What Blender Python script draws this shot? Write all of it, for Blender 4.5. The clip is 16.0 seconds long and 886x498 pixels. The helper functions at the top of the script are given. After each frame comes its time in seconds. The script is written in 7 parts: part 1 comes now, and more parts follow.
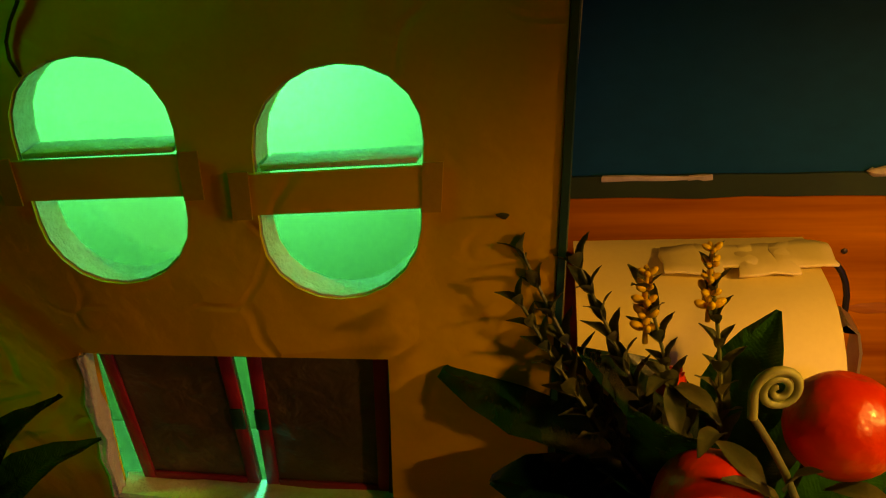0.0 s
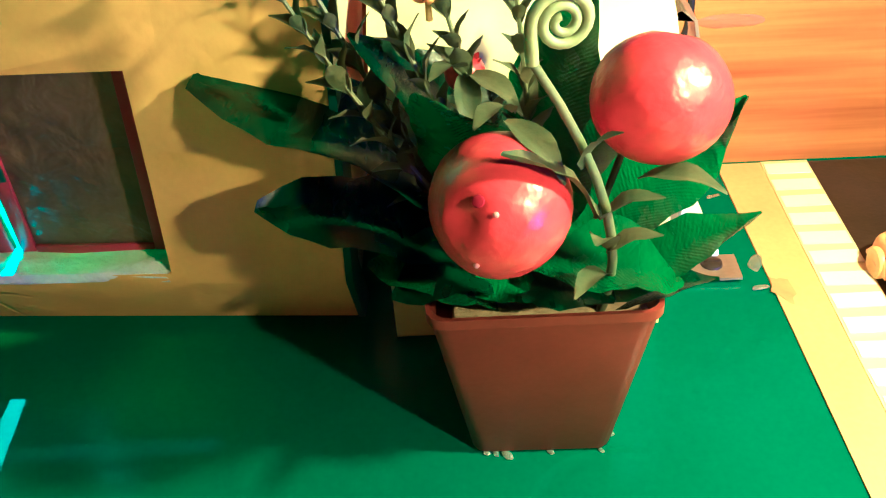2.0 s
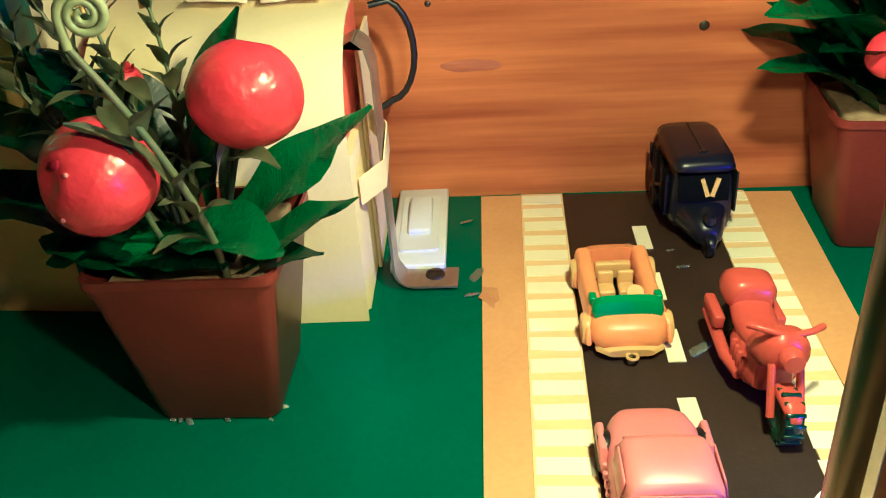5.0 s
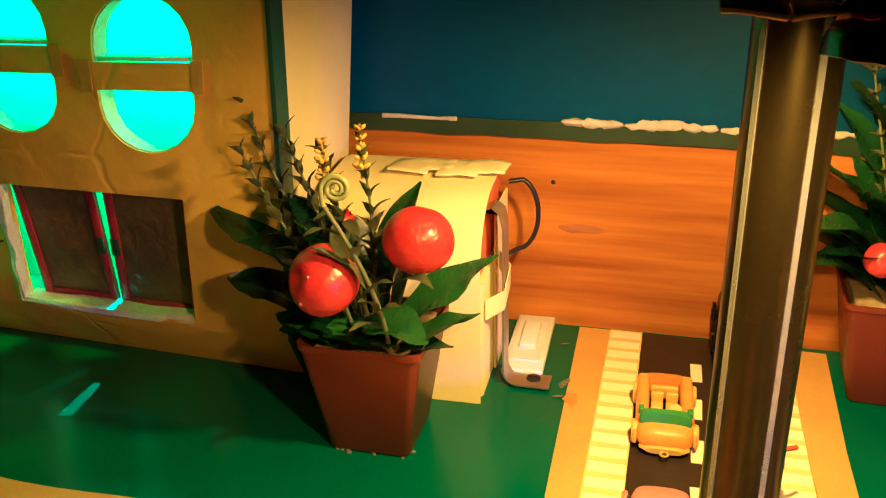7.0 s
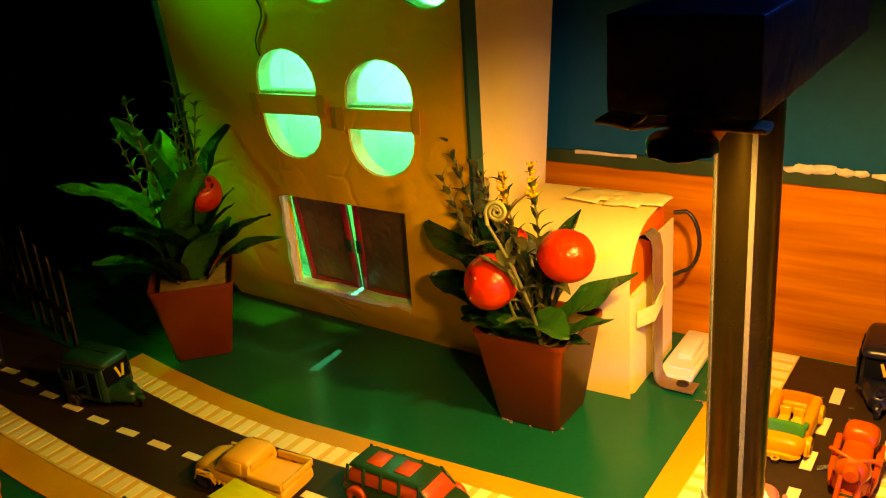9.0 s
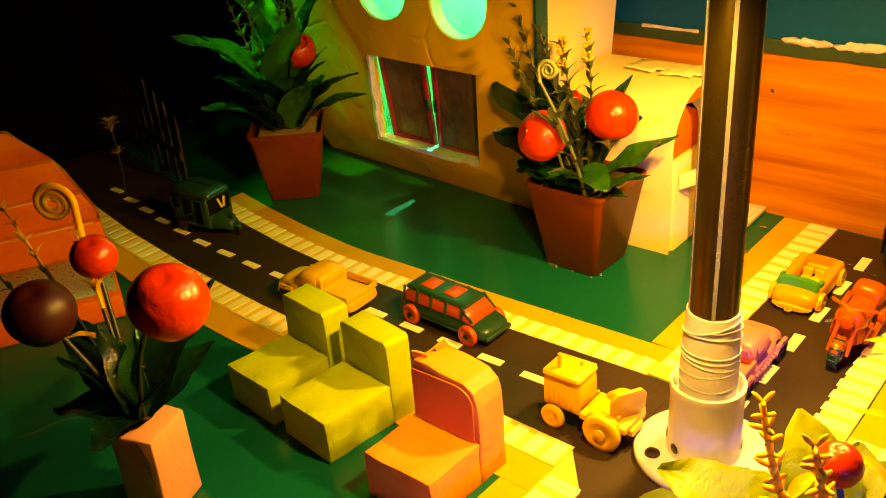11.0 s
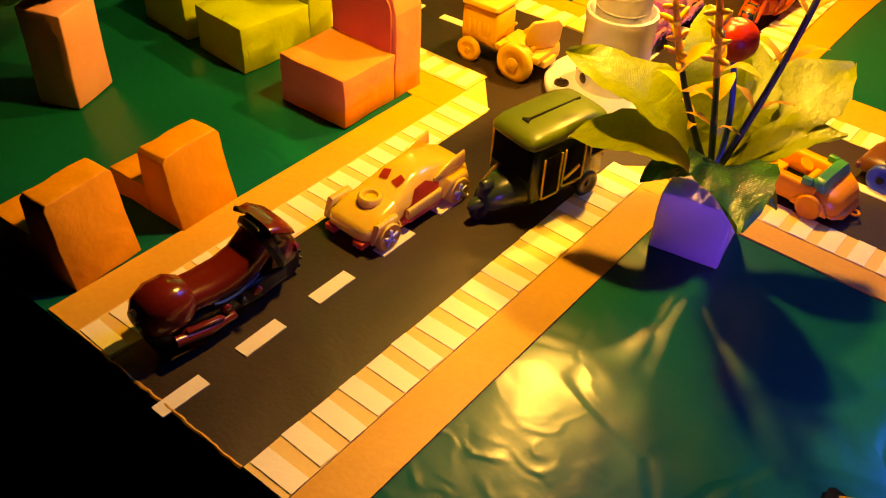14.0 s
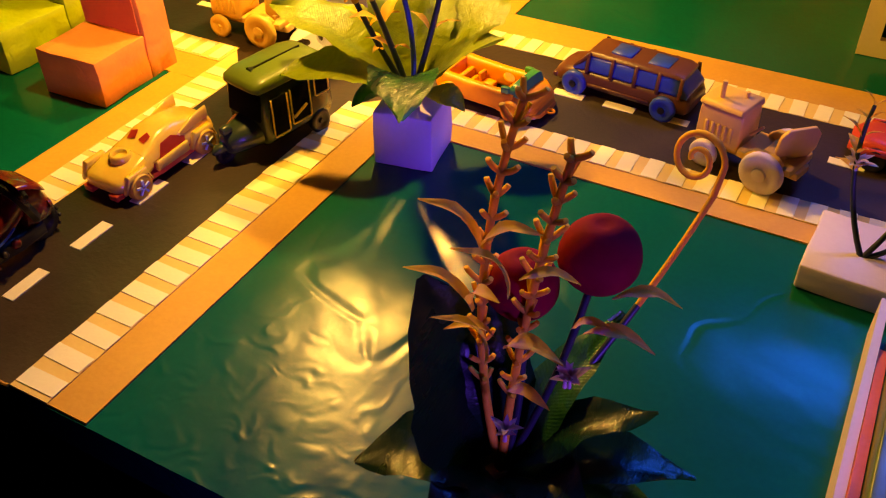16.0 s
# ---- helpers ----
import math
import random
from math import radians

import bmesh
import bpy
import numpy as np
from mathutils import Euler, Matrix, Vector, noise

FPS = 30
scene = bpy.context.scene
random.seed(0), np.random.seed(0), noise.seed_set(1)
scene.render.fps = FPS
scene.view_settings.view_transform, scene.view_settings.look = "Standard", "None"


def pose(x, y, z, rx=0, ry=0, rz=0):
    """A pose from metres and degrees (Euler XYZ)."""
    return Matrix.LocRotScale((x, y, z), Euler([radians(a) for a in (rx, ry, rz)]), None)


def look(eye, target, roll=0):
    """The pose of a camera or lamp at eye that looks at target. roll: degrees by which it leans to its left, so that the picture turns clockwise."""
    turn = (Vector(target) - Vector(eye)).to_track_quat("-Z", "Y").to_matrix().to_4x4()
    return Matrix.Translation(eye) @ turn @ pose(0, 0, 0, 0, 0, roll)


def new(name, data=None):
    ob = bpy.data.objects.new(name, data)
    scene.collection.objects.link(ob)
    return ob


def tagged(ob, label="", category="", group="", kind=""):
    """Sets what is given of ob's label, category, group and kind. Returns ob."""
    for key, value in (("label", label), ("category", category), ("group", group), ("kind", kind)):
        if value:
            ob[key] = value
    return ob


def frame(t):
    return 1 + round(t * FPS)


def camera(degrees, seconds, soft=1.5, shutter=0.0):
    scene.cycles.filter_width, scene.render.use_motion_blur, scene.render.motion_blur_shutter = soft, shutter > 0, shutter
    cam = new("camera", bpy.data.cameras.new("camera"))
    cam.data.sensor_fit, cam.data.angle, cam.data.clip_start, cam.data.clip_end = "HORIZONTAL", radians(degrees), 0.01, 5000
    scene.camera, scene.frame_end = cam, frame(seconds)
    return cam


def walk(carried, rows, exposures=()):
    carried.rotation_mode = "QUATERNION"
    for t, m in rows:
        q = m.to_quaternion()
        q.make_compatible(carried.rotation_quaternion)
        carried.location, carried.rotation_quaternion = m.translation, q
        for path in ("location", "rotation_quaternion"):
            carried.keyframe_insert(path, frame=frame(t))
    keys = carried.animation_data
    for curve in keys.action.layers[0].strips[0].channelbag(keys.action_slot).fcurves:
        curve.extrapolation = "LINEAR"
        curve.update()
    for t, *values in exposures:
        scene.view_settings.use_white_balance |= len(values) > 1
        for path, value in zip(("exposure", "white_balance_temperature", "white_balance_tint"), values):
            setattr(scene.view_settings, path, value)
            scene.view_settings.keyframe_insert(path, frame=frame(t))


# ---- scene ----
cam = camera(52.23, 16.0, soft=1.15)
# seconds, eye in metres, yaw, pitch and roll in degrees
ROWS = [
    (0.0, -0.2386, -0.1019, 0.3212, 9.53, -26.13, -4.59),
    (0.5, -0.2354, -0.0816, 0.2996, 8.7, -32.95, -4.41),
    (1.0, -0.2346, -0.0697, 0.2795, 8.49, -37.02, -4.44),
    (1.5, -0.2235, -0.0634, 0.2437, 7.26, -38.83, -3.7),
    (2.0, -0.2025, -0.0663, 0.2479, 3.28, -37.23, -4.31),
    (2.5, -0.1758, -0.081, 0.2506, 1.23, -35.81, -5.89),
    (3.0, -0.1506, -0.0969, 0.2547, 1.09, -35.56, -7.64),
    (3.5, -0.1236, -0.1016, 0.2435, 1.15, -36.16, -7.49),
    (3.7, -0.1092, -0.1001, 0.2347, 1.05, -35.49, -7.73),
    (5.8, -0.0619, -0.1709, 0.2417, 9.23, -28.96, -1.24),
    (6.0, -0.058, -0.1882, 0.2563, 10.79, -28.07, -1.48),
    (6.5, -0.0459, -0.2251, 0.2843, 12.75, -25.53, -0.96),
    (7.0, -0.0305, -0.2636, 0.309, 14.98, -23.02, -1.26),
    (7.5, -0.0039, -0.2909, 0.3415, 18.95, -21.61, -2.0),
    (8.0, 0.0407, -0.3059, 0.3403, 24.87, -21.09, -2.73),
    (8.5, 0.0803, -0.3211, 0.3488, 30.32, -20.89, -3.94),
    (8.7, 0.0843, -0.3286, 0.3501, 32.47, -20.74, -4.37),
    (10.8, 0.1724, -0.3842, 0.3524, 43.25, -25.52, -5.26),
    (11.0, 0.172, -0.3843, 0.3476, 43.16, -27.03, -4.53),
    (11.5, 0.1596, -0.3816, 0.3252, 42.01, -30.64, -2.76),
    (12.0, 0.1595, -0.3727, 0.3095, 40.44, -34.03, -0.84),
    (12.5, 0.1694, -0.3639, 0.295, 38.85, -37.32, 1.29),
    (13.0, 0.1772, -0.373, 0.2799, 37.58, -38.73, 2.81),
    (13.5, 0.1883, -0.3982, 0.2747, 37.66, -39.95, 3.08),
    (14.0, 0.2083, -0.4288, 0.2731, 37.03, -40.72, 3.29),
    (14.5, 0.2289, -0.4439, 0.2698, 35.73, -40.99, 2.77),
    (15.0, 0.2573, -0.4535, 0.2707, 32.21, -40.71, 1.27),
    (15.5, 0.287, -0.4524, 0.2761, 30.36, -40.13, -0.12),
    (16.0, 0.3181, -0.45, 0.2795, 28.91, -39.78, -0.76),
]
# seconds, stops, kelvin, tint
EXPOSURES = [(0.0, -1.55, 8200, 22), (0.5, -0.2, 8500, 52), (1.0, 0.65, 8000, 46), (1.5, 1.6, 4600, 4), (2.0, 1.38, 3200, -6), (2.5, 0.83, 3120, -6), (3.5, 0.1, 3120, -2), (6.0, -0.1, 3250, -4), (6.5, 0.02, 3700, -4), (7.0, 0.1, 5000, 10), (7.5, 0.05, 6300, 18), (8.5, 0.0, 7500, 20), (11.0, 0.32, 8500, 5), (11.5, -0.2, 8500, 9), (12.0, -0.28, 8500, 3), (13.0, -0.53, 8500, 3), (13.5, -0.36, 8400, 8), (14.0, 0.07, 8000, 10), (15.0, 0.4, 7600, 6), (15.5, 0.0, 7400, 8), (16.0, 0.02, 7000, 10)]
walk(cam, [(t, pose(x, y, z, 0, 0, yaw) @ pose(0, 0, 0, 90 + pitch, 0, 0) @ pose(0, 0, 0, 0, 0, roll)) for t, x, y, z, yaw, pitch, roll in ROWS], EXPOSURES)

# ---- world and lamps ----
world = bpy.data.worlds.new("world")
scene.world = world
world.use_nodes = True
world.node_tree.nodes["Background"].inputs["Color"].default_value = (0.4, 0.5, 0.9, 1)
world.node_tree.nodes["Background"].inputs["Strength"].default_value = 0.0003


def point_lamp(name, at, watts, colour, radius):
    data = bpy.data.lights.new(name, "POINT")
    data.energy, data.color, data.shadow_soft_size = watts, colour, radius
    ob = new(name, data)
    ob.matrix_basis = pose(*at)
    return ob


def spot_lamp(name, eye, target, watts, colour, radius, angle, blend):
    data = bpy.data.lights.new(name, "SPOT")
    data.energy, data.color, data.shadow_soft_size = watts, colour, radius
    data.spot_size, data.spot_blend = radians(angle), blend
    ob = new(name, data)
    ob.matrix_basis = look(eye, target)
    return ob


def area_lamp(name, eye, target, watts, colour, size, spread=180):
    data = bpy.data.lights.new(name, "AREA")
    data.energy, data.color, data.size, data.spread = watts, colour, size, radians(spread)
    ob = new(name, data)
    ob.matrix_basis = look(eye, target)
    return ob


for y, watts in ((-0.090, 4.8), (0.080, 7.6)):
    spot_lamp("street_lamp_light", (0.004, y, 0.2725), (0.004, y + 0.0001, 0), watts, (1.0, 0.53, 0.088), 0.009, 179, 0.5)
for x, z, watts in ((-0.385, 0.200, 0.85), (-0.500, 0.200, 0.55), (-0.385, 0.320, 0.65)):
    spot_lamp("house_light", (x, 0.240, z), (x, 0.300, z), 1.05 * watts, (0.0, 1.0, 0.22), 0.006, 165, 0.5)
point_lamp("house_light", (-0.338, 0.262, 0.272), 0.45, (0.0, 1.0, 0.50), 0.004)
spot_lamp("house_light", (-0.3825, 0.285, 0.190), (-0.3868, 0.1720, 0.0), 5.0, (0.0, 1.0, 0.60), 0.0008, 15, 0.08)
# unseen area lamps added for the green cast on house top and bush
area_lamp("unseen_green_light", (-0.50, 0.065, 0.45), (-0.455, 0.165, 0.39), 0.25, (0.01, 1.0, 0.03), 0.04, 74)
area_lamp("unseen_green_light", (-0.66, 0.09, 0.40), (-0.54, 0.135, 0.17), 0.075, (0.01, 1.0, 0.03), 0.04, 30)
# unseen blue lamps, placed for violet side faces and the lawn's blue sheen
area_lamp("unseen_blue_light", (0.72, -0.66, 0.12), (0.15, -0.08, -0.02), 0.23, (0.17, 0.05, 1.0), 0.08, 32)
area_lamp("unseen_high_blue_light", (0.43, 0.46, 0.66), (0.33, -0.25, 0.0), 1.05, (0.01, 0.12, 1.0), 0.34, 62)

# ---- materials ----


def material(name, c1, c2=None, rough=0.5, metal=0.0, coarse=25.0, fine=500.0, bump=0.3, depth=0.0004, spread=0.12,
             spec=0.5, trans=0.0, sub=0.0, per_object=0.0, stretch=(1, 1, 1), wave=0.0, wave_scale=14.0, coat=0.0, crease=0.0, weave=0.0, crinkle=0.0, cells_scale=11.0, ior=1.5, worn=0.0):
    """A plain surface with variation at two scales, fine relief and uneven gloss."""
    m = bpy.data.materials.new(name)
    m.use_nodes = True
    n, link = m.node_tree.nodes, m.node_tree.links.new
    bsdf = n["Principled BSDF"]
    c2 = c2 or tuple(0.7 * c for c in c1)
    where = n.new("ShaderNodeTexCoord")
    size = n.new("ShaderNodeMapping")
    size.inputs["Scale"].default_value = stretch
    link(where.outputs["Object"], size.inputs["Vector"])
    big, small = n.new("ShaderNodeTexNoise"), n.new("ShaderNodeTexNoise")
    big.inputs["Scale"].default_value, small.inputs["Scale"].default_value = coarse, fine
    big.inputs["Detail"].default_value, small.inputs["Detail"].default_value = 6, 4
    link(size.outputs["Vector"], big.inputs["Vector"])
    link(size.outputs["Vector"], small.inputs["Vector"])
    blend = n.new("ShaderNodeMath")
    blend.operation = "MULTIPLY_ADD"
    blend.inputs[1].default_value = 0.35
    link(small.outputs["Fac"], blend.inputs[0])
    link(big.outputs["Fac"], blend.inputs[2])
    ramp = n.new("ShaderNodeMapRange")
    ramp.inputs["From Min"].default_value, ramp.inputs["From Max"].default_value = 0.45, 0.9
    link(blend.outputs[0], ramp.inputs["Value"])
    mix = n.new("ShaderNodeMix")
    mix.data_type = "RGBA"
    mix.inputs["A"].default_value, mix.inputs["B"].default_value = (*c1, 1), (*c2, 1)
    link(ramp.outputs["Result"], mix.inputs["Factor"])
    colour = mix.outputs["Result"]
    if per_object:
        info = n.new("ShaderNodeObjectInfo")
        hue = n.new("ShaderNodeHueSaturation")
        shift = n.new("ShaderNodeMapRange")
        shift.inputs["To Min"].default_value, shift.inputs["To Max"].default_value = 1 - per_object, 1 + per_object
        link(info.outputs["Random"], shift.inputs["Value"])
        link(shift.outputs["Result"], hue.inputs["Value"])
        link(colour, hue.inputs["Color"])
        colour = hue.outputs["Color"]
    link(colour, bsdf.inputs["Base Color"])
    gloss = n.new("ShaderNodeMapRange")
    gloss.inputs["To Min"].default_value, gloss.inputs["To Max"].default_value = max(0.03, rough - spread), min(1, rough + spread)
    link(big.outputs["Fac"], gloss.inputs["Value"])
    link(gloss.outputs["Result"], bsdf.inputs["Roughness"])
    relief = n.new("ShaderNodeBump")
    relief.inputs["Strength"].default_value, relief.inputs["Distance"].default_value = bump, depth
    link(small.outputs["Fac"], relief.inputs["Height"])
    normal = relief.outputs["Normal"]
    if wave:
        slow = n.new("ShaderNodeTexNoise")
        slow.inputs["Scale"].default_value, slow.inputs["Detail"].default_value = wave_scale, 3
        slow.inputs["Distortion"].default_value = 0.3
        link(size.outputs["Vector"], slow.inputs["Vector"])
        soft = n.new("ShaderNodeBump")
        soft.inputs["Strength"].default_value, soft.inputs["Distance"].default_value = 1.0, wave
        link(slow.outputs["Fac"], soft.inputs["Height"])
        link(normal, soft.inputs["Normal"])
        normal = soft.outputs["Normal"]
    if weave:
        rib = n.new("ShaderNodeTexWave")
        rib.bands_direction = "X"
        rib.inputs["Scale"].default_value, rib.inputs["Distortion"].default_value = 210.0, 2.5
        link(where.outputs["UV"], rib.inputs["Vector"])
        cloth = n.new("ShaderNodeBump")
        cloth.inputs["Strength"].default_value, cloth.inputs["Distance"].default_value = 1.0, weave
        link(rib.outputs["Fac"], cloth.inputs["Height"])
        link(normal, cloth.inputs["Normal"])
        normal = cloth.outputs["Normal"]
    if crease:
        fold = n.new("ShaderNodeTexNoise")
        fold.noise_type = "RIDGED_MULTIFRACTAL"
        fold.inputs["Scale"].default_value, fold.inputs["Detail"].default_value = 7.0, 1.5
        link(size.outputs["Vector"], fold.inputs["Vector"])
        sharp = n.new("ShaderNodeBump")
        sharp.inputs["Strength"].default_value, sharp.inputs["Distance"].default_value = 1.0, crease
        link(fold.outputs["Fac"], sharp.inputs["Height"])
        link(normal, sharp.inputs["Normal"])
        normal = sharp.outputs["Normal"]
    if crinkle:
        bend = n.new("ShaderNodeTexNoise")
        bend.inputs["Scale"].default_value = cells_scale * 1.1
        link(size.outputs["Vector"], bend.inputs["Vector"])
        push = n.new("ShaderNodeMix")
        push.data_type = "RGBA"
        push.blend_type = "ADD"
        push.inputs["Factor"].default_value = 0.66 / cells_scale
        link(size.outputs["Vector"], push.inputs["A"])
        link(bend.outputs["Color"], push.inputs["B"])
        cells = n.new("ShaderNodeTexVoronoi")
        cells.feature = "DISTANCE_TO_EDGE"
        cells.inputs["Scale"].default_value = cells_scale
        link(push.outputs["Result"], cells.inputs["Vector"])
        line = n.new("ShaderNodeMapRange")
        line.interpolation_type = "SMOOTHSTEP"
        line.inputs["From Max"].default_value = 0.045
        link(cells.outputs["Distance"], line.inputs["Value"])
        here = n.new("ShaderNodeMapRange")
        here.inputs["From Min"].default_value, here.inputs["From Max"].default_value = 0.52, 0.66
        link(bend.outputs["Fac"], here.inputs["Value"])
        kink = n.new("ShaderNodeMath")
        kink.operation = "MULTIPLY"
        link(line.outputs["Result"], kink.inputs[0])
        link(here.outputs["Result"], kink.inputs[1])
        raised = n.new("ShaderNodeBump")
        raised.inputs["Strength"].default_value, raised.inputs["Distance"].default_value = 1.0, crinkle
        link(kink.outputs[0], raised.inputs["Height"])
        link(normal, raised.inputs["Normal"])
        normal = raised.outputs["Normal"]
    if worn:
        # the paper is rumpled where it is pulled over the board's south edge
        axes = n.new("ShaderNodeSeparateXYZ")
        link(where.outputs["Object"], axes.inputs["Vector"])
        south_edge = n.new("ShaderNodeMapRange")
        south_edge.interpolation_type = "SMOOTHSTEP"
        south_edge.inputs["From Min"].default_value, south_edge.inputs["From Max"].default_value = -0.19, -0.30
        link(axes.outputs["Y"], south_edge.inputs["Value"])
        rumple = n.new("ShaderNodeTexNoise")
        rumple.noise_type = "RIDGED_MULTIFRACTAL"
        rumple.inputs["Scale"].default_value, rumple.inputs["Detail"].default_value = 80.0, 4.0
        rumple.inputs["Distortion"].default_value = 0.8
        link(where.outputs["Object"], rumple.inputs["Vector"])
        amount = n.new("ShaderNodeMath")
        amount.operation = "MULTIPLY"
        link(rumple.outputs["Fac"], amount.inputs[0])
        link(south_edge.outputs["Result"], amount.inputs[1])
        pulled = n.new("ShaderNodeBump")
        pulled.inputs["Strength"].default_value, pulled.inputs["Distance"].default_value = 1.0, worn
        link(amount.outputs[0], pulled.inputs["Height"])
        link(normal, pulled.inputs["Normal"])
        normal = pulled.outputs["Normal"]
        # and it falls away slowly towards that edge

        def sum_up(kind, a, b, c=None):
            node = n.new("ShaderNodeMath")
            node.operation = kind
            for socket, value in zip(node.inputs, (a, b, c)):
                if value is None:
                    continue
                if isinstance(value, float):
                    socket.default_value = value
                else:
                    link(value, socket)
            return node.outputs[0]

        way = sum_up("SMOOTH_MIN", sum_up("ADD", axes.outputs["Y"], 0.27), 0.095, 0.05)
        rest = sum_up("MAXIMUM", way, 0.0)
        fall = sum_up("ADD", sum_up("MULTIPLY", way, 0.06), sum_up("MULTIPLY", sum_up("MULTIPLY", rest, rest), 0.65))
        sag = n.new("ShaderNodeBump")
        sag.inputs["Strength"].default_value, sag.inputs["Distance"].default_value = 1.0, 1.0
        link(fall, sag.inputs["Height"])
        link(normal, sag.inputs["Normal"])
        normal = sag.outputs["Normal"]
    link(normal, bsdf.inputs["Normal"])
    bsdf.inputs["IOR"].default_value = ior
    bsdf.inputs["Metallic"].default_value = metal
    bsdf.inputs["Specular IOR Level"].default_value = spec
    bsdf.inputs["Transmission Weight"].default_value = trans
    bsdf.inputs["Coat Weight"].default_value = coat
    bsdf.inputs["Coat Roughness"].default_value = 0.15
    if sub:
        bsdf.inputs["Subsurface Weight"].default_value = sub
        bsdf.inputs["Subsurface Radius"].default_value = (0.004, 0.003, 0.002)
        bsdf.inputs["Subsurface Scale"].default_value = 1.0
    return m


GREEN_PAPER = material("green_glazed_paper", (0.0010, 0.112, 0.072), (0.0008, 0.084, 0.052), 0.24, coarse=9, fine=350, bump=0.15, depth=0.0002, wave=0.0014, wave_scale=13, spread=0.07, spec=0.30, crinkle=0.0003, worn=0.0005)
KRAFT = material("kraft_paper", (0.66, 0.37, 0.048), (0.54, 0.28, 0.034), 0.6, coarse=14, fine=420, bump=0.35, wave=0.001)
TAN_PAPER = material("tan_paper", (0.80, 0.60, 0.19), (0.74, 0.53, 0.15), 0.6, coarse=18, fine=420, bump=0.3)
WHITE_PAPER = material("white_paper_stripe", (0.90, 0.85, 0.56), (0.84, 0.78, 0.49), 0.55, coarse=30, fine=600, bump=0.25, per_object=0.06)
ROAD_PAPER = material("black_paper", (0.014, 0.009, 0.006), (0.038, 0.021, 0.011), 0.50, coarse=12, fine=500, bump=0.4, wave=0.0012, wave_scale=22)
WOOD = material("varnished_wood", (0.60, 0.215, 0.003), (0.27, 0.070, 0.0015), 0.42, coarse=9, fine=48, bump=0.10, stretch=(0.30, 1, 6.5), spread=0.08, spec=0.05)
SALMON_CARD = material("salmon_card", (0.76, 0.36, 0.27), (0.68, 0.30, 0.22), 0.6, coarse=30, fine=400, bump=0.3)
STAIN = material("brown_stain", (0.42, 0.20, 0.03), (0.52, 0.27, 0.035), 0.45, coarse=120, fine=500)
KNOT = material("wood_knot", (0.34, 0.10, 0.010), (0.46, 0.16, 0.018), 0.5, coarse=60, fine=300, stretch=(0.4, 1, 6))
SKY_PAINT = material("navy_paint", (0.001, 0.072, 0.20), (0.001, 0.046, 0.13), 0.5, coarse=7, fine=160, bump=0.2, stretch=(0.6, 1, 1), spec=0.15)
HILL_PAINT = material("dark_green_paint", (0.012, 0.035, 0.014), (0.02, 0.05, 0.015), 0.5, coarse=40, fine=300)
TORN_PAPER = material("torn_white_paper", (0.62, 0.56, 0.48), (0.45, 0.38, 0.30), 0.8, coarse=150, fine=900, bump=0.6)
HOUSE_PAPER = material("brown_wrapping_paper", (0.87, 0.51, 0.026), (0.77, 0.43, 0.021), 0.55, coarse=10, fine=350, bump=0.3, wave=0.0035, wave_scale=20, crease=0.0016, spread=0.1, crinkle=0.0005, cells_scale=17)
SIDE_PAPER = material("pale_lining_paper", (0.84, 0.74, 0.50), (0.76, 0.66, 0.42), 0.6, coarse=12, fine=400, bump=0.25, wave=0.002)
CREAM_PAPER = material("cream_paper", (0.86, 0.74, 0.34), (0.78, 0.66, 0.28), 0.6, coarse=12, fine=400, bump=0.25, wave=0.002)
FOAM = material("white_foam_edge", (0.85, 0.83, 0.74), (0.70, 0.66, 0.52), 0.8, coarse=120, fine=500, bump=1.0, depth=0.001, sub=0.2)
INNER_WHITE = material("white_card", (0.85, 0.85, 0.82), (0.78, 0.80, 0.76), 0.5, coarse=20, fine=400, bump=0.2)
MAROON = material("maroon_paper", (0.40, 0.016, 0.034), (0.30, 0.010, 0.022), 0.5, coarse=40, fine=500)
PANE_FILM = material("crinkled_brown_film", (0.15, 0.095, 0.034), (0.09, 0.055, 0.020), 0.35, coarse=50, fine=260, bump=0.5, wave=0.004, wave_scale=60)
DARK_GREEN = material("dark_green_paper", (0.006, 0.05, 0.02), None, 0.5)
TEAL_EDGE = material("teal_board_edge", (0.012, 0.10, 0.09), (0.008, 0.06, 0.05), 0.45)
BLACK_PAPER = material("black_wrapped_paper", (0.012, 0.012, 0.016), (0.02, 0.02, 0.025), 0.45, coarse=30, fine=300, wave=0.004, wave_scale=40)
BLACK_PLASTIC = material("black_plastic", (0.012, 0.012, 0.014), None, 0.3)
# matte black for plates that stand in for shade inside the hollow toys
OPENING_SHADE = material("opening_shade", (0.004, 0.005, 0.006), None, 0.9, spec=0.05)
PVC = material("white_pvc", (0.72, 0.74, 0.86), (0.66, 0.68, 0.80), 0.35, coarse=30, fine=500, bump=0.1)
TAPE = material("white_cloth_tape", (0.72, 0.72, 0.80), (0.60, 0.58, 0.66), 0.6, coarse=60, fine=700, bump=0.4)
BLACK_TUBE = material("bronze_gloss_tube", (0.100, 0.072, 0.021), (0.070, 0.051, 0.015), 0.28, metal=0.9, coarse=40, fine=500, bump=0.06, spread=0.03)
SILVER = material("silver_strip", (0.75, 0.74, 0.72), None, 0.25, metal=0.8)
SCREW = material("dark_screw_metal", (0.10, 0.08, 0.06), (0.05, 0.04, 0.03), 0.4, metal=0.8, coarse=200)
GLUE = material("clear_glue", (0.75, 0.85, 0.80), None, 0.12, coarse=80, fine=300, trans=0.85, bump=0.3)
BRASS = material("dull_metal_strap", (0.42, 0.36, 0.28), (0.30, 0.24, 0.17), 0.35, metal=0.7, coarse=60)
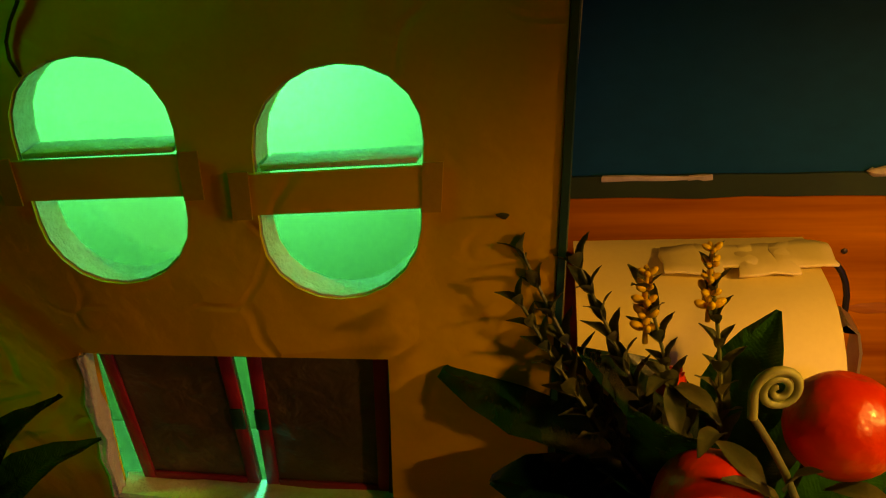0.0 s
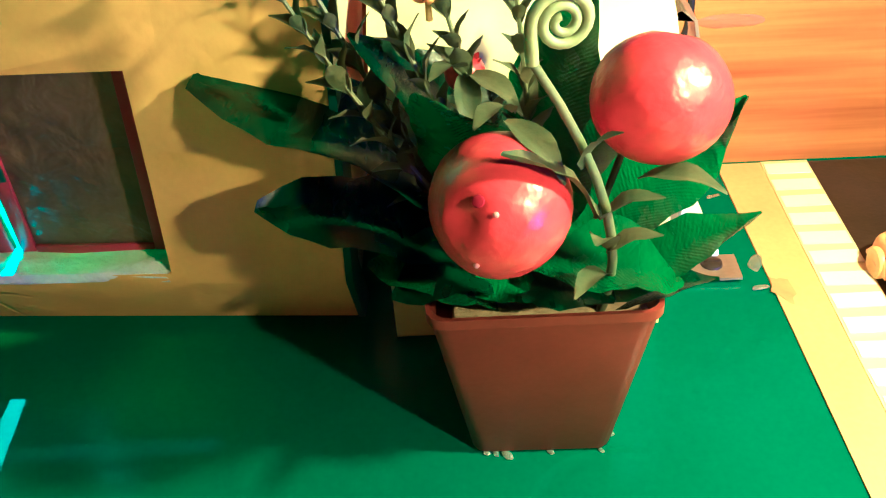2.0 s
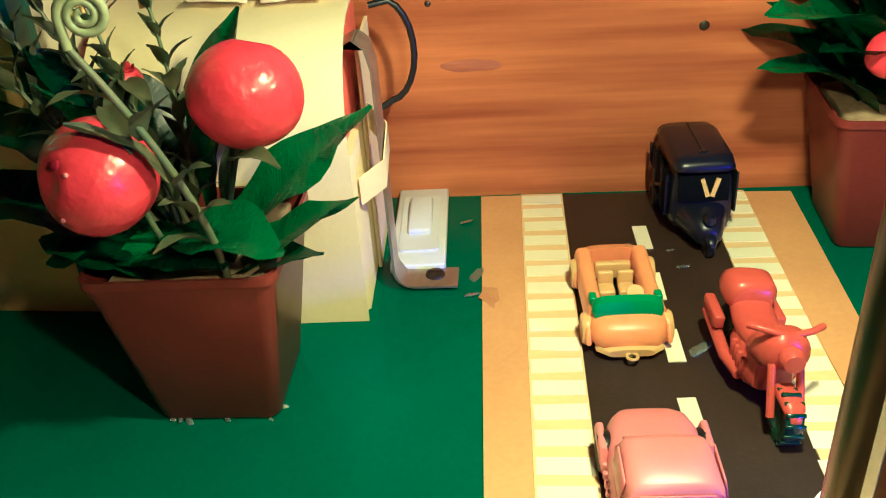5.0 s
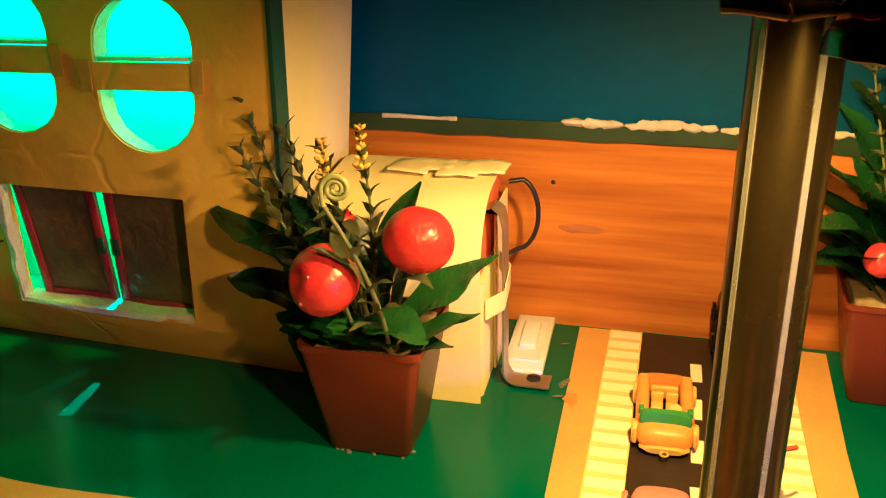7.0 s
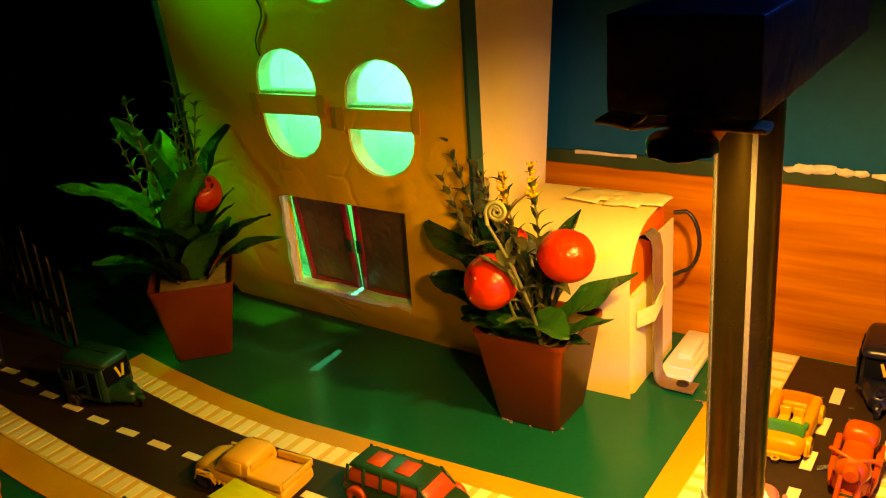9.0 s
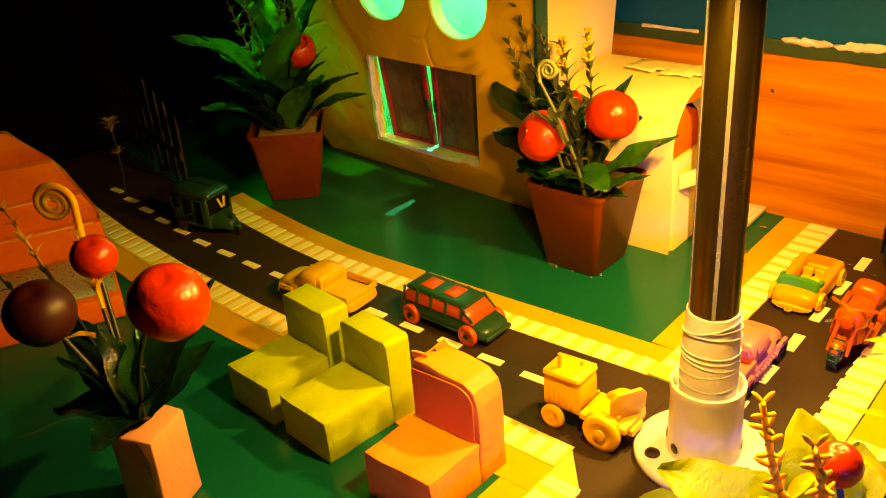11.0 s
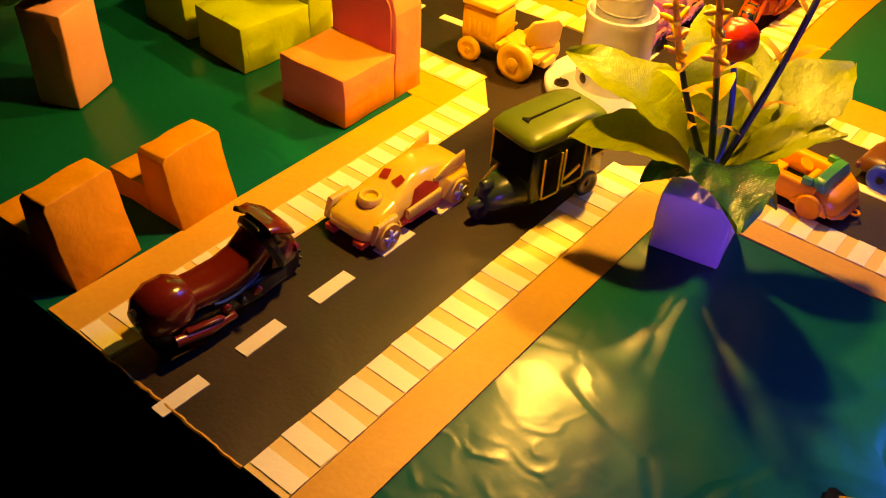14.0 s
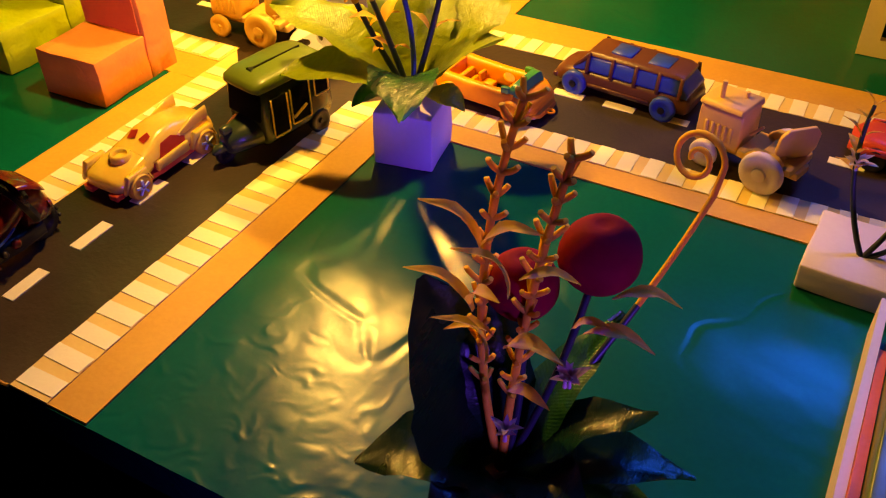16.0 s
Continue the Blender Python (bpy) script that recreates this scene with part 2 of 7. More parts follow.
POT = material("brown_plastic", (0.18, 0.031, 0.009), (0.13, 0.021, 0.006), 0.36, coarse=30, fine=400, bump=0.12, spread=0.06, spec=0.3)
SOIL = material("florist_foam", (0.45, 0.33, 0.15), (0.25, 0.17, 0.07), 0.9, coarse=120, fine=700, bump=0.8, depth=0.001)
LEAF = material("cloth_leaf", (0.058, 0.25, 0.034), (0.022, 0.135, 0.020), 0.26, coarse=70, fine=900, bump=0.5, depth=0.0005, per_object=0.3, spread=0.12, stretch=(1, 0.25, 1), weave=0.00007, wave=0.0016, wave_scale=95)
LEAF_DARK = material("dark_cloth_leaf", (0.006, 0.052, 0.013), (0.004, 0.030, 0.008), 0.27, coarse=45, fine=900, bump=0.5, per_object=0.2, stretch=(1, 0.25, 1))
LEAF_LIGHT = material("pale_cloth_leaf", (0.44, 0.54, 0.016), (0.23, 0.33, 0.010), 0.36, coarse=55, fine=700, bump=0.6, depth=0.0006, per_object=0.15, stretch=(1, 0.4, 1), sub=0.15, wave=0.003, wave_scale=60, weave=0.00003)
SPRIG = material("grey_green_plastic", (0.085, 0.135, 0.055), (0.20, 0.19, 0.07), 0.5, coarse=90, fine=600, per_object=0.15)
PALE_TENDRIL = material("pale_green_plastic", (0.36, 0.38, 0.13), (0.26, 0.30, 0.10), 0.5, coarse=90, fine=600, sub=0.2)
SPRIG_YELLOW = material("yellow_green_plastic", (0.88, 0.58, 0.05), (0.78, 0.46, 0.03), 0.5, coarse=90, fine=600, sub=0.4)
LEAFLET_OCHRE = material("ochre_leaflet_plastic", (0.92, 0.62, 0.05), (0.86, 0.52, 0.035), 0.5, coarse=90, fine=600, spec=0.15, sub=0.7)
SPRIG_ORANGE = material("ochre_plastic", (0.84, 0.50, 0.025), (0.74, 0.40, 0.016), 0.55, coarse=90, fine=600, spec=0.1, sub=0.6)
PETAL = material("pale_petal", (0.62, 0.50, 0.38), (0.55, 0.36, 0.30), 0.5, coarse=90, fine=600, sub=0.2)
STEM_DARK = material("dark_stem", (0.012, 0.020, 0.03), (0.02, 0.03, 0.02), 0.45)
FRUIT = material("red_lacquered_fruit", (0.66, 0.036, 0.018), (0.50, 0.020, 0.010), 0.34, coarse=60, fine=260, bump=0.35, depth=0.0008, spread=0.1, coat=0.2, wave=0.0015, wave_scale=75)
# red fruit standing in shadow: the shade is put into its near-black colour
FRUIT_SHADED = material("shaded_fruit", (0.05, 0.003, 0.006), (0.03, 0.002, 0.004), 0.45, coarse=60, fine=300, bump=0.2)
FRUIT_DARK = material("crimson_fruit", (0.26, 0.004, 0.016), (0.18, 0.003, 0.010), 0.8, spec=0.1, coarse=60, fine=300, bump=0.2)
CHAIR_LIME = material("lime_yellow_paper", (0.43, 0.54, 0.018), (0.34, 0.44, 0.014), 0.6, coarse=30, fine=400, bump=0.35, crinkle=0.0003, cells_scale=44, wave=0.002, wave_scale=45, per_object=0.08)
CHAIR_ORANGE = material("salmon_paper", (0.82, 0.30, 0.085), (0.74, 0.25, 0.065), 0.6, coarse=30, fine=400, bump=0.35, crinkle=0.0003, cells_scale=40, wave=0.002, wave_scale=45)
CHAIR_RUST = material("rust_orange_paper", (0.72, 0.17, 0.055), (0.64, 0.14, 0.045), 0.6, coarse=30, fine=400)
CHAIR_TAN = material("tan_orange_paper", (0.68, 0.28, 0.018), (0.60, 0.23, 0.014), 0.6, coarse=30, fine=400, bump=0.35, wave=0.0016, wave_scale=48)
LILAC = material("lilac_white_paper", (0.72, 0.63, 0.80), (0.64, 0.55, 0.72), 0.6, coarse=30, fine=400, bump=0.25)
BRICK_RED = material("brick_red_paper", (0.78, 0.15, 0.020), (0.66, 0.115, 0.014), 0.5, coarse=25, fine=350, wave=0.003, wave_scale=30)
GLITTER = material("silver_glitter_paper", (0.62, 0.62, 0.66), (0.30, 0.30, 0.36), 0.3, metal=0.6, coarse=300, fine=1500, bump=1.0, depth=0.001)
ICE_STICK = material("birch_stick", (0.050, 0.034, 0.020), (0.03, 0.02, 0.012), 0.45, coarse=40, fine=300, stretch=(1, 1, 0.1))
CABLE = material("black_cable", (0.010, 0.010, 0.012), None, 0.4)
TABLE = material("dark_table_cloth", (0.006, 0.006, 0.007), (0.010, 0.009, 0.009), 0.8, coarse=20, fine=300)
ROOM = material("dark_room_paint", (0.012, 0.012, 0.015), None, 0.9, spec=0.1)
P_ORANGE = material("orange_plastic", (0.86, 0.36, 0.012), (0.78, 0.30, 0.010), 0.34, coarse=40, fine=300, bump=0.1, sub=0.1, spec=0.3)
P_YELLOW = material("yellow_plastic", (0.72, 0.48, 0.06), (0.64, 0.42, 0.05), 0.35, coarse=40, fine=300, bump=0.1, sub=0.15)
P_GREEN = material("green_plastic", (0.05, 0.30, 0.07), (0.04, 0.24, 0.05), 0.35, coarse=40, bump=0.1)
P_NAVY = material("navy_plastic", (0.006, 0.007, 0.024), (0.005, 0.006, 0.018), 0.33, coarse=40, bump=0.1)
P_OLIVE = material("olive_plastic", (0.125, 0.18, 0.022), (0.10, 0.15, 0.018), 0.35, coarse=40, bump=0.12)
P_DKGREEN = material("dark_green_plastic", (0.008, 0.052, 0.022), (0.007, 0.042, 0.018), 0.35, coarse=40, bump=0.1)
P_BOTTLE = material("bottle_green_plastic", (0.008, 0.034, 0.020), (0.010, 0.044, 0.024), 0.24, coarse=40, bump=0.1)
P_SMOKE = material("smoky_green_plastic", (0.040, 0.062, 0.034), (0.030, 0.048, 0.028), 0.22, coarse=40, bump=0.1)
P_RED = material("brick_red_plastic", (0.50, 0.080, 0.008), (0.42, 0.060, 0.006), 0.34, spec=0.35, coarse=40, bump=0.1)
P_CRIMSON = material("dark_red_plastic", (0.17, 0.015, 0.008), (0.12, 0.009, 0.006), 0.22, coarse=40, bump=0.1, coat=0.3)
P_PINK = material("dusty_pink_plastic", (0.66, 0.24, 0.21), (0.60, 0.20, 0.18), 0.4, coarse=40, bump=0.1)
P_ROSE = material("red_toy_window", (0.50, 0.07, 0.03), (0.42, 0.05, 0.025), 0.4, coarse=40, bump=0.1)
P_CREAM = material("cream_plastic", (0.74, 0.47, 0.10), (0.66, 0.40, 0.08), 0.42, coarse=40, bump=0.12)
P_BROWN = material("brown_plastic_body", (0.12, 0.042, 0.018), (0.10, 0.034, 0.015), 0.35, coarse=40, bump=0.1)
P_BLUE = material("blue_toy_window", (0.03, 0.07, 0.40), (0.02, 0.05, 0.30), 0.35, coarse=40, bump=0.1)
P_AMBER = material("amber_clear_plastic", (0.97, 0.74, 0.11), (0.92, 0.62, 0.07), 0.16, coarse=40, bump=0.1, trans=0.12, sub=0.35, coat=0.4)
P_SCARLET = material("scarlet_plastic", (0.62, 0.07, 0.03), (0.54, 0.05, 0.025), 0.35, coarse=40, bump=0.1)
LAMP_GLASS = bpy.data.materials.new("lit_led_lens")
LAMP_GLASS.use_nodes = True
LAMP_GLASS.node_tree.nodes["Principled BSDF"].inputs["Emission Color"].default_value = (1.0, 0.65, 0.25, 1)
LAMP_GLASS.node_tree.nodes["Principled BSDF"].inputs["Emission Strength"].default_value = 40

# ---- mesh tools ----


def thing(name, at=(0, 0, 0), turn=0.0, label="", category="", group="", kind=""):
    ob = new(name)
    ob.empty_display_size = 0.01
    ob.matrix_basis = pose(*at, 0, 0, turn)
    return tagged(ob, label, category, group, kind)


def part(name, bm, mat, parent=None, label="", smooth=52):
    """Links a bmesh as one mesh object under a thing or a part."""
    bmesh.ops.recalc_face_normals(bm, faces=bm.faces)
    for e in bm.edges:
        if len(e.link_faces) == 2:
            e.smooth = e.calc_face_angle(0) < radians(smooth)
    for f in bm.faces:
        f.smooth = True
    me = bpy.data.meshes.new(name)
    bm.to_mesh(me)
    bm.free()
    me.materials.append(mat)
    ob = new(name, me)
    if parent:
        ob.parent = parent
    if label:
        ob["label"] = label
    return ob


def join(*bms):
    out = bmesh.new()
    for b in bms:
        me = bpy.data.meshes.new("tmp")
        b.to_mesh(me)
        out.from_mesh(me)
        b.free()
        bpy.data.meshes.remove(me)
    return out


def moved(bm, m):
    bm.transform(m)
    return bm


def box(x0, x1, y0, y1, z0, z1, bevel=0.0, seg=2):
    bm = bmesh.new()
    bmesh.ops.create_cube(bm, size=1, matrix=Matrix.LocRotScale(((x0 + x1) / 2, (y0 + y1) / 2, (z0 + z1) / 2), None, (x1 - x0, y1 - y0, z1 - z0)))
    if bevel:
        bmesh.ops.bevel(bm, geom=list(bm.edges), offset=bevel, segments=seg, affect="EDGES", profile=0.5)
    return bm


def prism(outline, z0, z1, bevel=0.0):
    """A flat outline (x, y) raised from z0 to z1."""
    bm = bmesh.new()
    low = [bm.verts.new((x, y, z0)) for x, y in outline]
    high = [bm.verts.new((x, y, z1)) for x, y in outline]
    k = len(outline)
    bm.faces.new(low[::-1])
    bm.faces.new(high)
    for i in range(k):
        bm.faces.new((low[i], low[(i + 1) % k], high[(i + 1) % k], high[i]))
    if bevel:
        bmesh.ops.bevel(bm, geom=list(bm.edges), offset=bevel, segments=2, affect="EDGES", profile=0.5)
    return bm


def side_prism(outline, x0, x1, bevel=0.0):
    """An outline (y, z) drawn out along x."""
    bm = prism(outline, x0, x1, bevel)
    bm.transform(Matrix(((0, 0, 1, 0), (1, 0, 0, 0), (0, 1, 0, 0), (0, 0, 0, 1))))
    return bm


def lathe(profile, steps=24):
    """A profile (radius, z) turned round the z axis."""
    bm = bmesh.new()
    rings = []
    for r, z in profile:
        if r < 1e-6:
            rings.append([bm.verts.new((0, 0, z))])
        else:
            rings.append([bm.verts.new((r * math.cos(2 * math.pi * i / steps), r * math.sin(2 * math.pi * i / steps), z)) for i in range(steps)])
    for a, b in zip(rings, rings[1:]):
        for i in range(steps):
            j = (i + 1) % steps
            if len(a) == 1 and len(b) > 1:
                bm.faces.new((a[0], b[j], b[i]))
            elif len(b) == 1 and len(a) > 1:
                bm.faces.new((a[i], a[j], b[0]))
            elif len(a) > 1:
                bm.faces.new((a[i], a[j], b[j], b[i]))
    for ring in (rings[0], rings[-1]):
        if len(ring) > 2:
            bm.faces.new(ring)
    return bm


def tube(path, radius, sides=8, tip=None):
    """A round rod along a path of points; tip: its radius at the far end."""
    bm = bmesh.new()
    path = [Vector(p) for p in path]
    tip = radius if tip is None else tip
    rings = []
    side = None
    for i, p in enumerate(path):
        way = (path[min(i + 1, len(path) - 1)] - path[max(i - 1, 0)]).normalized()
        if side is None:
            side = way.orthogonal().normalized()
        side = (side - way * side.dot(way)).normalized()
        other = way.cross(side)
        r = radius + (tip - radius) * i / (len(path) - 1)
        rings.append([bm.verts.new(p + r * (math.cos(2 * math.pi * k / sides) * side + math.sin(2 * math.pi * k / sides) * other)) for k in range(sides)])
    for a, b in zip(rings, rings[1:]):
        for k in range(sides):
            bm.faces.new((a[k], a[(k + 1) % sides], b[(k + 1) % sides], b[k]))
    bm.faces.new(rings[0][::-1])
    bm.faces.new(rings[-1])
    return bm


def loft(sections, sides=16, power=3.5):
    """A closed hull along y through sections (y, half width, z low, z high, half width at the top), each a rounded rectangle."""
    bm = bmesh.new()
    rings = []
    for y, w, lo, hi, top in sections:
        ring = []
        for k in range(sides):
            a = 2 * math.pi * (k + 0.5) / sides
            c, s = math.cos(a), math.sin(a)
            u = math.copysign(abs(c) ** (2 / power), c)
            v = math.copysign(abs(s) ** (2 / power), s)
            half = w + (top - w) * (v + 1) / 2
            ring.append(bm.verts.new((half * u, y, (lo + hi) / 2 + (hi - lo) / 2 * v)))
        rings.append(ring)
    for a, b in zip(rings, rings[1:]):
        for k in range(sides):
            bm.faces.new((a[k], a[(k + 1) % sides], b[(k + 1) % sides], b[k]))
    bm.faces.new(rings[0])
    bm.faces.new(rings[-1][::-1])
    return bm


def wheel_bm(radius, width, at):
    """A tyre-like disc on an axle along x."""
    r, w = radius, width / 2
    bm = lathe([(0, -w * 0.7), (r * 0.55, -w * 0.75), (r * 0.62, -w), (r * 0.9, -w), (r, -w * 0.6), (r, w * 0.6), (r * 0.9, w), (r * 0.62, w), (r * 0.55, w * 0.75), (r * 0.2, w * 0.7), (r * 0.16, w * 1.05), (0, w * 1.05)], 20)
    return moved(bm, pose(*at) @ pose(0, 0, 0, 0, 90, 0))


def rounded(x0, x1, y0, y1, r, k=5):
    """A rectangle's outline with round corners."""
    out = []
    for cx, cy, a0 in ((x1 - r, y1 - r, 0), (x0 + r, y1 - r, 90), (x0 + r, y0 + r, 180), (x1 - r, y0 + r, 270)):
        out += [(cx + r * math.cos(radians(a0 + 90 * i / k)), cy + r * math.sin(radians(a0 + 90 * i / k))) for i in range(k + 1)]
    return out


def roughen(bm, size, scale, cuts=0):
    """Crumples a mesh a little, as wrapped paper is."""
    if cuts:
        bmesh.ops.subdivide_edges(bm, edges=list(bm.edges), cuts=cuts, use_grid_fill=True)
    for v in bm.verts:
        p = v.co * scale
        v.co += size * Vector((noise.noise(p), noise.noise(p + Vector((7, 3, 1))), noise.noise(p + Vector((1, 9, 4)))))
    return bm


def leaf_bm(base, tip, width, bow=0.15, fold=0.25, up=(0, 0, 1), jag=0.0, n=10, blunt=0.8, thick=0.0005):
    """A creased, bowed leaf from base to tip."""
    base, tip, up = Vector(base), Vector(tip), Vector(up)
    ax = tip - base
    length = ax.length
    ax.normalize()
    side = up.cross(ax)
    if side.length < 1e-3:
        side = Vector((1, 0, 0)).cross(ax)
    side.normalize()
    top = ax.cross(side)
    bm = bmesh.new()
    veins, along = bm.loops.layers.uv.new("UVMap"), {}
    rows = []
    for i in range(n + 1):
        t = i / n
        half = width / 2 * max(0.04, math.sin(math.pi * (0.03 + 0.965 * t) ** blunt)) ** 0.85
        mid = base + ax * (length * t) + top * (bow * length * math.sin(math.pi * t))
        row = []
        for s in (-1, -0.5, 0, 0.5, 1):
            edge = 1 + (jag * (0.5 - (i % 2)) if abs(s) == 1 else 0)
            ripple = 0.07 * length * noise.noise(Vector((t * 4, s * 2, length * 90 + width * 50)))
            row.append(bm.verts.new(mid + side * (s * half * edge) + top * (abs(s) * half * fold + ripple * abs(s))))
            along[row[-1]] = (length * t - 0.7 * abs(s) * half, s * half)
        rows.append(row)
    for a, b in zip(rows, rows[1:]):
        for k in range(4):
            f = bm.faces.new((a[k], a[k + 1], b[k + 1], b[k]))
            for loop in f.loops:
                loop[veins].uv = along[loop.vert]
    if thick:
        bmesh.ops.solidify(bm, geom=list(bm.faces), thickness=thick)
    return bm


def arc(a, b, lift=(0, 0, 0.01), n=8):
    """Points of a bowed line from a to b."""
    a, b, lift = Vector(a), Vector(b), Vector(lift)
    return [a.lerp(b, i / n) + lift * (4 * (i / n) * (1 - i / n)) for i in range(n + 1)]


def sprig_bm(path, radius, leaflet, whorl=3, every=1, seed=0, flat=0.55, skip=0.15):
    """A stem with whorls of small pointed leaflets."""
    rnd = random.Random(seed)
    bms = [tube(path, radius, 6, radius * 0.5)]
    path = [Vector(p) for p in path]
    for i in range(max(1, int(skip * len(path))), len(path), every):
        way = (path[i] - path[i - 1]).normalized()
        side = way.orthogonal().normalized()
        turn = rnd.uniform(0, 6.3)
        for k in range(whorl):
            out = Matrix.Rotation(turn + 2 * math.pi * k / whorl, 3, way) @ side
            size = leaflet * rnd.uniform(0.7, 1.15) * (1.1 - 0.45 * i / len(path))
            d = (out * flat + way * rnd.uniform(0.35, 0.8)).normalized()
            bms.append(leaf_bm(path[i], path[i] + d * size, size * 0.40, 0.12, 0.3, way, 0, 5, 0.8, size * 0.05))
    return join(*bms)


def spiral(centre, right, up, r0, turns, n=40):
    c, right, up = Vector(centre), Vector(right).normalized(), Vector(up).normalized()
    return [c + r0 * (1 - 0.82 * i / n) * (math.cos(2 * math.pi * turns * i / n) * right + math.sin(2 * math.pi * turns * i / n) * up) for i in range(n + 1)]


def bud_spike(path, radius, size, whorl=4, seed=0, fat=0.30, long=0.55):
    """A flower spike: a stem set with small blunt buds."""
    rnd = random.Random(seed)
    bms = [tube(path, radius, 8, radius * 0.6)]
    path = [Vector(p) for p in path]
    for i in range(1, len(path)):
        way = (path[i] - path[i - 1]).normalized()
        for k in range(whorl):
            out = Matrix.Rotation(2 * math.pi * k / whorl + 0.8 * i + rnd.uniform(-0.2, 0.2), 3, way) @ way.orthogonal().normalized()
            d = (out + way * rnd.uniform(0.5, 0.9)).normalized()
            n = size * rnd.uniform(0.75, 1.15) * (1.1 - 0.4 * i / len(path))
            bm = bmesh.new()
            bmesh.ops.create_icosphere(bm, subdivisions=2, radius=1)
            q = Vector((0, 0, 1)).rotation_difference(d)
            bms.append(moved(bm, Matrix.Translation(path[i] + d * n * 0.62) @ q.to_matrix().to_4x4() @ Matrix.Diagonal((n * fat, n * fat, n * long, 1))))
    return join(*bms)

# ---- the room round the model, the table and the board ----
X0, X1, YS, YN = -0.80, 0.62, -0.3175, 0.322
RX0, RX1, RY0, RY1, RZ = -1.15, 1.00, -1.00, 0.80, 1.10
room = tagged(part("room_floor", box(RX0, RX1, RY0, RY1, -0.80, -0.75), ROOM), "dark floor of the unlit room", "floor", kind="structure")
tagged(part("wall_south", box(RX0, RX1, RY0 - 0.05, RY0, -0.75, RZ), ROOM), "dark unlit room wall", "wall", kind="structure")
tagged(part("wall_east", box(RX1, RX1 + 0.05, RY0, RY1, -0.75, RZ), ROOM), "dark unlit room wall", "wall", kind="structure")
tagged(part("wall_west", box(RX0 - 0.05, RX0, RY0, RY1, -0.75, RZ), ROOM), "dark unlit room wall", "wall", kind="structure")
tagged(part("wall_back", box(RX0, RX1, RY1, RY1 + 0.05, -0.75, RZ), ROOM), "dark unlit room wall", "wall", kind="structure")
tagged(part("ceiling", box(RX0, RX1, RY0, RY1, RZ, RZ + 0.05), ROOM), "dark unlit ceiling", "ceiling", kind="structure")
table = thing("table", (0, 0, -0.75), label="dark table that carries the model board", category="table")
part("tabletop", box(-0.85, 0.7, -0.30, 0.40, 0.70, 0.729, 0.004), TABLE, table)
for x in (-0.78, 0.63):
    for y in (-0.25, 0.35):
        part("leg", box(x - 0.025, x + 0.025, y - 0.025, y + 0.025, 0.0, 0.70, 0.003), TABLE, table)

board = bmesh.new()
nx, ny = 142, 64


def lawn_height(x, y):
    """The glazed paper is not quite flat."""
    return -0.0003 + 0.0003 * noise.noise(Vector((x * 15.5, y * 15.5, 2)))


grid = []
for i in range(nx + 1):
    x = X0 + (X1 - X0) * i / nx
    grid.append([board.verts.new((x, y, lawn_height(x, y))) for y in [YS + (YN + 0.012 - YS) * j / ny for j in range(ny + 1)]])
for i in range(nx):
    for j in range(ny):
        board.faces.new((grid[i][j], grid[i + 1][j], grid[i + 1][j + 1], grid[i][j + 1]))
down = bmesh.ops.extrude_face_region(board, geom=list(board.faces))
for v in down["geom"]:
    if isinstance(v, bmesh.types.BMVert):
        v.co.z = -0.021
ground = tagged(part("ground", board, GREEN_PAPER), "board covered in glazed green paper as lawns", "ground", kind="structure")


def along(table, x):
    """A height between the rows (x, y) of a short table."""
    if x >= table[0][0]:
        return table[0][1]
    for (a, p), (b, q) in zip(table, table[1:]):
        if b <= x <= a:
            return p + (q - p) * (a - x) / (a - b)
    return table[-1][1]


def north(x):
    return along(((-0.06, 0.0), (-0.2, -0.008), (-0.35, -0.014), (-0.42, -0.010), (-0.49, -0.001), (-0.8, 0.05)), x)


def south(x):
    return along(((-0.06, 0.0), (-0.35, -0.001), (-0.456, 0.004), (-0.56, 0.014), (-0.8, 0.05)), x)


def middle(x):
    return along(((-0.1, 0.0), (-0.27, -0.001), (-0.4, -0.006), (-0.49, -0.004), (-0.56, 0.003), (-0.8, 0.04)), x)


def level(x):
    return 0.0


def sheet(x0, x1, y0, y1, top, low=level, high=level, step=0.02, wobble=0.0):
    """A cut sheet of paper lying on the board, its two long edges following low(x) and high(x)."""
    k = max(1, int(abs(x1 - x0) / step)) if (low is not level or high is not level or wobble) else 1
    xs = [x0 + (x1 - x0) * i / k for i in range(k + 1)]
    cut = [(x, y0 + low(x) + wobble * noise.noise(Vector((x * 40, y0 * 90, 3)))) for x in xs]
    cut += [(x, y1 + high(x) + wobble * noise.noise(Vector((x * 40, y1 * 90, 8)))) for x in reversed(xs)]
    return prism(cut, -0.0006, top)


def paper(name, bm, mat, label, category):
    return tagged(part(name, bm, mat), label, category, kind="structure")


W = 0.0005
paper("road_main", prism([(-0.041, YS + 0.001), (0.0400, YS + 0.001), (0.0400, -0.0680), (0.0750, -0.0366), (0.038, -0.0364), (0.038, 0.05), (0.034, 0.20), (0.0335, YN - 0.004), (-0.041, YN - 0.004), (-0.041, -0.0368), (-0.0672, -0.0372), (-0.041, -0.0695)], -0.0006, 0.0009), ROAD_PAPER, "black paper road running to the wooden wall", "road")
paper("road_west", sheet(X0, -0.0412, -0.037, 0.050, 0.00092, south, north), ROAD_PAPER, "black paper road crossing past the house", "road")
paper("road_east", sheet(0.0382, X1, -0.037, 0.045, 0.00092), ROAD_PAPER, "black paper road with parked toy cars", "road")
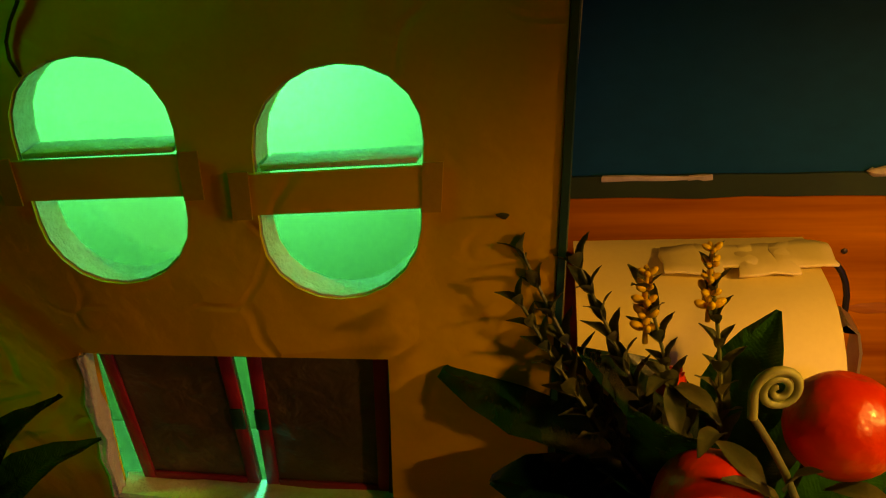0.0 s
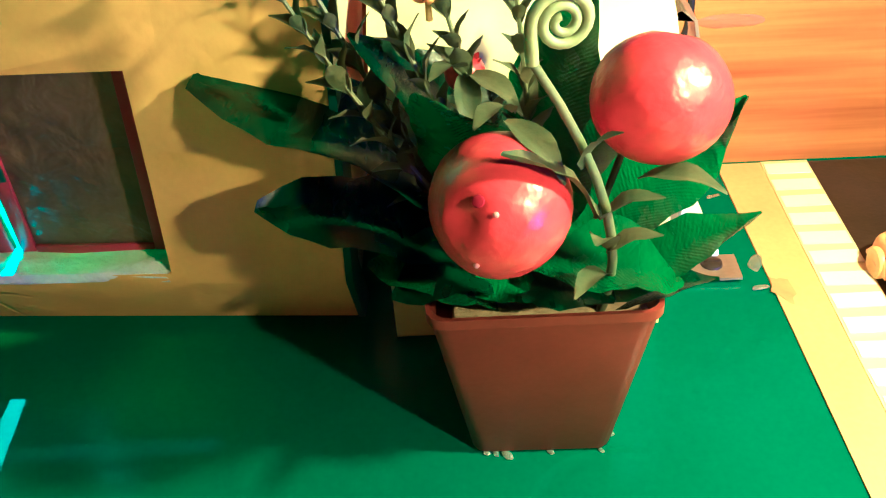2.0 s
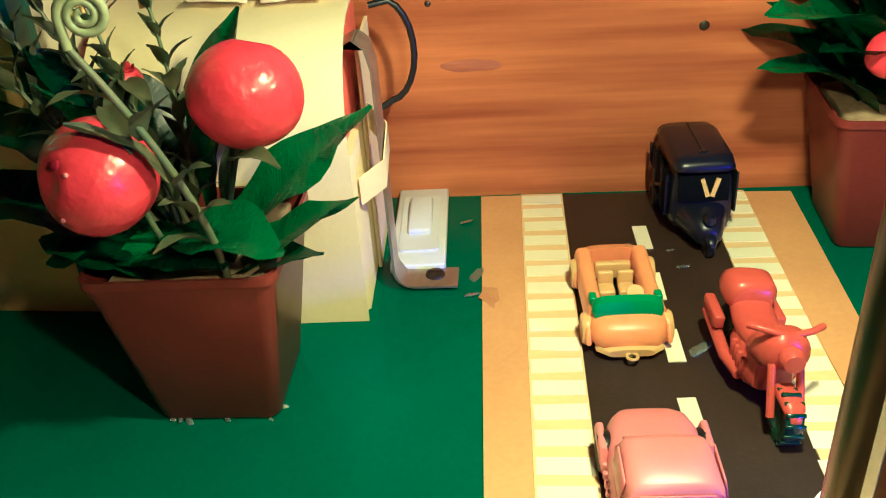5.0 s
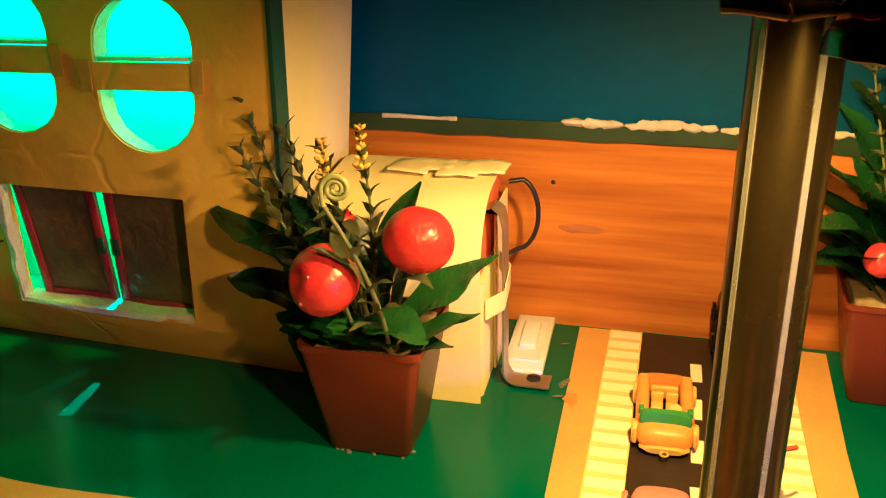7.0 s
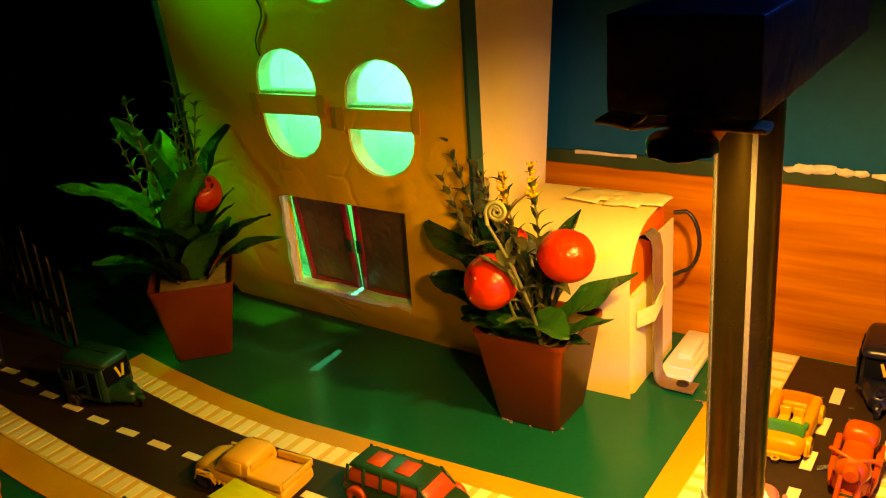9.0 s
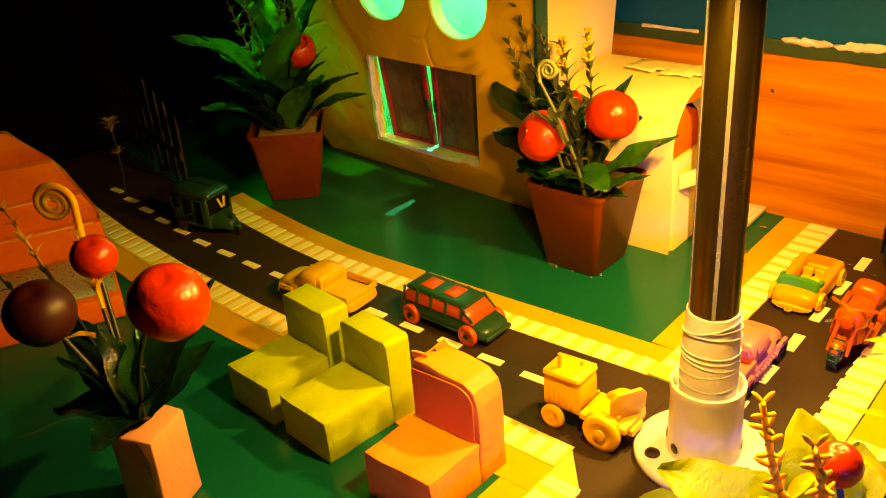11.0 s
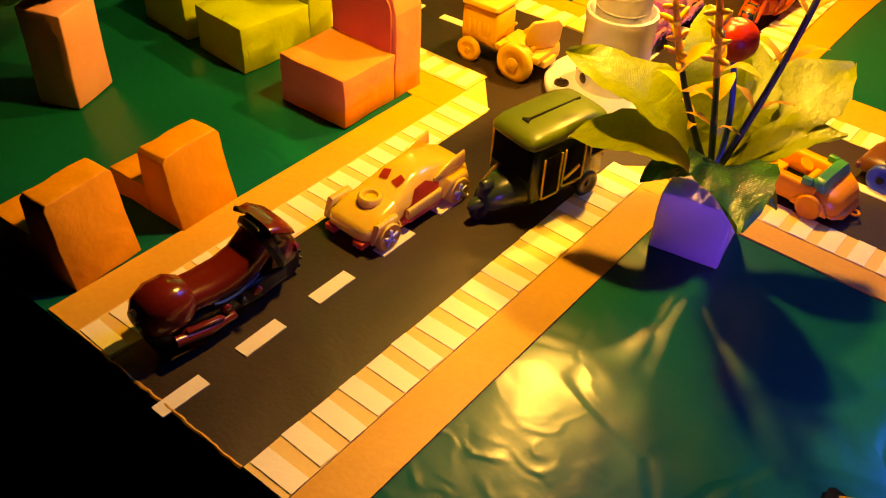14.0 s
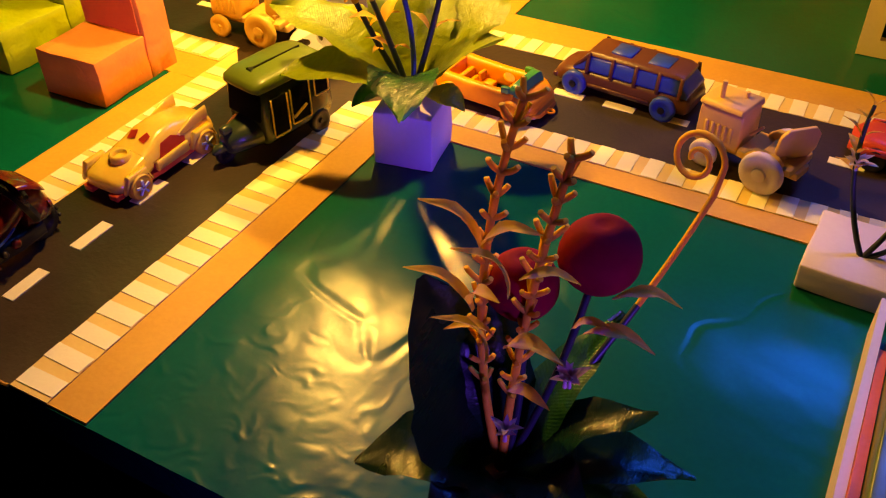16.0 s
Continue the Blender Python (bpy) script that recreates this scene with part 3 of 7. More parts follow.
for name, bm in (
    ("pavement_brown_1", sheet(-0.545, -0.064, 0.068, 0.086, 0.00062, north, north, wobble=W)),
    ("pavement_brown_2", prism([(-0.081, 0.0862), (-0.0639, 0.0862), (-0.0639, 0.319), (-0.0855, 0.319)], -0.0006, 0.00062)),
    ("pavement_brown_3", sheet(X0, -0.061, -0.082, -0.058, 0.00062, south, south, wobble=W)),
    ("pavement_brown_4", sheet(-0.081, -0.0612, YS + 0.001, -0.0822, 0.00062)),
    ("pavement_brown_5", sheet(0.059, X1, 0.063, 0.0925, 0.00062)),
    ("pavement_brown_6", prism([(0.059, 0.0927), (0.0785, 0.0927), (0.0775, 0.2), (0.080, 0.315), (0.0558, 0.316), (0.0561, 0.2)], -0.0006, 0.00062)),
    ("pavement_brown_7", sheet(0.06, X1, -0.071, -0.0552, 0.00062)),
    ("pavement_brown_8", sheet(0.0616, 0.0828, YS + 0.001, -0.0712, 0.00062)),
):
    paper(name, bm, KRAFT, "brown kraft paper footpath strip", "pavement")

stripe_ns = box(-0.0104, 0.0104, -0.0044, 0.0044, 0, 0.0004)
stripe_ew = box(-0.0042, 0.0042, -0.0088, 0.0088, 0, 0.0004)
dash_ns = box(-0.0036, 0.0036, -0.011, 0.011, 0, 0.0005)
dash_ew = box(-0.0095, 0.0095, -0.0032, 0.0032, 0, 0.0005)
CUT = {}
for key, bm in (("ns", stripe_ns), ("ew", stripe_ew), ("dns", dash_ns), ("dew", dash_ew)):
    me = bpy.data.meshes.new("stripe" if len(key) == 2 else "dash")
    bm.to_mesh(me)
    bm.free()
    me.materials.append(WHITE_PAPER)
    CUT[key] = me

rnd = random.Random(4)


def pieces(parent, name, key, spots):
    for x, y, z, turn in spots:
        ob = new(name, CUT[key])
        ob.parent = parent
        ob.matrix_basis = pose(x + rnd.uniform(-0.0003, 0.0003), y + rnd.uniform(-0.0003, 0.0003), z, 0, 0, turn + rnd.uniform(-1.6, 1.6))


def zebra(name, bm, key, spots):
    ob = paper(name, bm, TAN_PAPER, "tan paper kerb strip with white paper stripes", "kerb")
    pieces(ob, "stripe", key, spots)


P = 0.0142
zebra("kerb_1", sheet(-0.0638, -0.0412, 0.052, 0.319, 0.00105), "ns", [(-0.0525, 0.312 - P * i, 0.00107, 0) for i in range(18)])
zebra("kerb_2", prism([(0.0384, 0.045), (0.0588, 0.045), (0.0558, 0.2), (0.0555, 0.317), (0.0338, 0.317), (0.0344, 0.2)], -0.0006, 0.00105), "ns", [(0.0447 + 0.00002 * i * i / 3, 0.310 - P * i, 0.00107, 0) for i in range(18)])
zebra("kerb_3", prism([(-0.0610, YS + 0.001), (-0.0382, YS + 0.001), (-0.0382, -0.0672), (-0.0610, -0.0402)], -0.0006, 0.00105), "ns", [(-0.0495, -0.311 + P * i, 0.00107, 0) for i in range(18)])
zebra("kerb_4", prism([(0.0402, YS + 0.001), (0.0614, YS + 0.001), (0.0614, -0.0478), (0.0402, -0.0662)], -0.0006, 0.00105), "ns", [(0.0508, -0.3095 + 0.0152 * i, 0.00107, 0) for i in range(17)])
zebra("kerb_5", sheet(-0.545, -0.0642, 0.050, 0.0678, 0.00105, north, north), "ew", [(-0.072 - P * i, 0.0589 + north(-0.072 - P * i), 0.00107, 0) for i in range(33)])
zebra("kerb_6", sheet(X0, -0.0614, -0.0578, -0.037, 0.00105, south, south), "ew", [(-0.068 - P * i, -0.0474 + south(-0.068 - P * i), 0.00107, 0) for i in range(44)])
zebra("kerb_7", sheet(0.0592, X1, 0.045, 0.0628, 0.00105), "ew", [(0.067 + P * i, 0.0539, 0.00107, 0) for i in range(38)])
zebra("kerb_8", prism([(0.0616, -0.055), (X1, -0.055), (X1, -0.0372), (0.0738, -0.0372), (0.0616, -0.0476)], -0.0006, 0.00105), "ew", [(0.068 + P * i, -0.0461, 0.00107, 0) for i in range(38)])

lane = thing("lane_marking", (0, 0, 0), label="white paper lane dashes glued on the black road", category="road marking", kind="structure")
pieces(lane, "dash", "dns", [(-0.002, -0.147 - 0.0408 * i, 0.00094, 0) for i in range(5)] + [(-0.0045 + 0.0003 * i, 0.270 - 0.044 * i, 0.00094, 1) for i in range(6)])
pieces(lane, "dash", "dew", [(-0.085 - 0.0362 * i, 0.0055 + middle(-0.085 - 0.0362 * i), 0.00096, 2) for i in range(17)] + [(0.154 + 0.0322 * i, 0.0065, 0.00096, 0) for i in range(13)])

# ---- the wooden wall behind, with its painted sky ----
wall = tagged(part("wall_north", box(-0.575, 0.70, YN, YN + 0.03, -0.1, 0.142), WOOD), "varnished reddish-brown wooden panel wall", "wall", kind="structure")
sky = tagged(part("backdrop", box(-0.575, 0.70, YN - 0.0015, YN + 0.03, 0.1502, 0.46), SKY_PAINT), "navy blue painted sky board above the wood", "backdrop", kind="structure")
hill = bmesh.new()
k = 120
lo, hi = [], []
for i in range(k + 1):
    x = -0.57 + 1.27 * i / k
    lo.append((x, 0.139 - 0.003 * x + 0.0022 * noise.noise(Vector((x * 30, 2, 0)))))
    hi.append((x, 0.1512 + 0.0012 * noise.noise(Vector((x * 25, 5, 0)))))
trim = tagged(part("trim", moved(prism(lo + hi[::-1], 0, 0.0045), Matrix(((1, 0, 0, 0), (0, 0, -1, YN + 0.001), (0, 1, 0, 0), (0, 0, 0, 1)))), HILL_PAINT), "uneven dark green painted band between sky and wood", "trim", kind="structure")
rnd = random.Random(11)
for x, w, h in ((-0.205, 0.045, 0.0025), (-0.18, 0.012, 0.003)):
    lump = roughen(moved(box(-w / 2, w / 2, -0.001, 0.001, 0, h, 0.0006), pose(x, YN - 0.0042, 0.149)), 0.001, 300, 2)
    tagged(part("paper_scrap", lump, TORN_PAPER), "torn white paper scrap on the painted band", "paper scrap", "torn scraps")
scraps = []
for i in range(15):
    x = -0.095 + 0.0125 * i + rnd.uniform(-0.002, 0.002)
    h = rnd.uniform(0.003, 0.0085)
    bm = bmesh.new()
    bmesh.ops.create_icosphere(bm, subdivisions=2, radius=1, matrix=Matrix.LocRotScale((x, YN - 0.004, 0.150 + h * 0.25), None, (rnd.uniform(0.006, 0.010), 0.002, h * 0.5)))
    scraps.append(roughen(bm, 0.0018, 260))
tagged(part("cloud_strip", join(*scraps), TORN_PAPER), "ragged strip of torn white paper clouds", "paper cloud")
for at, r, mat in (((0.028, YN - 0.0004, 0.091), 0.0026, SCREW), ((-0.108, YN - 0.0004, 0.108), 0.0016, SCREW), ((0.055, YN - 0.0004, 0.135), 0.0022, SCREW)):
    tagged(part("nail_hole", moved(lathe([(0, 0.0006), (r * 0.7, 0.0005), (r, 0)], 12), pose(*at, 90, 0, 0)), mat), "small dark nail hole in the wooden wall", "nail hole", "nail holes")
knot = roughen(moved(lathe([(0, 0.0004), (0.012, 0.0003), (0.016, 0)], 24), pose(-0.088, YN - 0.0001, 0.075, 90, 0, 0) @ Matrix.Diagonal((1, 0.22, 1, 1))), 0.001, 120)
tagged(part("wood_knot", knot, KNOT), "dark knot in the wooden wall", "knot", kind="structure")

for x, y, z, k, turn in ((-0.0930, 0.2920, 0.0002, 0.9, 20), (-0.0865, 0.2405, 0.0002, 1.5, 70), (-0.0885, 0.2240, 0.0002, 1.0, 10), (0.0070, 0.1795, 0.0010, 1.7, 40), (0.0110, 0.2425, 0.0010, 0.9, 0), (0.0075, 0.2575, 0.0010, 0.6, 0), (-0.0130, 0.2640, 0.0010, 0.6, 0)):
    drop = roughen(lathe([(0.0024, 0), (0.0022, 0.0004), (0.0010, 0.0008), (0, 0.0009)], 14), 0.0014, 300)
    ob = thing("glue_drop", (x, y, z), turn, "clear hardened glue drop on the board", "glue drop", "glue drops")
    part("drop", moved(drop, Matrix.Diagonal((1.3 * k, 0.7 * k, 0.6 * k, 1))), GLUE, ob)
stain = roughen(prism([(0.004 * math.cos(i * 0.5236) * (1 + 0.4 * math.sin(2.3 * i)), 0.0085 * math.sin(i * 0.5236) * (1 + 0.25 * math.sin(1.7 * i)), ) for i in range(12)], 0, 0.0002), 0.0006, 200)
tagged(part("kerb_stain", moved(stain, pose(-0.0800, 0.2215, 0.00068, 0, 0, 12)), STAIN), "brown glue stain on the tan kerb", "stain", kind="structure")
rnd = random.Random(12)
lip = [(-0.0415 + 0.0815 * i / 40, YS + 0.0006 + rnd.uniform(-0.0003, 0.0002), 0.0007 + rnd.uniform(-0.0002, 0.0002)) for i in range(41)]
tagged(part("torn_edge", roughen(tube(lip, 0.0008, 6), 0.0005, 260), KRAFT), "pale torn paper edge at the front of the road", "paper edge", kind="structure")

# ---- the paper house ----
ASKEW = 0.125


def arch(cx, cz, w, h, k=10):
    """An upright oval with straight sides."""
    r = w / 2
    out = [(cx + r * math.cos(math.pi * i / k), cz + h / 2 - r + r * math.sin(math.pi * i / k)) for i in range(k + 1)]
    return out + [(cx - r * math.cos(math.pi * i / k), cz - h / 2 + r - r * math.sin(math.pi * i / k)) for i in range(k + 1)]


house = thing("paper_house", (-0.262, 0.2165, 0), -3.0, "tall model house in brown wrapping paper, lit green inside", "model house")
HW, HD, HH, XR = 0.300, 0.085, 0.42, 0.006
holes = [arch(-0.1664, 0.2120, 0.0570, 0.092), arch(-0.0830, 0.2030, 0.0585, 0.093)]
holes += [arch(x, z, 0.052, 0.088) for x, z in ((-0.2107, 0.3405), (-0.1242, 0.3336), (-0.0402, 0.3275))]
door = [(-0.1986, 0.0390), (-0.0626, 0.0400), (-0.0654, 0.1275), (-0.1944, 0.1306)]
front = bmesh.new()
outline = [(-HW, 0), (XR, 0), (XR, HH), (-HW + 0.008, HH)]
edges = []
for ring in [outline, door] + holes:
    vs = [front.verts.new((x, 0, z)) for x, z in ring]
    edges += [front.edges.new((vs[i], vs[(i + 1) % len(vs)])) for i in range(len(vs))]
bmesh.ops.triangle_fill(front, edges=edges, use_beauty=True)
back = bmesh.ops.extrude_face_region(front, geom=list(front.faces))
for v in back["geom"]:
    if isinstance(v, bmesh.types.BMVert):
        v.co.y = 0.011


def forward(x, z):
    """The paper front bellies out from its foot and leans on towards the top, most at the far end."""
    if z < 0.036:
        return -0.0213 * z / 0.036
    return -0.0213 - (z - 0.036) * (0.07 + 0.8 * min(0.13, max(0.0, -x - 0.05)))


def cut(bm, at, way):
    bmesh.ops.bisect_plane(bm, geom=bm.verts[:] + bm.edges[:] + bm.faces[:], plane_co=at, plane_no=way)


def leaned(bm):
    cut(bm, (0, 0, 0.036), (0, 0, 1))
    for v in bm.verts:
        v.co.y += forward(v.co.x, v.co.z)
        v.co.x += ASKEW * v.co.z - (0.06 * v.co.z if v.co.x > -0.005 else 0.0)
    return bm


def skewed(bm):
    """Walls behind the front: their near edge follows it, their far edge stands straighter."""
    cut(bm, (0, 0, 0.036), (0, 0, 1))
    for v in bm.verts:
        share = min(1.0, max(0.0, (HD - v.co.y) / (HD - 0.0122)))
        near_edge = v.co.x > -0.02
        v.co.y += share * forward(v.co.x, v.co.z)
        v.co.x += 0.09 * v.co.z + share * (-0.025 if near_edge else 0.035) * v.co.z - (1 - share) * (0.0065 if near_edge else 0.0)
    return bm


def skin(ring, y0, y1, wide):
    """A collar lining an opening: the raw edge of the board."""
    bm = bmesh.new()
    cx = sum(p[0] for p in ring) / len(ring)
    cz = sum(p[1] for p in ring) / len(ring)
    a = [[bm.verts.new((cx + (x - cx) * s, y, cz + (z - cz) * s)) for x, z in ring] for y, s in ((y0, 1.0), (y0, 1 - wide), (y1, 1 - wide), (y1, 1.0))]
    for p, q in zip(a, a[1:] + a[:1]):
        for i in range(len(ring)):
            bm.faces.new((p[i], p[(i + 1) % len(ring)], q[(i + 1) % len(ring)], q[i]))
    return bm


for x in (-0.25, -0.18, -0.13, -0.09, -0.05):
    cut(front, (x, 0, 0), (1, 0, 0))
for z in (0.10, 0.17, 0.25, 0.33):
    cut(front, (0, 0, z), (0, 0, 1))
part("front_wall", leaned(front), HOUSE_PAPER, house, "brown wrapping paper front with cut-out windows")
for ring in holes:
    part("window_rim", leaned(skin(ring, 0.0015, 0.0135, 0.02)), FOAM, house, "white foam edge of the oval window")
for hole in holes[:2]:
    cx = sum(p[0] for p in hole) / len(hole)
    cz = sum(p[1] for p in hole) / len(hole)
    band = part("window_band", leaned(box(cx - 0.034, cx + 0.034, -0.0016, -0.0004, cz - 0.0078, cz + 0.0085)), HOUSE_PAPER, house, "brown paper band across the window")
    part("ledge", leaned(box(cx - 0.027, cx + 0.027, 0.0002, 0.0125, cz + 0.0088, cz + 0.0112, 0.0004, 1)), FOAM, band, "white foam ledge above the band")
    for dx in (-0.034, 0.033):
        part("tape", leaned(box(cx + dx - 0.0035, cx + dx + 0.0035, -0.0024, -0.0017, cz - 0.0092, cz + 0.0100)), KRAFT, band)
side = [(0.0122, 0), (HD, 0), (HD, HH), (0.0122, HH)]
part("side_wall", skewed(side_prism(side, XR - 0.004, XR - 0.001)), SIDE_PAPER, house, "cream paper side wall")
part("side_wall", skewed(side_prism(side, -HW + 0.001, -HW + 0.004)), INNER_WHITE, house)
part("board_edge", leaned(box(XR + 0.0004, XR + 0.003, -0.001, 0.0135, 0, HH)), TEAL_EDGE, house, "dark teal edge of the front board")
part("board_edge", leaned(box(-HW - 0.003, -HW - 0.0004, -0.001, 0.0118, 0, HH)), TEAL_EDGE, house)
part("back_wall", skewed(box(-HW + 0.0045, XR - 0.0045, HD - 0.004, HD - 0.001, 0, HH)), INNER_WHITE, house)
part("roof", box(-HW + 0.047, XR + 0.047, -0.05, HD, HH + 0.0005, HH + 0.004), HOUSE_PAPER, house)
part("inner_floor", box(-HW + 0.005, -0.005, 0.015, HD - 0.005, 0.0, 0.002), INNER_WHITE, house)
sill = [box(-0.1986, -0.0626, -0.0010, 0.016, 0.0362, 0.0415, 0.001), moved(box(-0.0020, 0.0020, -0.0010, 0.006, 0, 0.090, 0.001), pose(-0.1976, 0, 0.0395, 0, 2.4, 0))]
for b in sill:
    part("door_rim", leaned(roughen(roughen(b, 0.0022, 150, 6), 0.0016, 420)), FOAM, house, "rough white foam edge of the doorway")


def splayed(bm, k):
    """A door leaf that leans away from its neighbour towards the top."""
    for v in bm.verts:
        v.co.x += k * (v.co.z - 0.084)
    return leaned(bm)


for x0, x1, near, k in ((-0.1927, -0.1333, -0.1333, -0.072), (-0.1281, -0.0680, -0.1281, -0.030)):
    leaf_door = part("door", splayed(box(x0, x1, 0.0145, 0.0158, 0.0405, 0.128), k), PANE_FILM, house, "dark crinkled film door leaf with maroon frame")
    for a0, a1, b0, b1 in ((x0, x0 + 0.006, 0.0405, 0.128), (x1 - 0.006, x1, 0.0405, 0.128), (x0 + 0.0062, x1 - 0.0062, 0.0405, 0.0450), (x0 + 0.0062, x1 - 0.0062, 0.1245, 0.128)):
        part("door_frame", splayed(box(a0, a1, 0.0128, 0.0144, b0, b1, 0.0003, 1), k), MAROON, leaf_door, "maroon paper door frame")
    hx = x1 - 0.003 if near == x1 else x0 + 0.003
    part("handle", splayed(box(hx - 0.003, hx + 0.003, 0.0112, 0.0127, 0.078, 0.090, 0.0004, 1), k), DARK_GREEN, leaf_door, "dark green paper handle plate")
part("door_jamb", leaned(box(-0.0678, -0.0600, 0.0122, 0.02, 0.0405, 0.124)), BLACK_PAPER, house, "dark paper door jamb")
wire = [(-0.180 + 0.006 * math.sin(i * 0.7), -0.0012, 0.30 - 0.006 * i) for i in range(9)]
part("wire", leaned(tube(wire, 0.0006, 6)), CABLE, house, "thin dark wire hanging on the front")

# ---- street lamp on its white flange ----
lamp = thing("street_lamp", (0, 0, 0.0009), label="steel tube street lamp with black paper head on a white flange", category="street lamp")
part("flange", lathe([(0, 0), (0.0375, 0), (0.0385, 0.001), (0.0385, 0.0045), (0.037, 0.006), (0.021, 0.0065), (0, 0.0065)], 48), PVC, lamp, "round white plastic flange")
part("collar", lathe([(0.0205, 0.0063), (0.0200, 0.012), (0.0197, 0.045), (0.0203, 0.047), (0.0203, 0.051), (0.0185, 0.0515), (0.0175, 0.049), (0.0165, 0.044), (0, 0.044)], 40), PVC, lamp, "white plastic collar")
for a in (200, 245, 20, 65):
    hole = moved(lathe([(0, 0.0005), (0.0028, 0.0004), (0.0032, 0)], 14), pose(0, 0, 0, 0, 0, a) @ pose(0.0202, 0, 0.0125, 0, 90, 0))
    part("rivet", hole, SCREW, lamp)
for a in (228, 345, 100):
    head = moved(join(lathe([(0.0045, 0), (0.0042, 0.0011), (0.0026, 0.0017), (0, 0.0018)], 16), box(-0.0032, 0.0032, -0.0004, 0.0004, 0.0015, 0.0021), box(-0.0004, 0.0004, -0.0032, 0.0032, 0.0015, 0.0021)), pose(0, 0, 0, 0, 0, a) @ pose(0.0295, 0, 0.0062))
    part("screw", head, SCREW, lamp, "dark cross-head screw")
part("sleeve", roughen(lathe([(0.0152, 0.044), (0.0156, 0.06), (0.0148, 0.08), (0.0138, 0.0965), (0.0120, 0.097), (0, 0.097)], 32), 0.0005, 200), TAPE, lamp, "white cloth tape wrapped round the foot")
for i, (z, tilt) in enumerate(((0.055, 8), (0.062, -10), (0.068, 14), (0.074, 6), (0.083, 22), (0.086, 26), (0.089, 30), (0.071, -6))):
    ring = [(0.0153 * math.cos(a), 0.0153 * math.sin(a), 0) for a in [2 * math.pi * j / 36 for j in range(37)]]
    part("thread", moved(tube(ring, 0.00045, 5), pose(0, 0, z, tilt * 0.5, tilt * 0.35, 40 * i)), TAPE, lamp, "white thread wound round the tape")
part("tube", lathe([(0.0127, 0.095), (0.0127, 0.2900), (0, 0.2900)], 48), BLACK_TUBE, lamp, "glossy dark tube")
for a in (220, 295):
    part("strip", moved(box(0.0126, 0.0131, -0.0010, 0.0010, 0.097, 0.281), pose(0, 0, 0, 0, 0, a)), SILVER, lamp, "thin silver strip along the tube")
head = part("lamp_head", roughen(box(-0.021, 0.026, -0.084, 0.078, 0.2850, 0.3150, 0.0015), 0.0005, 60, 3), BLACK_PAPER, lamp, "lamp head box wrapped in black paper")
for x0, x1, y0, y1 in ((-0.0235, -0.012, -0.086, 0.078), (-0.0118, 0.0275, -0.086, -0.074)):
    part("flap", roughen(box(x0, x1, y0, y1, 0.2820, 0.2836, 0.0004, 1), 0.0022, 90, 3), KRAFT, head, "frayed brown paper flap under the head")
for end, y in ((-1, -0.088), (1, 0.076)):
    # the lamp's glow on the stem is put in by an orange material
    part("led_stem", tube([(0.008, y - 0.016 * end, 0.2865), (0.005, y - 0.006 * end, 0.2800)], 0.0085, 16), P_ORANGE, head, "lamp holder stem, lamp glow put into its orange colour")
    part("led_holder", roughen(moved(lathe([(0, 0.0022), (0.0092, 0.0022), (0.0104, 0.0006), (0.0106, -0.0030), (0.0090, -0.0036), (0.0084, 0.0006), (0, 0.0008)], 20), pose(0.0045, y, 0.2785)), 0.0012, 200), BLACK_PLASTIC, head, "black lamp holder")
    part("led", moved(lathe([(0.0074, 0.0), (0.0071, -0.0022), (0.004, -0.0035), (0, -0.0038)], 16), pose(0.0045, y, 0.2780)), LAMP_GLASS, head, "lit warm lamp lens")

# ---- cream paper box beside the house, its strap and switch ----
cream_box = thing("cream_paper_box", (-0.131, 0.205, 0), 1.5, "cream card box with curved lid and red end", "card box")
shape = [(0.0, 0.0), (0.0, 0.080)] + [(0.045 - 0.045 * math.cos(radians(a)), 0.085 + 0.045 * math.sin(radians(a))) for a in range(6, 91, 12)] + [(0.075, 0.132), (0.088, 0.130), (0.088, 0.1285)]
inner = [(0.0012, 0.0), (0.0012, 0.080)] + [(0.045 - 0.0438 * math.cos(radians(a)), 0.085 + 0.0438 * math.sin(radians(a))) for a in range(6, 91, 12)] + [(0.075, 0.1308), (0.0868, 0.1288)]
part("lid", side_prism(shape + inner[::-1], -0.108, -0.003), CREAM_PAPER, cream_box, "cream card bent over the box")
part("body", prism([(-0.106, 0.004), (-0.008, 0.004), (-0.003, 0.010), (-0.003, 0.083), (-0.106, 0.083)], 0, 0.078), CREAM_PAPER, cream_box)
part("red_block", side_prism([(0.006, 0.0785), (0.006, 0.10), (0.03, 0.122), (0.083, 0.127), (0.083, 0.0785)], -0.102, -0.006, 0.001), BRICK_RED, cream_box, "red paper end of the box")
part("side_flap", box(-0.0024, -0.001, 0.045, 0.088, 0.0, 0.112), CREAM_PAPER, cream_box)
for i in range(4):
    scrap = roughen(box(-0.07 + 0.016 * i, -0.045 + 0.016 * i, 0.045 + 0.006 * (i % 2), 0.072, 0.1335, 0.1350, 0.0003, 1), 0.0025, 70, 3)
    part("scrap", scrap, CREAM_PAPER, cream_box, "loose torn card on the lid")
loop = [(0.0005, 0.084, 0.118)] + [(0.006 + 0.014 * math.sin(radians(a)), 0.086, 0.095 + 0.025 * math.cos(radians(a))) for a in range(15, 176, 16)] + [(0.0005, 0.086, 0.066)]
part("cable", tube(loop, 0.0016, 8), CABLE, cream_box, "black cable loop")
strap = thing("metal_strap", (-0.126, 0.236, 0), 0, "bent dull metal strap screwed to the green board", "strap")
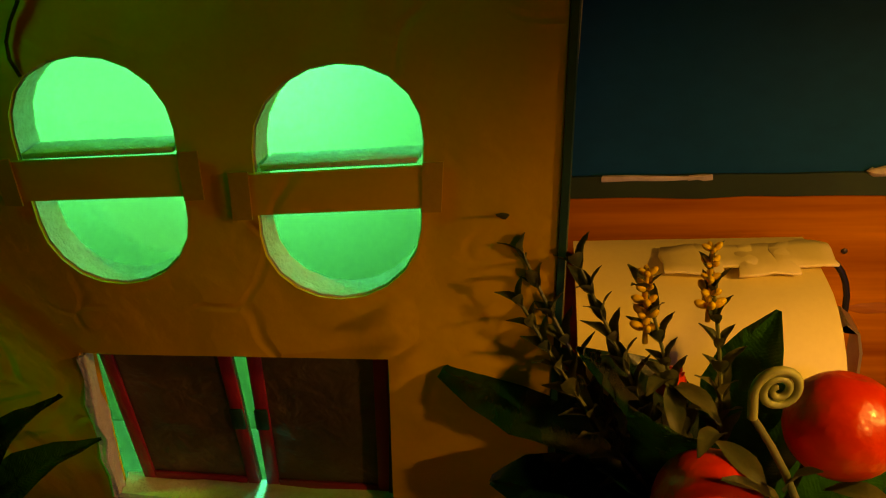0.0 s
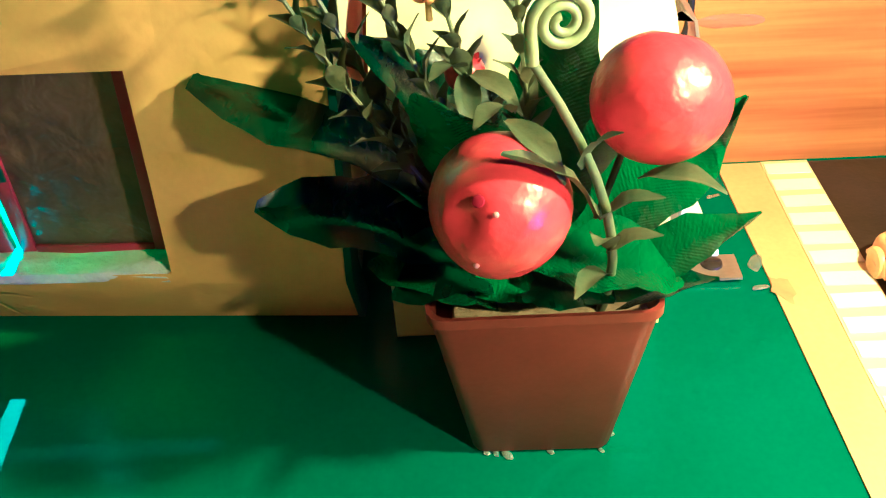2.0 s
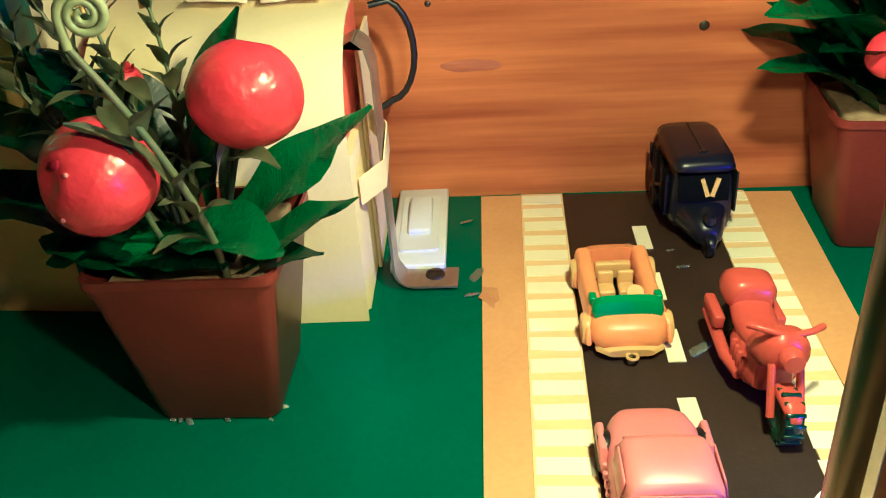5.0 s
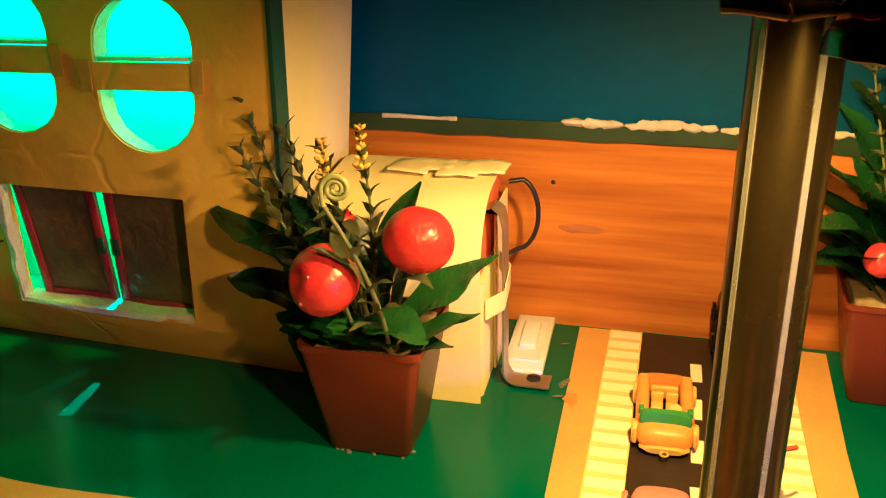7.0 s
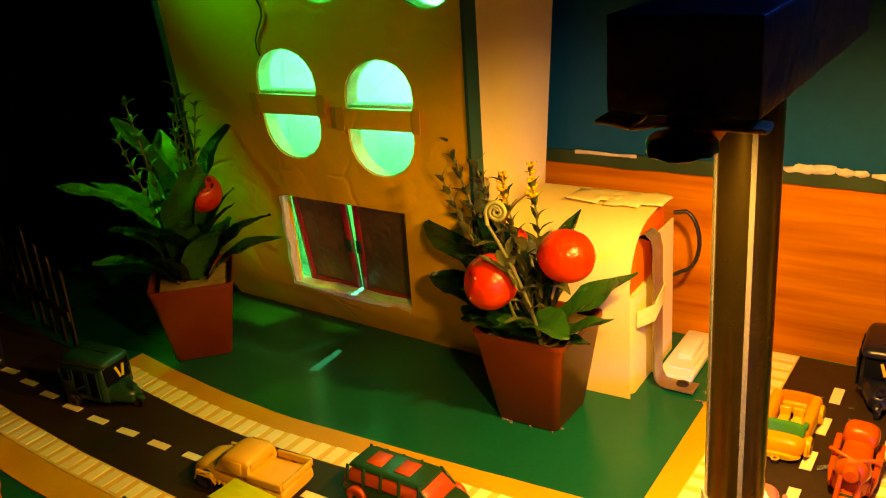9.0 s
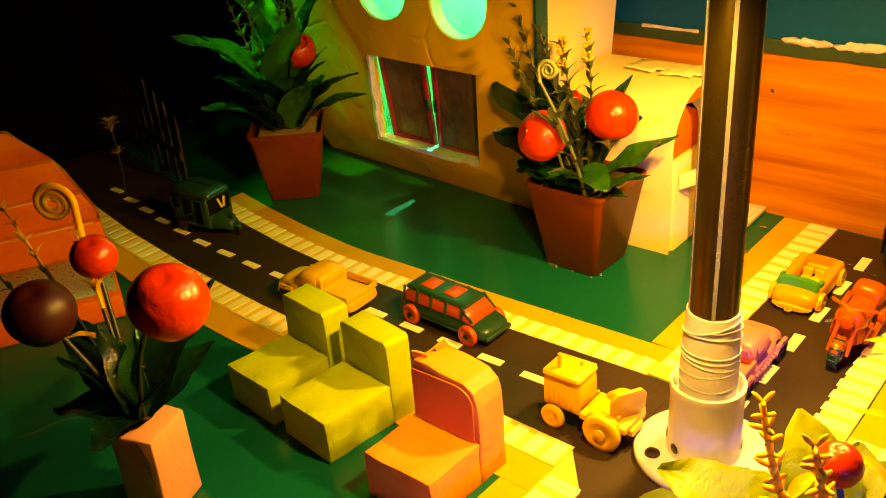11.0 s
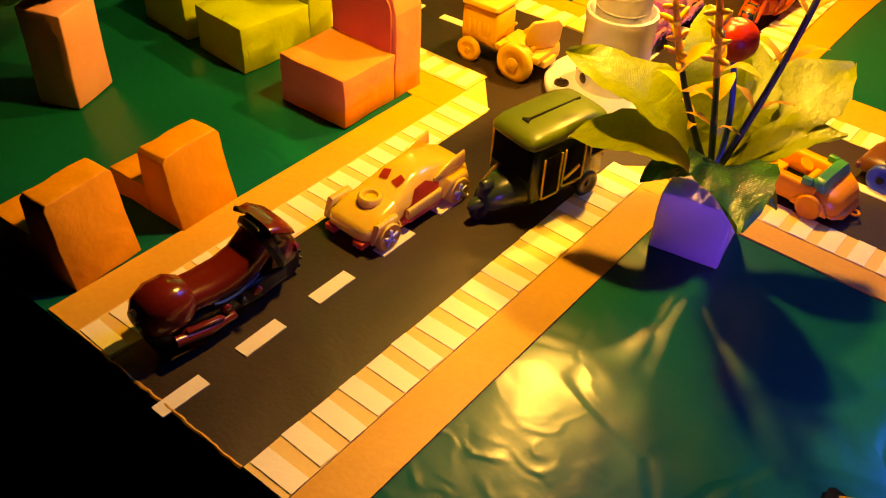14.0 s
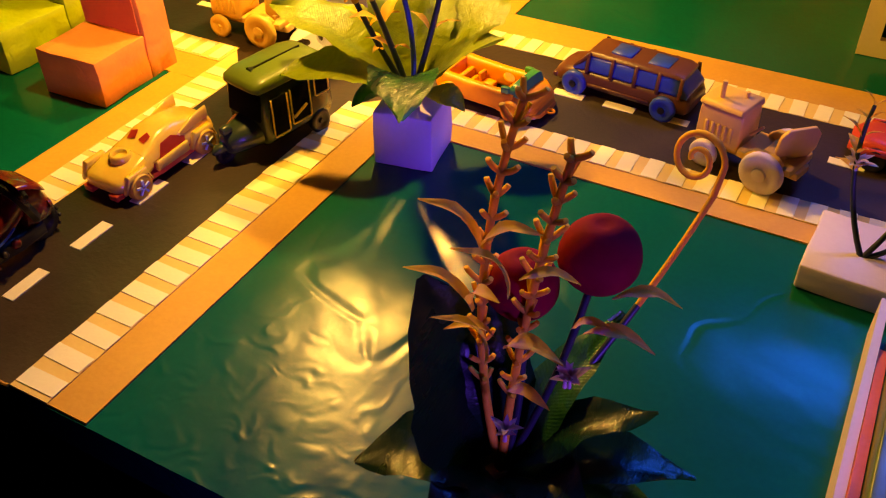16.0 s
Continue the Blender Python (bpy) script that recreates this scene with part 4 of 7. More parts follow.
arcpath = [(-0.012, 0.118), (-0.006, 0.121), (-0.0015, 0.117), (0.0005, 0.108), (0.001, 0.02)] + [(0.011 - 0.010 * math.cos(radians(a)), 0.011 - 0.010 * math.sin(radians(a))) for a in range(10, 91, 16)] + [(0.031, 0.001)]
ribbon = [(x, z) for x, z in arcpath] + [(x + 0.0012 * (1 if x < 0.008 else 0.0), z + (0.0012 if x >= 0.008 else 0.0)) for x, z in arcpath[::-1]]
bm = prism(ribbon, -0.008, 0.008)
bm.transform(Matrix(((1, 0, 0, 0), (0, 0, 1, 0), (0, 1, 0, 0.0004), (0, 0, 0, 1))))
part("band", bm, BRASS, strap)
part("screw", moved(join(lathe([(0.0048, 0), (0.0045, 0.0012), (0.0025, 0.002), (0, 0.002)], 16), box(-0.0035, 0.0035, -0.0005, 0.0005, 0.0017, 0.0024)), pose(0.020, 0.002, 0.0024)), SCREW, strap, "dark slotted screw")
tie = thing("paper_tie", (-0.124, 0.232, 0), 0, "strip of cream paper tape across the strap", "paper tape")
wrap = [(-0.0085, -0.016), (0.0012, -0.007), (0.0012, 0.013), (-0.0085, 0.025)]
bm = prism(wrap + [(x - 0.0006, y) for x, y in wrap[::-1]], 0.060, 0.073)
for v in bm.verts:
    v.co.z += 0.42 * v.co.y
part("strip", bm, CREAM_PAPER, tie)
plate = thing("switch_plate", (-0.116, 0.286, 0), 1.5, "white plastic switch plate lying on the board", "switch")
part("base", box(-0.0135, 0.0135, -0.043, 0.036, 0, 0.005, 0.0012), PVC, plate)
part("rim", prism(rounded(-0.010, 0.010, -0.031, 0.025, 0.003), 0.005, 0.0062), PVC, plate)
part("rocker", moved(box(-0.006, 0.006, -0.016, 0.016, 0, 0.0048, 0.0015), pose(0, 0, 0.0055, 4, 0, 0)), PVC, plate, "white rocker")

# ---- plants ----


def tapered_pot(parent, bottom, top, height, wall=0.0013):
    """A square plastic pot, wider above, with a rolled rim."""
    bm = bmesh.new()
    rings = []
    for half, z, r in ((bottom, 0, 0.005), (bottom + 0.0008, 0.001, 0.005), (top - 0.001, height - 0.004, 0.006), (top, height - 0.0035, 0.006), (top, height, 0.006), (top - wall, height, 0.006), (top - wall - 0.001, height - 0.012, 0.006)):
        rings.append([bm.verts.new((x, y, z)) for x, y in rounded(-half, half, -half, half, r, 4)])
    for a, b in zip(rings, rings[1:]):
        for i in range(len(a)):
            bm.faces.new((a[i], a[(i + 1) % len(a)], b[(i + 1) % len(a)], b[i]))
    bm.faces.new(rings[0][::-1])
    bm.faces.new(rings[-1])
    for v in bm.verts:
        if v.co.z > height * 0.7:
            v.co.z += 0.0012 * noise.noise(Vector((v.co.x * 40 + parent.location.x * 9, v.co.y * 40, 3)))
    part("pot", bm, POT, parent, "brown tapered plastic pot")
    foam = roughen(box(-top * 0.80, top * 0.80, -top * 0.80, top * 0.80, height - 0.016, height - 0.005, 0.001), 0.002, 120, 3)
    part("foam", foam, SOIL, parent, "dry florist foam")


def fruit_bm(at, r, crown=(0, 0, 1), squash=0.94, star=False, seed=1):
    """A lacquered ball fruit with a dimple, or with an open star crown."""
    prof = []
    n = 18
    for i in range(n + 1):
        a = math.pi * i / n
        z = -math.cos(a) * squash
        rr = math.sin(a)
        if i >= n - 1:
            z -= 0.07 * (i - n + 2)
        prof.append((rr * r, z * r))
    prof[0] = (0, prof[0][1] + 0.06 * r)
    bm = lathe([(0 if i in (0, n) else p[0], p[1]) for i, p in enumerate(prof)], 28)
    roughen(bm, 0.05 * r, 0.9 / r)
    if star:
        spikes = []
        for k in range(7):
            a = 2 * math.pi * k / 7
            out = Vector((math.cos(a), math.sin(a), 0))
            spikes.append(leaf_bm(out * r * 0.28 + Vector((0, 0, r * 0.88)), out * r * 0.42 + Vector((0, 0, r * 1.18)), r * 0.3, 0.05, 0.2, out, 0, 4, 0.6, r * 0.06))
        bm = join(bm, *spikes)
    q = Vector((0, 0, 1)).rotation_difference(Vector(crown))
    return moved(bm, Matrix.Translation(at) @ q.to_matrix().to_4x4())


def rel(p, o):
    return tuple(a - b for a, b in zip(p, o))


# the plant in front of the house
O = (-0.1855, 0.1650, 0.0)
plant = thing("potted_plant", O, 0, "artificial plant with red fruits in a brown plastic pot", "potted plant", "potted plants")
tapered_pot(plant, 0.0232, 0.0352, 0.0725)
H = (-0.190, 0.168, 0.052)
for tip, base, width, bow, mat, jag in (
    ((-0.292, 0.188, 0.124), (-0.200, 0.172, 0.066), 0.054, 0.10, LEAF_DARK, 0.05),
    ((-0.272, 0.160, 0.094), (-0.198, 0.163, 0.062), 0.046, 0.08, LEAF_DARK, 0.05),
    ((-0.1195, 0.1855, 0.111), (-0.182, 0.150, 0.058), 0.034, 0.05, LEAF, 0.05),
    ((-0.1215, 0.150, 0.092), (-0.176, 0.143, 0.059), 0.023, 0.05, LEAF, 0.08),
    ((-0.134, 0.140, 0.076), (-0.176, 0.146, 0.056), 0.018, 0.08, LEAF_DARK, 0.05),
    ((-0.166, 0.198, 0.146), (-0.186, 0.180, 0.070), 0.034, 0.06, LEAF, 0.05),
    ((-0.238, 0.148, 0.080), (-0.192, 0.146, 0.060), 0.034, 0.12, LEAF, 0.05),
    ((-0.216, 0.134, 0.143), (-0.204, 0.160, 0.078), 0.034, 0.10, LEAF, 0.05),
    ((-0.146, 0.134, 0.080), (-0.190, 0.138, 0.084), 0.034, 0.10, LEAF, 0.05),
    ((-0.206, 0.136, 0.077), (-0.178, 0.148, 0.070), 0.032, 0.14, LEAF, 0.05),
    ((-0.166, 0.130, 0.077), (-0.196, 0.146, 0.072), 0.034, 0.14, LEAF_DARK, 0.05),
    ((-0.230, 0.134, 0.078), (-0.192, 0.150, 0.070), 0.028, 0.12, LEAF_DARK, 0.05),
    ((-0.222, 0.200, 0.125), (-0.196, 0.182, 0.065), 0.040, 0.08, LEAF_DARK, 0.05),
    ((-0.240, 0.180, 0.140), (-0.200, 0.176, 0.070), 0.036, 0.08, LEAF_DARK, 0.05),
    ((-0.150, 0.185, 0.120), (-0.182, 0.172, 0.062), 0.030, 0.08, LEAF, 0.05),
):
    part("leaf", leaf_bm(rel(base, O), rel(tip, O), width, bow, 0.22, (0, 0, 1), jag, 14, 1.2), mat, plant)
for a, b, lift, r, mat in (
    ((-0.172, 0.146, 0.05), (-0.1905, 0.114, 0.1605), (0.012, -0.006, 0.0), 0.0015, SPRIG),
    ((-0.188, 0.160, 0.05), (-0.196, 0.138, 0.112), (0, -0.004, 0), 0.0013, SPRIG),
    ((-0.180, 0.160, 0.05), (-0.158, 0.158, 0.125), (0, -0.004, 0), 0.0014, STEM_DARK),
    ((-0.190, 0.165, 0.05), (-0.206, 0.180, 0.122), (0, 0, 0), 0.0013, STEM_DARK),
):
    part("stem", tube(arc(rel(a, O), rel(b, O), lift, 10), r, 8, r * 0.75), mat, plant)
curl = spiral(rel((-0.184, 0.115, 0.1690), O), (-1, -0.2, 0), (0, 0, 1), 0.0070, 2.2)
part("tendril", tube([rel((-0.1905, 0.1140, 0.160), O)] + curl, 0.0015, 8, 0.0010), PALE_TENDRIL, plant, "coiled pale green tendril")
part("fruit", fruit_bm(rel((-0.198, 0.126, 0.1150), O), 0.0190, (-0.5, -0.75, 0.25), seed=2), FRUIT, plant, "shiny red fruit with a dimple")
part("fruit", fruit_bm(rel((-0.154, 0.150, 0.1310), O), 0.0188, (0.2, 0.3, 0.9), seed=3), FRUIT, plant, "shiny red fruit")
for p in ((-0.2046, 0.1094, 0.1086), (-0.1994, 0.1092, 0.1238)):
    part("nub", fruit_bm(rel(p, O), 0.0008, (0, -1, 0)), P_PINK, plant, "small pale nub on the fruit")
# no hollow here: a dark disc paints the shade of the dimple
part("dimple", moved(lathe([(0.0017, -0.0006), (0.0015, 0.0000), (0.0009, 0.0002), (0, 0.0002)], 12), Matrix.Translation(rel((-0.2036, 0.1118, 0.1262), O)) @ Vector((0, 0, 1)).rotation_difference(Vector((-0.29, -0.75, 0.59))).to_matrix().to_4x4()), FRUIT_DARK, plant, "small dark disc for the shade in the dimple")
part("bud", fruit_bm(rel((-0.206, 0.180, 0.126), O), 0.0062, (0.4, -0.3, 1), star=True), FRUIT, plant, "small red star bud")
for i, (a, b, lift, size, whorl, mat) in enumerate((
    ((-0.198, 0.172, 0.06), (-0.262, 0.186, 0.186), (-0.004, 0, 0), 0.016, 3, SPRIG),
    ((-0.196, 0.170, 0.06), (-0.258, 0.168, 0.165), (-0.004, 0, 0), 0.015, 3, SPRIG),
    ((-0.192, 0.172, 0.06), (-0.238, 0.182, 0.172), (0.0, 0, 0), 0.016, 3, SPRIG),
    ((-0.190, 0.172, 0.06), (-0.194, 0.180, 0.172), (0.004, 0, 0), 0.014, 3, SPRIG),
    ((-0.188, 0.168, 0.06), (-0.215, 0.178, 0.164), (0.0, 0, 0), 0.016, 3, SPRIG),
)):
    part("sprig", sprig_bm(arc(rel(a, O), rel(b, O), lift, 11), 0.0012, size * 1.1, whorl, 1, i, 0.48, 0.2), mat, plant, "grey-green leafy sprig")
for i, p in enumerate(((-0.194, 0.180, 0.174), (-0.2155, 0.178, 0.166))):
    part("flower", bud_spike([rel((p[0], p[1], p[2] - 0.022 + 0.0055 * j), O) for j in range(6)], 0.001, 0.0050, 4, 20 + i), SPRIG_YELLOW, plant, "yellow flower spike")
for a, b in (((-0.1730, 0.122, 0.112), (-0.198, 0.113, 0.138)), ((-0.1725, 0.122, 0.112), (-0.158, 0.116, 0.122)), ((-0.1700, 0.126, 0.098), (-0.156, 0.122, 0.106)), ((-0.1690, 0.129, 0.088), (-0.180, 0.110, 0.096)), ((-0.178, 0.118, 0.130), (-0.170, 0.112, 0.143)), ((-0.170, 0.125, 0.100), (-0.175, 0.111, 0.112)), ((-0.194, 0.140, 0.134), (-0.204, 0.118, 0.142)), ((-0.206, 0.176, 0.128), (-0.205, 0.158, 0.116)), ((-0.206, 0.176, 0.128), (-0.190, 0.160, 0.122)), ((-0.206, 0.178, 0.128), (-0.216, 0.160, 0.134)), ((-0.196, 0.136, 0.134), (-0.182, 0.118, 0.126)), ((-0.160, 0.140, 0.112), (-0.140, 0.126, 0.116))):
    part("leaflet", leaf_bm(rel(a, O), rel(b, O), 0.0078, 0.12, 0.3, (0, 0, 1), 0, 8), SPRIG, plant)
rnd = random.Random(5)
for x, y, k in ((-0.016, -0.0240, 0.7), (-0.012, -0.0252, 0.9), (0.003, -0.0243, 0.6), (0.0242, -0.0170, 0.7), (0.0205, -0.0243, 0.5), (-0.0190, -0.0242, 0.5)):
    bead = roughen(lathe([(0.0022, 0), (0.0020, 0.0007), (0.0009, 0.0012), (0, 0.0013)], 12), 0.0012, 330)
    part("glue_bead", moved(bead, pose(x, y, 0.0001, 0, 0, rnd.uniform(0, 180)) @ Matrix.Diagonal((1.1 * k, 0.6 * k, 0.7 * k, 1))), GLUE, plant, "clear hardened glue bead")


def bush(at, turn, seed, label, fruit_at=(), spread=1.0, upper=()):
    """A fuller plant of the same make, with leaves all round."""
    rnd = random.Random(seed)
    ob = thing("potted_plant", at, turn, label, "potted plant", "potted plants")
    tapered_pot(ob, 0.0232, 0.0352, 0.0700)
    for k in range(15):
        a = 2.4 * k + rnd.uniform(-0.3, 0.3)
        tall = (0.25, 0.55, 0.95)[k % 3]
        reach = rnd.uniform(0.052, 0.075) * spread * (1.15 - 0.55 * tall)
        h = 0.058 + rnd.uniform(0.015, 0.028) + 0.062 * tall
        base = (0.010 * math.cos(a), 0.010 * math.sin(a), 0.055 + 0.02 * tall)
        part("leaf", leaf_bm(base, (reach * math.cos(a), reach * math.sin(a), h), rnd.uniform(0.028, 0.038), 0.12, 0.22, (0, 0, 1), 0.05, 10), (LEAF, LEAF_DARK)[k % 2], ob)
    for i, (a, reach, h) in enumerate(upper):
        a = radians(a)
        part("leaf", leaf_bm((0.006 * math.cos(a), 0.006 * math.sin(a), 0.085 + 0.2 * (h - 0.12)), (reach * math.cos(a), reach * math.sin(a), h), 0.042, 0.10, 0.22, (0, 0, 1), 0.05, 12), (LEAF, LEAF, LEAF_DARK)[i % 3], ob)
    for k in range(6):
        a = rnd.uniform(0, 6.3)
        r = rnd.uniform(0.01, 0.045)
        top = (r * math.cos(a), r * math.sin(a), rnd.uniform(0.175, 0.250))
        part("sprig", sprig_bm(arc((0, 0, 0.055), top, (0, 0, 0), 12), 0.0012, 0.014, 4, 1, seed + k, 0.7, 0.35), SPRIG, ob)
    for p, r, crown, star in fruit_at:
        part("stem", tube(arc((0, 0, 0.055), p, (0, 0, 0), 6), 0.0013, 6), STEM_DARK, ob)
        part("fruit", fruit_bm(p, r, crown, star=star), FRUIT, ob, "red fruit with an open star crown" if star else "shiny red fruit")
    return ob


bush((-0.503, 0.130, 0), 45, 21, "artificial plant with star-crowned red fruit beside the house", (((0.020, 0.006, 0.138), 0.0170, (0.25, -0.75, 0.6), True),), 1.2, ((150, 0.085, 0.150), (190, 0.090, 0.165), (230, 0.075, 0.135), (100, 0.06, 0.185), (300, 0.05, 0.175), (20, 0.055, 0.19), (170, 0.04, 0.21)))
bush((0.110, 0.280, 0), -3, 33, "artificial leafy plant in a brown pot by the wall", (((-0.02, -0.035, 0.10), 0.010, (0, -1, 0.3), False),), 1.3, ((180, 0.075, 0.150), (210, 0.085, 0.120), (240, 0.07, 0.145), (150, 0.06, 0.175), (270, 0.06, 0.165), (195, 0.05, 0.195), (300, 0.07, 0.14)))


def cube_pot(parent, half, height, mat, name="pot", turn=0.0):
    bm = moved(roughen(box(-half, half, -half, half, 0, height, 0.0012), 0.0008, 80, 2), pose(0, 0, 0, 0, 0, turn))
    part(name, bm, mat, parent, "folded paper cube pot")


# the paper-pot plant by the crossing
C = (0.101, -0.0890, 0.0)
cup = thing("paper_pot_plant", C, 0, "artificial plant with broad pale leaves in a lilac paper cube", "potted plant", "paper-pot plants")
cube_pot(cup, 0.0168, 0.032, LILAC, turn=9.5)
for tip, base, width, bow, mat in (
    ((0.0270, -0.1050, 0.078), (0.095, -0.088, 0.040), 0.046, 0.10, LEAF_LIGHT),
    ((0.0500, -0.1330, 0.056), (0.096, -0.090, 0.038), 0.036, 0.10, LEAF_LIGHT),
    ((0.1408, -0.1657, 0.0725), (0.103, -0.096, 0.040), 0.034, 0.16, LEAF),
    ((0.1290, -0.0230, 0.078), (0.104, -0.086, 0.040), 0.046, 0.10, LEAF_LIGHT),
    ((0.1470, -0.0740, 0.072), (0.105, -0.088, 0.039), 0.036, 0.10, LEAF_LIGHT),
    ((0.090, -0.040, 0.080), (0.099, -0.084, 0.040), 0.036, 0.08, LEAF_LIGHT),
    ((0.066, -0.052, 0.095), (0.098, -0.086, 0.040), 0.034, 0.08, LEAF_LIGHT),
    ((0.134, -0.092, 0.036), (0.106, -0.090, 0.039), 0.020, 0.15, LEAF_LIGHT),
    ((0.078, -0.112, 0.034), (0.096, -0.092, 0.037), 0.018, 0.2, LEAF),
):
    part("leaf", leaf_bm(rel(base, C), rel(tip, C), width, bow, 0.22, (0, 0, 1), 0.06, 16, 1.1), mat, cup)
for i, (b, lift, first) in enumerate((((0.0785, -0.1300, 0.1515), (-0.006, 0.0, 0), 8), ((0.1075, -0.1640, 0.1690), (0.0, 0.0, 0.004), 8), ((0.1180, -0.0620, 0.1490), (0.003, 0, 0), 10))):
    path = arc((0, 0, 0.034), rel(b, C), lift, 16)
    part("stem", tube(path[:first + 2] if i < 2 else path, 0.0017, 8, 0.0013), STEM_DARK, cup, "dark blue-black stem")
    if i < 2:
        part("flower", bud_spike(path[first:], 0.0017, 0.0056, 3, 40 + i, 0.22, 0.68), SPRIG_YELLOW, cup, "yellow flower spike")
    for k in range(4, first + 1, 2) if i < 2 else (5, 8, 11, 13, 15):
        for turn in (0.0, 2.4):
            a = 2.2 * k + i + turn
            out = Vector((math.cos(a), math.sin(a), 0.42))
            part("leaflet", leaf_bm(path[k], Vector(path[k]) + out * (0.009 + 0.0012 * k), 0.0062 if k > 5 else 0.0036, 0.16, 0.3, (0, 0, 1), 0, 8, 0.9), LEAFLET_OCHRE, cup)
part("stem", tube(arc((0, 0, 0.034), rel((0.0938, -0.0850, 0.0960), C), (0.004, 0, 0), 8), 0.0014, 8), P_BLUE, cup)
part("fruit", fruit_bm(rel((0.0938, -0.0850, 0.1005), C), 0.0096, (0, 0, 1)), FRUIT, cup, "red fruit")

# the plant in the lilac paper block among the chairs
S = (-0.2205, -0.209, 0.0)
pp = thing("paper_pot_plant", S, 0, "artificial plant with red fruits in a salmon paper block", "potted plant", "paper-pot plants")
bm = box(-0.0130, 0.0130, -0.0160, 0.0160, 0, 0.0560, 0.0012)
for v in bm.verts:
    v.co.z *= 1 - 1.2 * v.co.x
part("pot", roughen(moved(bm, pose(0, 0, 0, 0, 0, 24.0)), 0.0012, 70, 2), SALMON_CARD, pp, "salmon pink folded paper block")
for tip, width, mat in (((-0.264, -0.238, 0.062), 0.026, LEAF_DARK), ((-0.258, -0.230, 0.094), 0.012, LEAF_DARK), ((-0.242, -0.138, 0.104), 0.030, LEAF_DARK), ((-0.236, -0.150, 0.070), 0.030, LEAF_DARK), ((-0.250, -0.208, 0.106), 0.020, LEAF_DARK), ((-0.232, -0.196, 0.104), 0.016, LEAF), ((-0.205, -0.196, 0.084), 0.014, LEAF_DARK), ((-0.290, -0.212, 0.100), 0.030, LEAF_DARK), ((-0.196, -0.250, 0.074), 0.024, LEAF_DARK)):
    part("leaf", leaf_bm(rel((-0.224, -0.209, 0.054), S), rel(tip, S), width, 0.10, 0.22, (0, 0, 1), 0.05, 10), mat, pp)
for p, r, m, lift in (((-0.163, -0.210, 0.150), 0.0184, FRUIT, (-0.012, 0, 0.006)), ((-0.267, -0.192, 0.135), 0.0125, FRUIT, (0, 0, 0)), ((-0.258, -0.231, 0.122), 0.0180, FRUIT_SHADED, (0, 0, 0))):
    part("stem", tube(arc(rel((-0.222, -0.209, 0.052), S), rel(p, S), lift, 8), 0.0015, 8), STEM_DARK, pp)
    part("fruit", fruit_bm(rel(p, S), r, (0.3, -0.2, 0.9)), m, pp, "shiny red fruit")
curl = spiral(rel((-0.296, -0.193, 0.160), S), (0.8, 0.6, 0), (0, 0, 1), 0.0115, 2.3)
part("tendril", tube([rel((-0.262, -0.196, 0.112), S), rel((-0.280, -0.190, 0.142), S)] + curl, 0.0022, 8, 0.0013), SPRIG_ORANGE, pp, "coiled ochre tendril")
for i, b in enumerate(((-0.334, -0.205, 0.150), (-0.276, -0.194, 0.146), (-0.300, -0.230, 0.128))):
    way = arc(rel((-0.224, -0.209, 0.052), S), rel(b, S), (0, 0, 0.004), 12)
    part("stem", tube(way[:8], 0.0013, 8), STEM_DARK, pp)
    part("sprig", sprig_bm(way[7:], 0.0014, 0.0105, 3, 1, 70 + i, 0.6, 0.2), (SPRIG_ORANGE, SPRIG_ORANGE, LEAF_DARK)[i], pp)
for a, b in (((-0.245, -0.203, 0.085), (-0.236, -0.202, 0.100)), ((-0.240, -0.204, 0.072), (-0.228, -0.198, 0.082)), ((-0.250, -0.206, 0.095), (-0.262, -0.222, 0.100))):
    part("leaflet", leaf_bm(rel(a, S), rel(b, S), 0.006, 0.14, 0.3, (0, 0, 1), 0, 8), SPRIG_ORANGE, pp)

# the plant standing free on the near lawn
G = (0.240, -0.266, 0.0)
fg = thing("artificial_plant", G, 0, "artificial plant with dark red berries and ochre sprigs on the lawn", "plant")
part("foot", roughen(lathe([(0, 0), (0.012, 0), (0.013, 0.004), (0.008, 0.012), (0, 0.014)], 16), 0.0015, 90), SOIL, fg)
for tip, base, width, bow, mat in (
    ((0.206, -0.262, 0.086), (0.234, -0.270, 0.012), 0.054, 0.02, LEAF_DARK),
    ((0.222, -0.242, 0.078), (0.236, -0.266, 0.014), 0.028, 0.06, LEAF_DARK),
    ((0.262, -0.216, 0.056), (0.242, -0.268, 0.014), 0.020, 0.10, LEAF),
    ((0.303, -0.250, 0.026), (0.243, -0.268, 0.014), 0.026, 0.14, LEAF_DARK),
    ((0.286, -0.246, 0.046), (0.243, -0.266, 0.016), 0.022, 0.12, LEAF_DARK),
    ((0.279, -0.286, 0.026), (0.242, -0.270, 0.012), 0.030, 0.18, LEAF_DARK),
    ((0.200, -0.300, 0.030), (0.236, -0.272, 0.012), 0.034, 0.18, LEAF_DARK),
    ((0.236, -0.312, 0.030), (0.240, -0.272, 0.012), 0.030, 0.16, LEAF_DARK),
    ((0.296, -0.262, 0.020), (0.243, -0.269, 0.012), 0.022, 0.10, LEAF),
):
    part("leaf", leaf_bm(rel(base, G), rel(tip, G), width, bow, 0.22, (0, 0, 1), 0.05, 12), mat, fg)


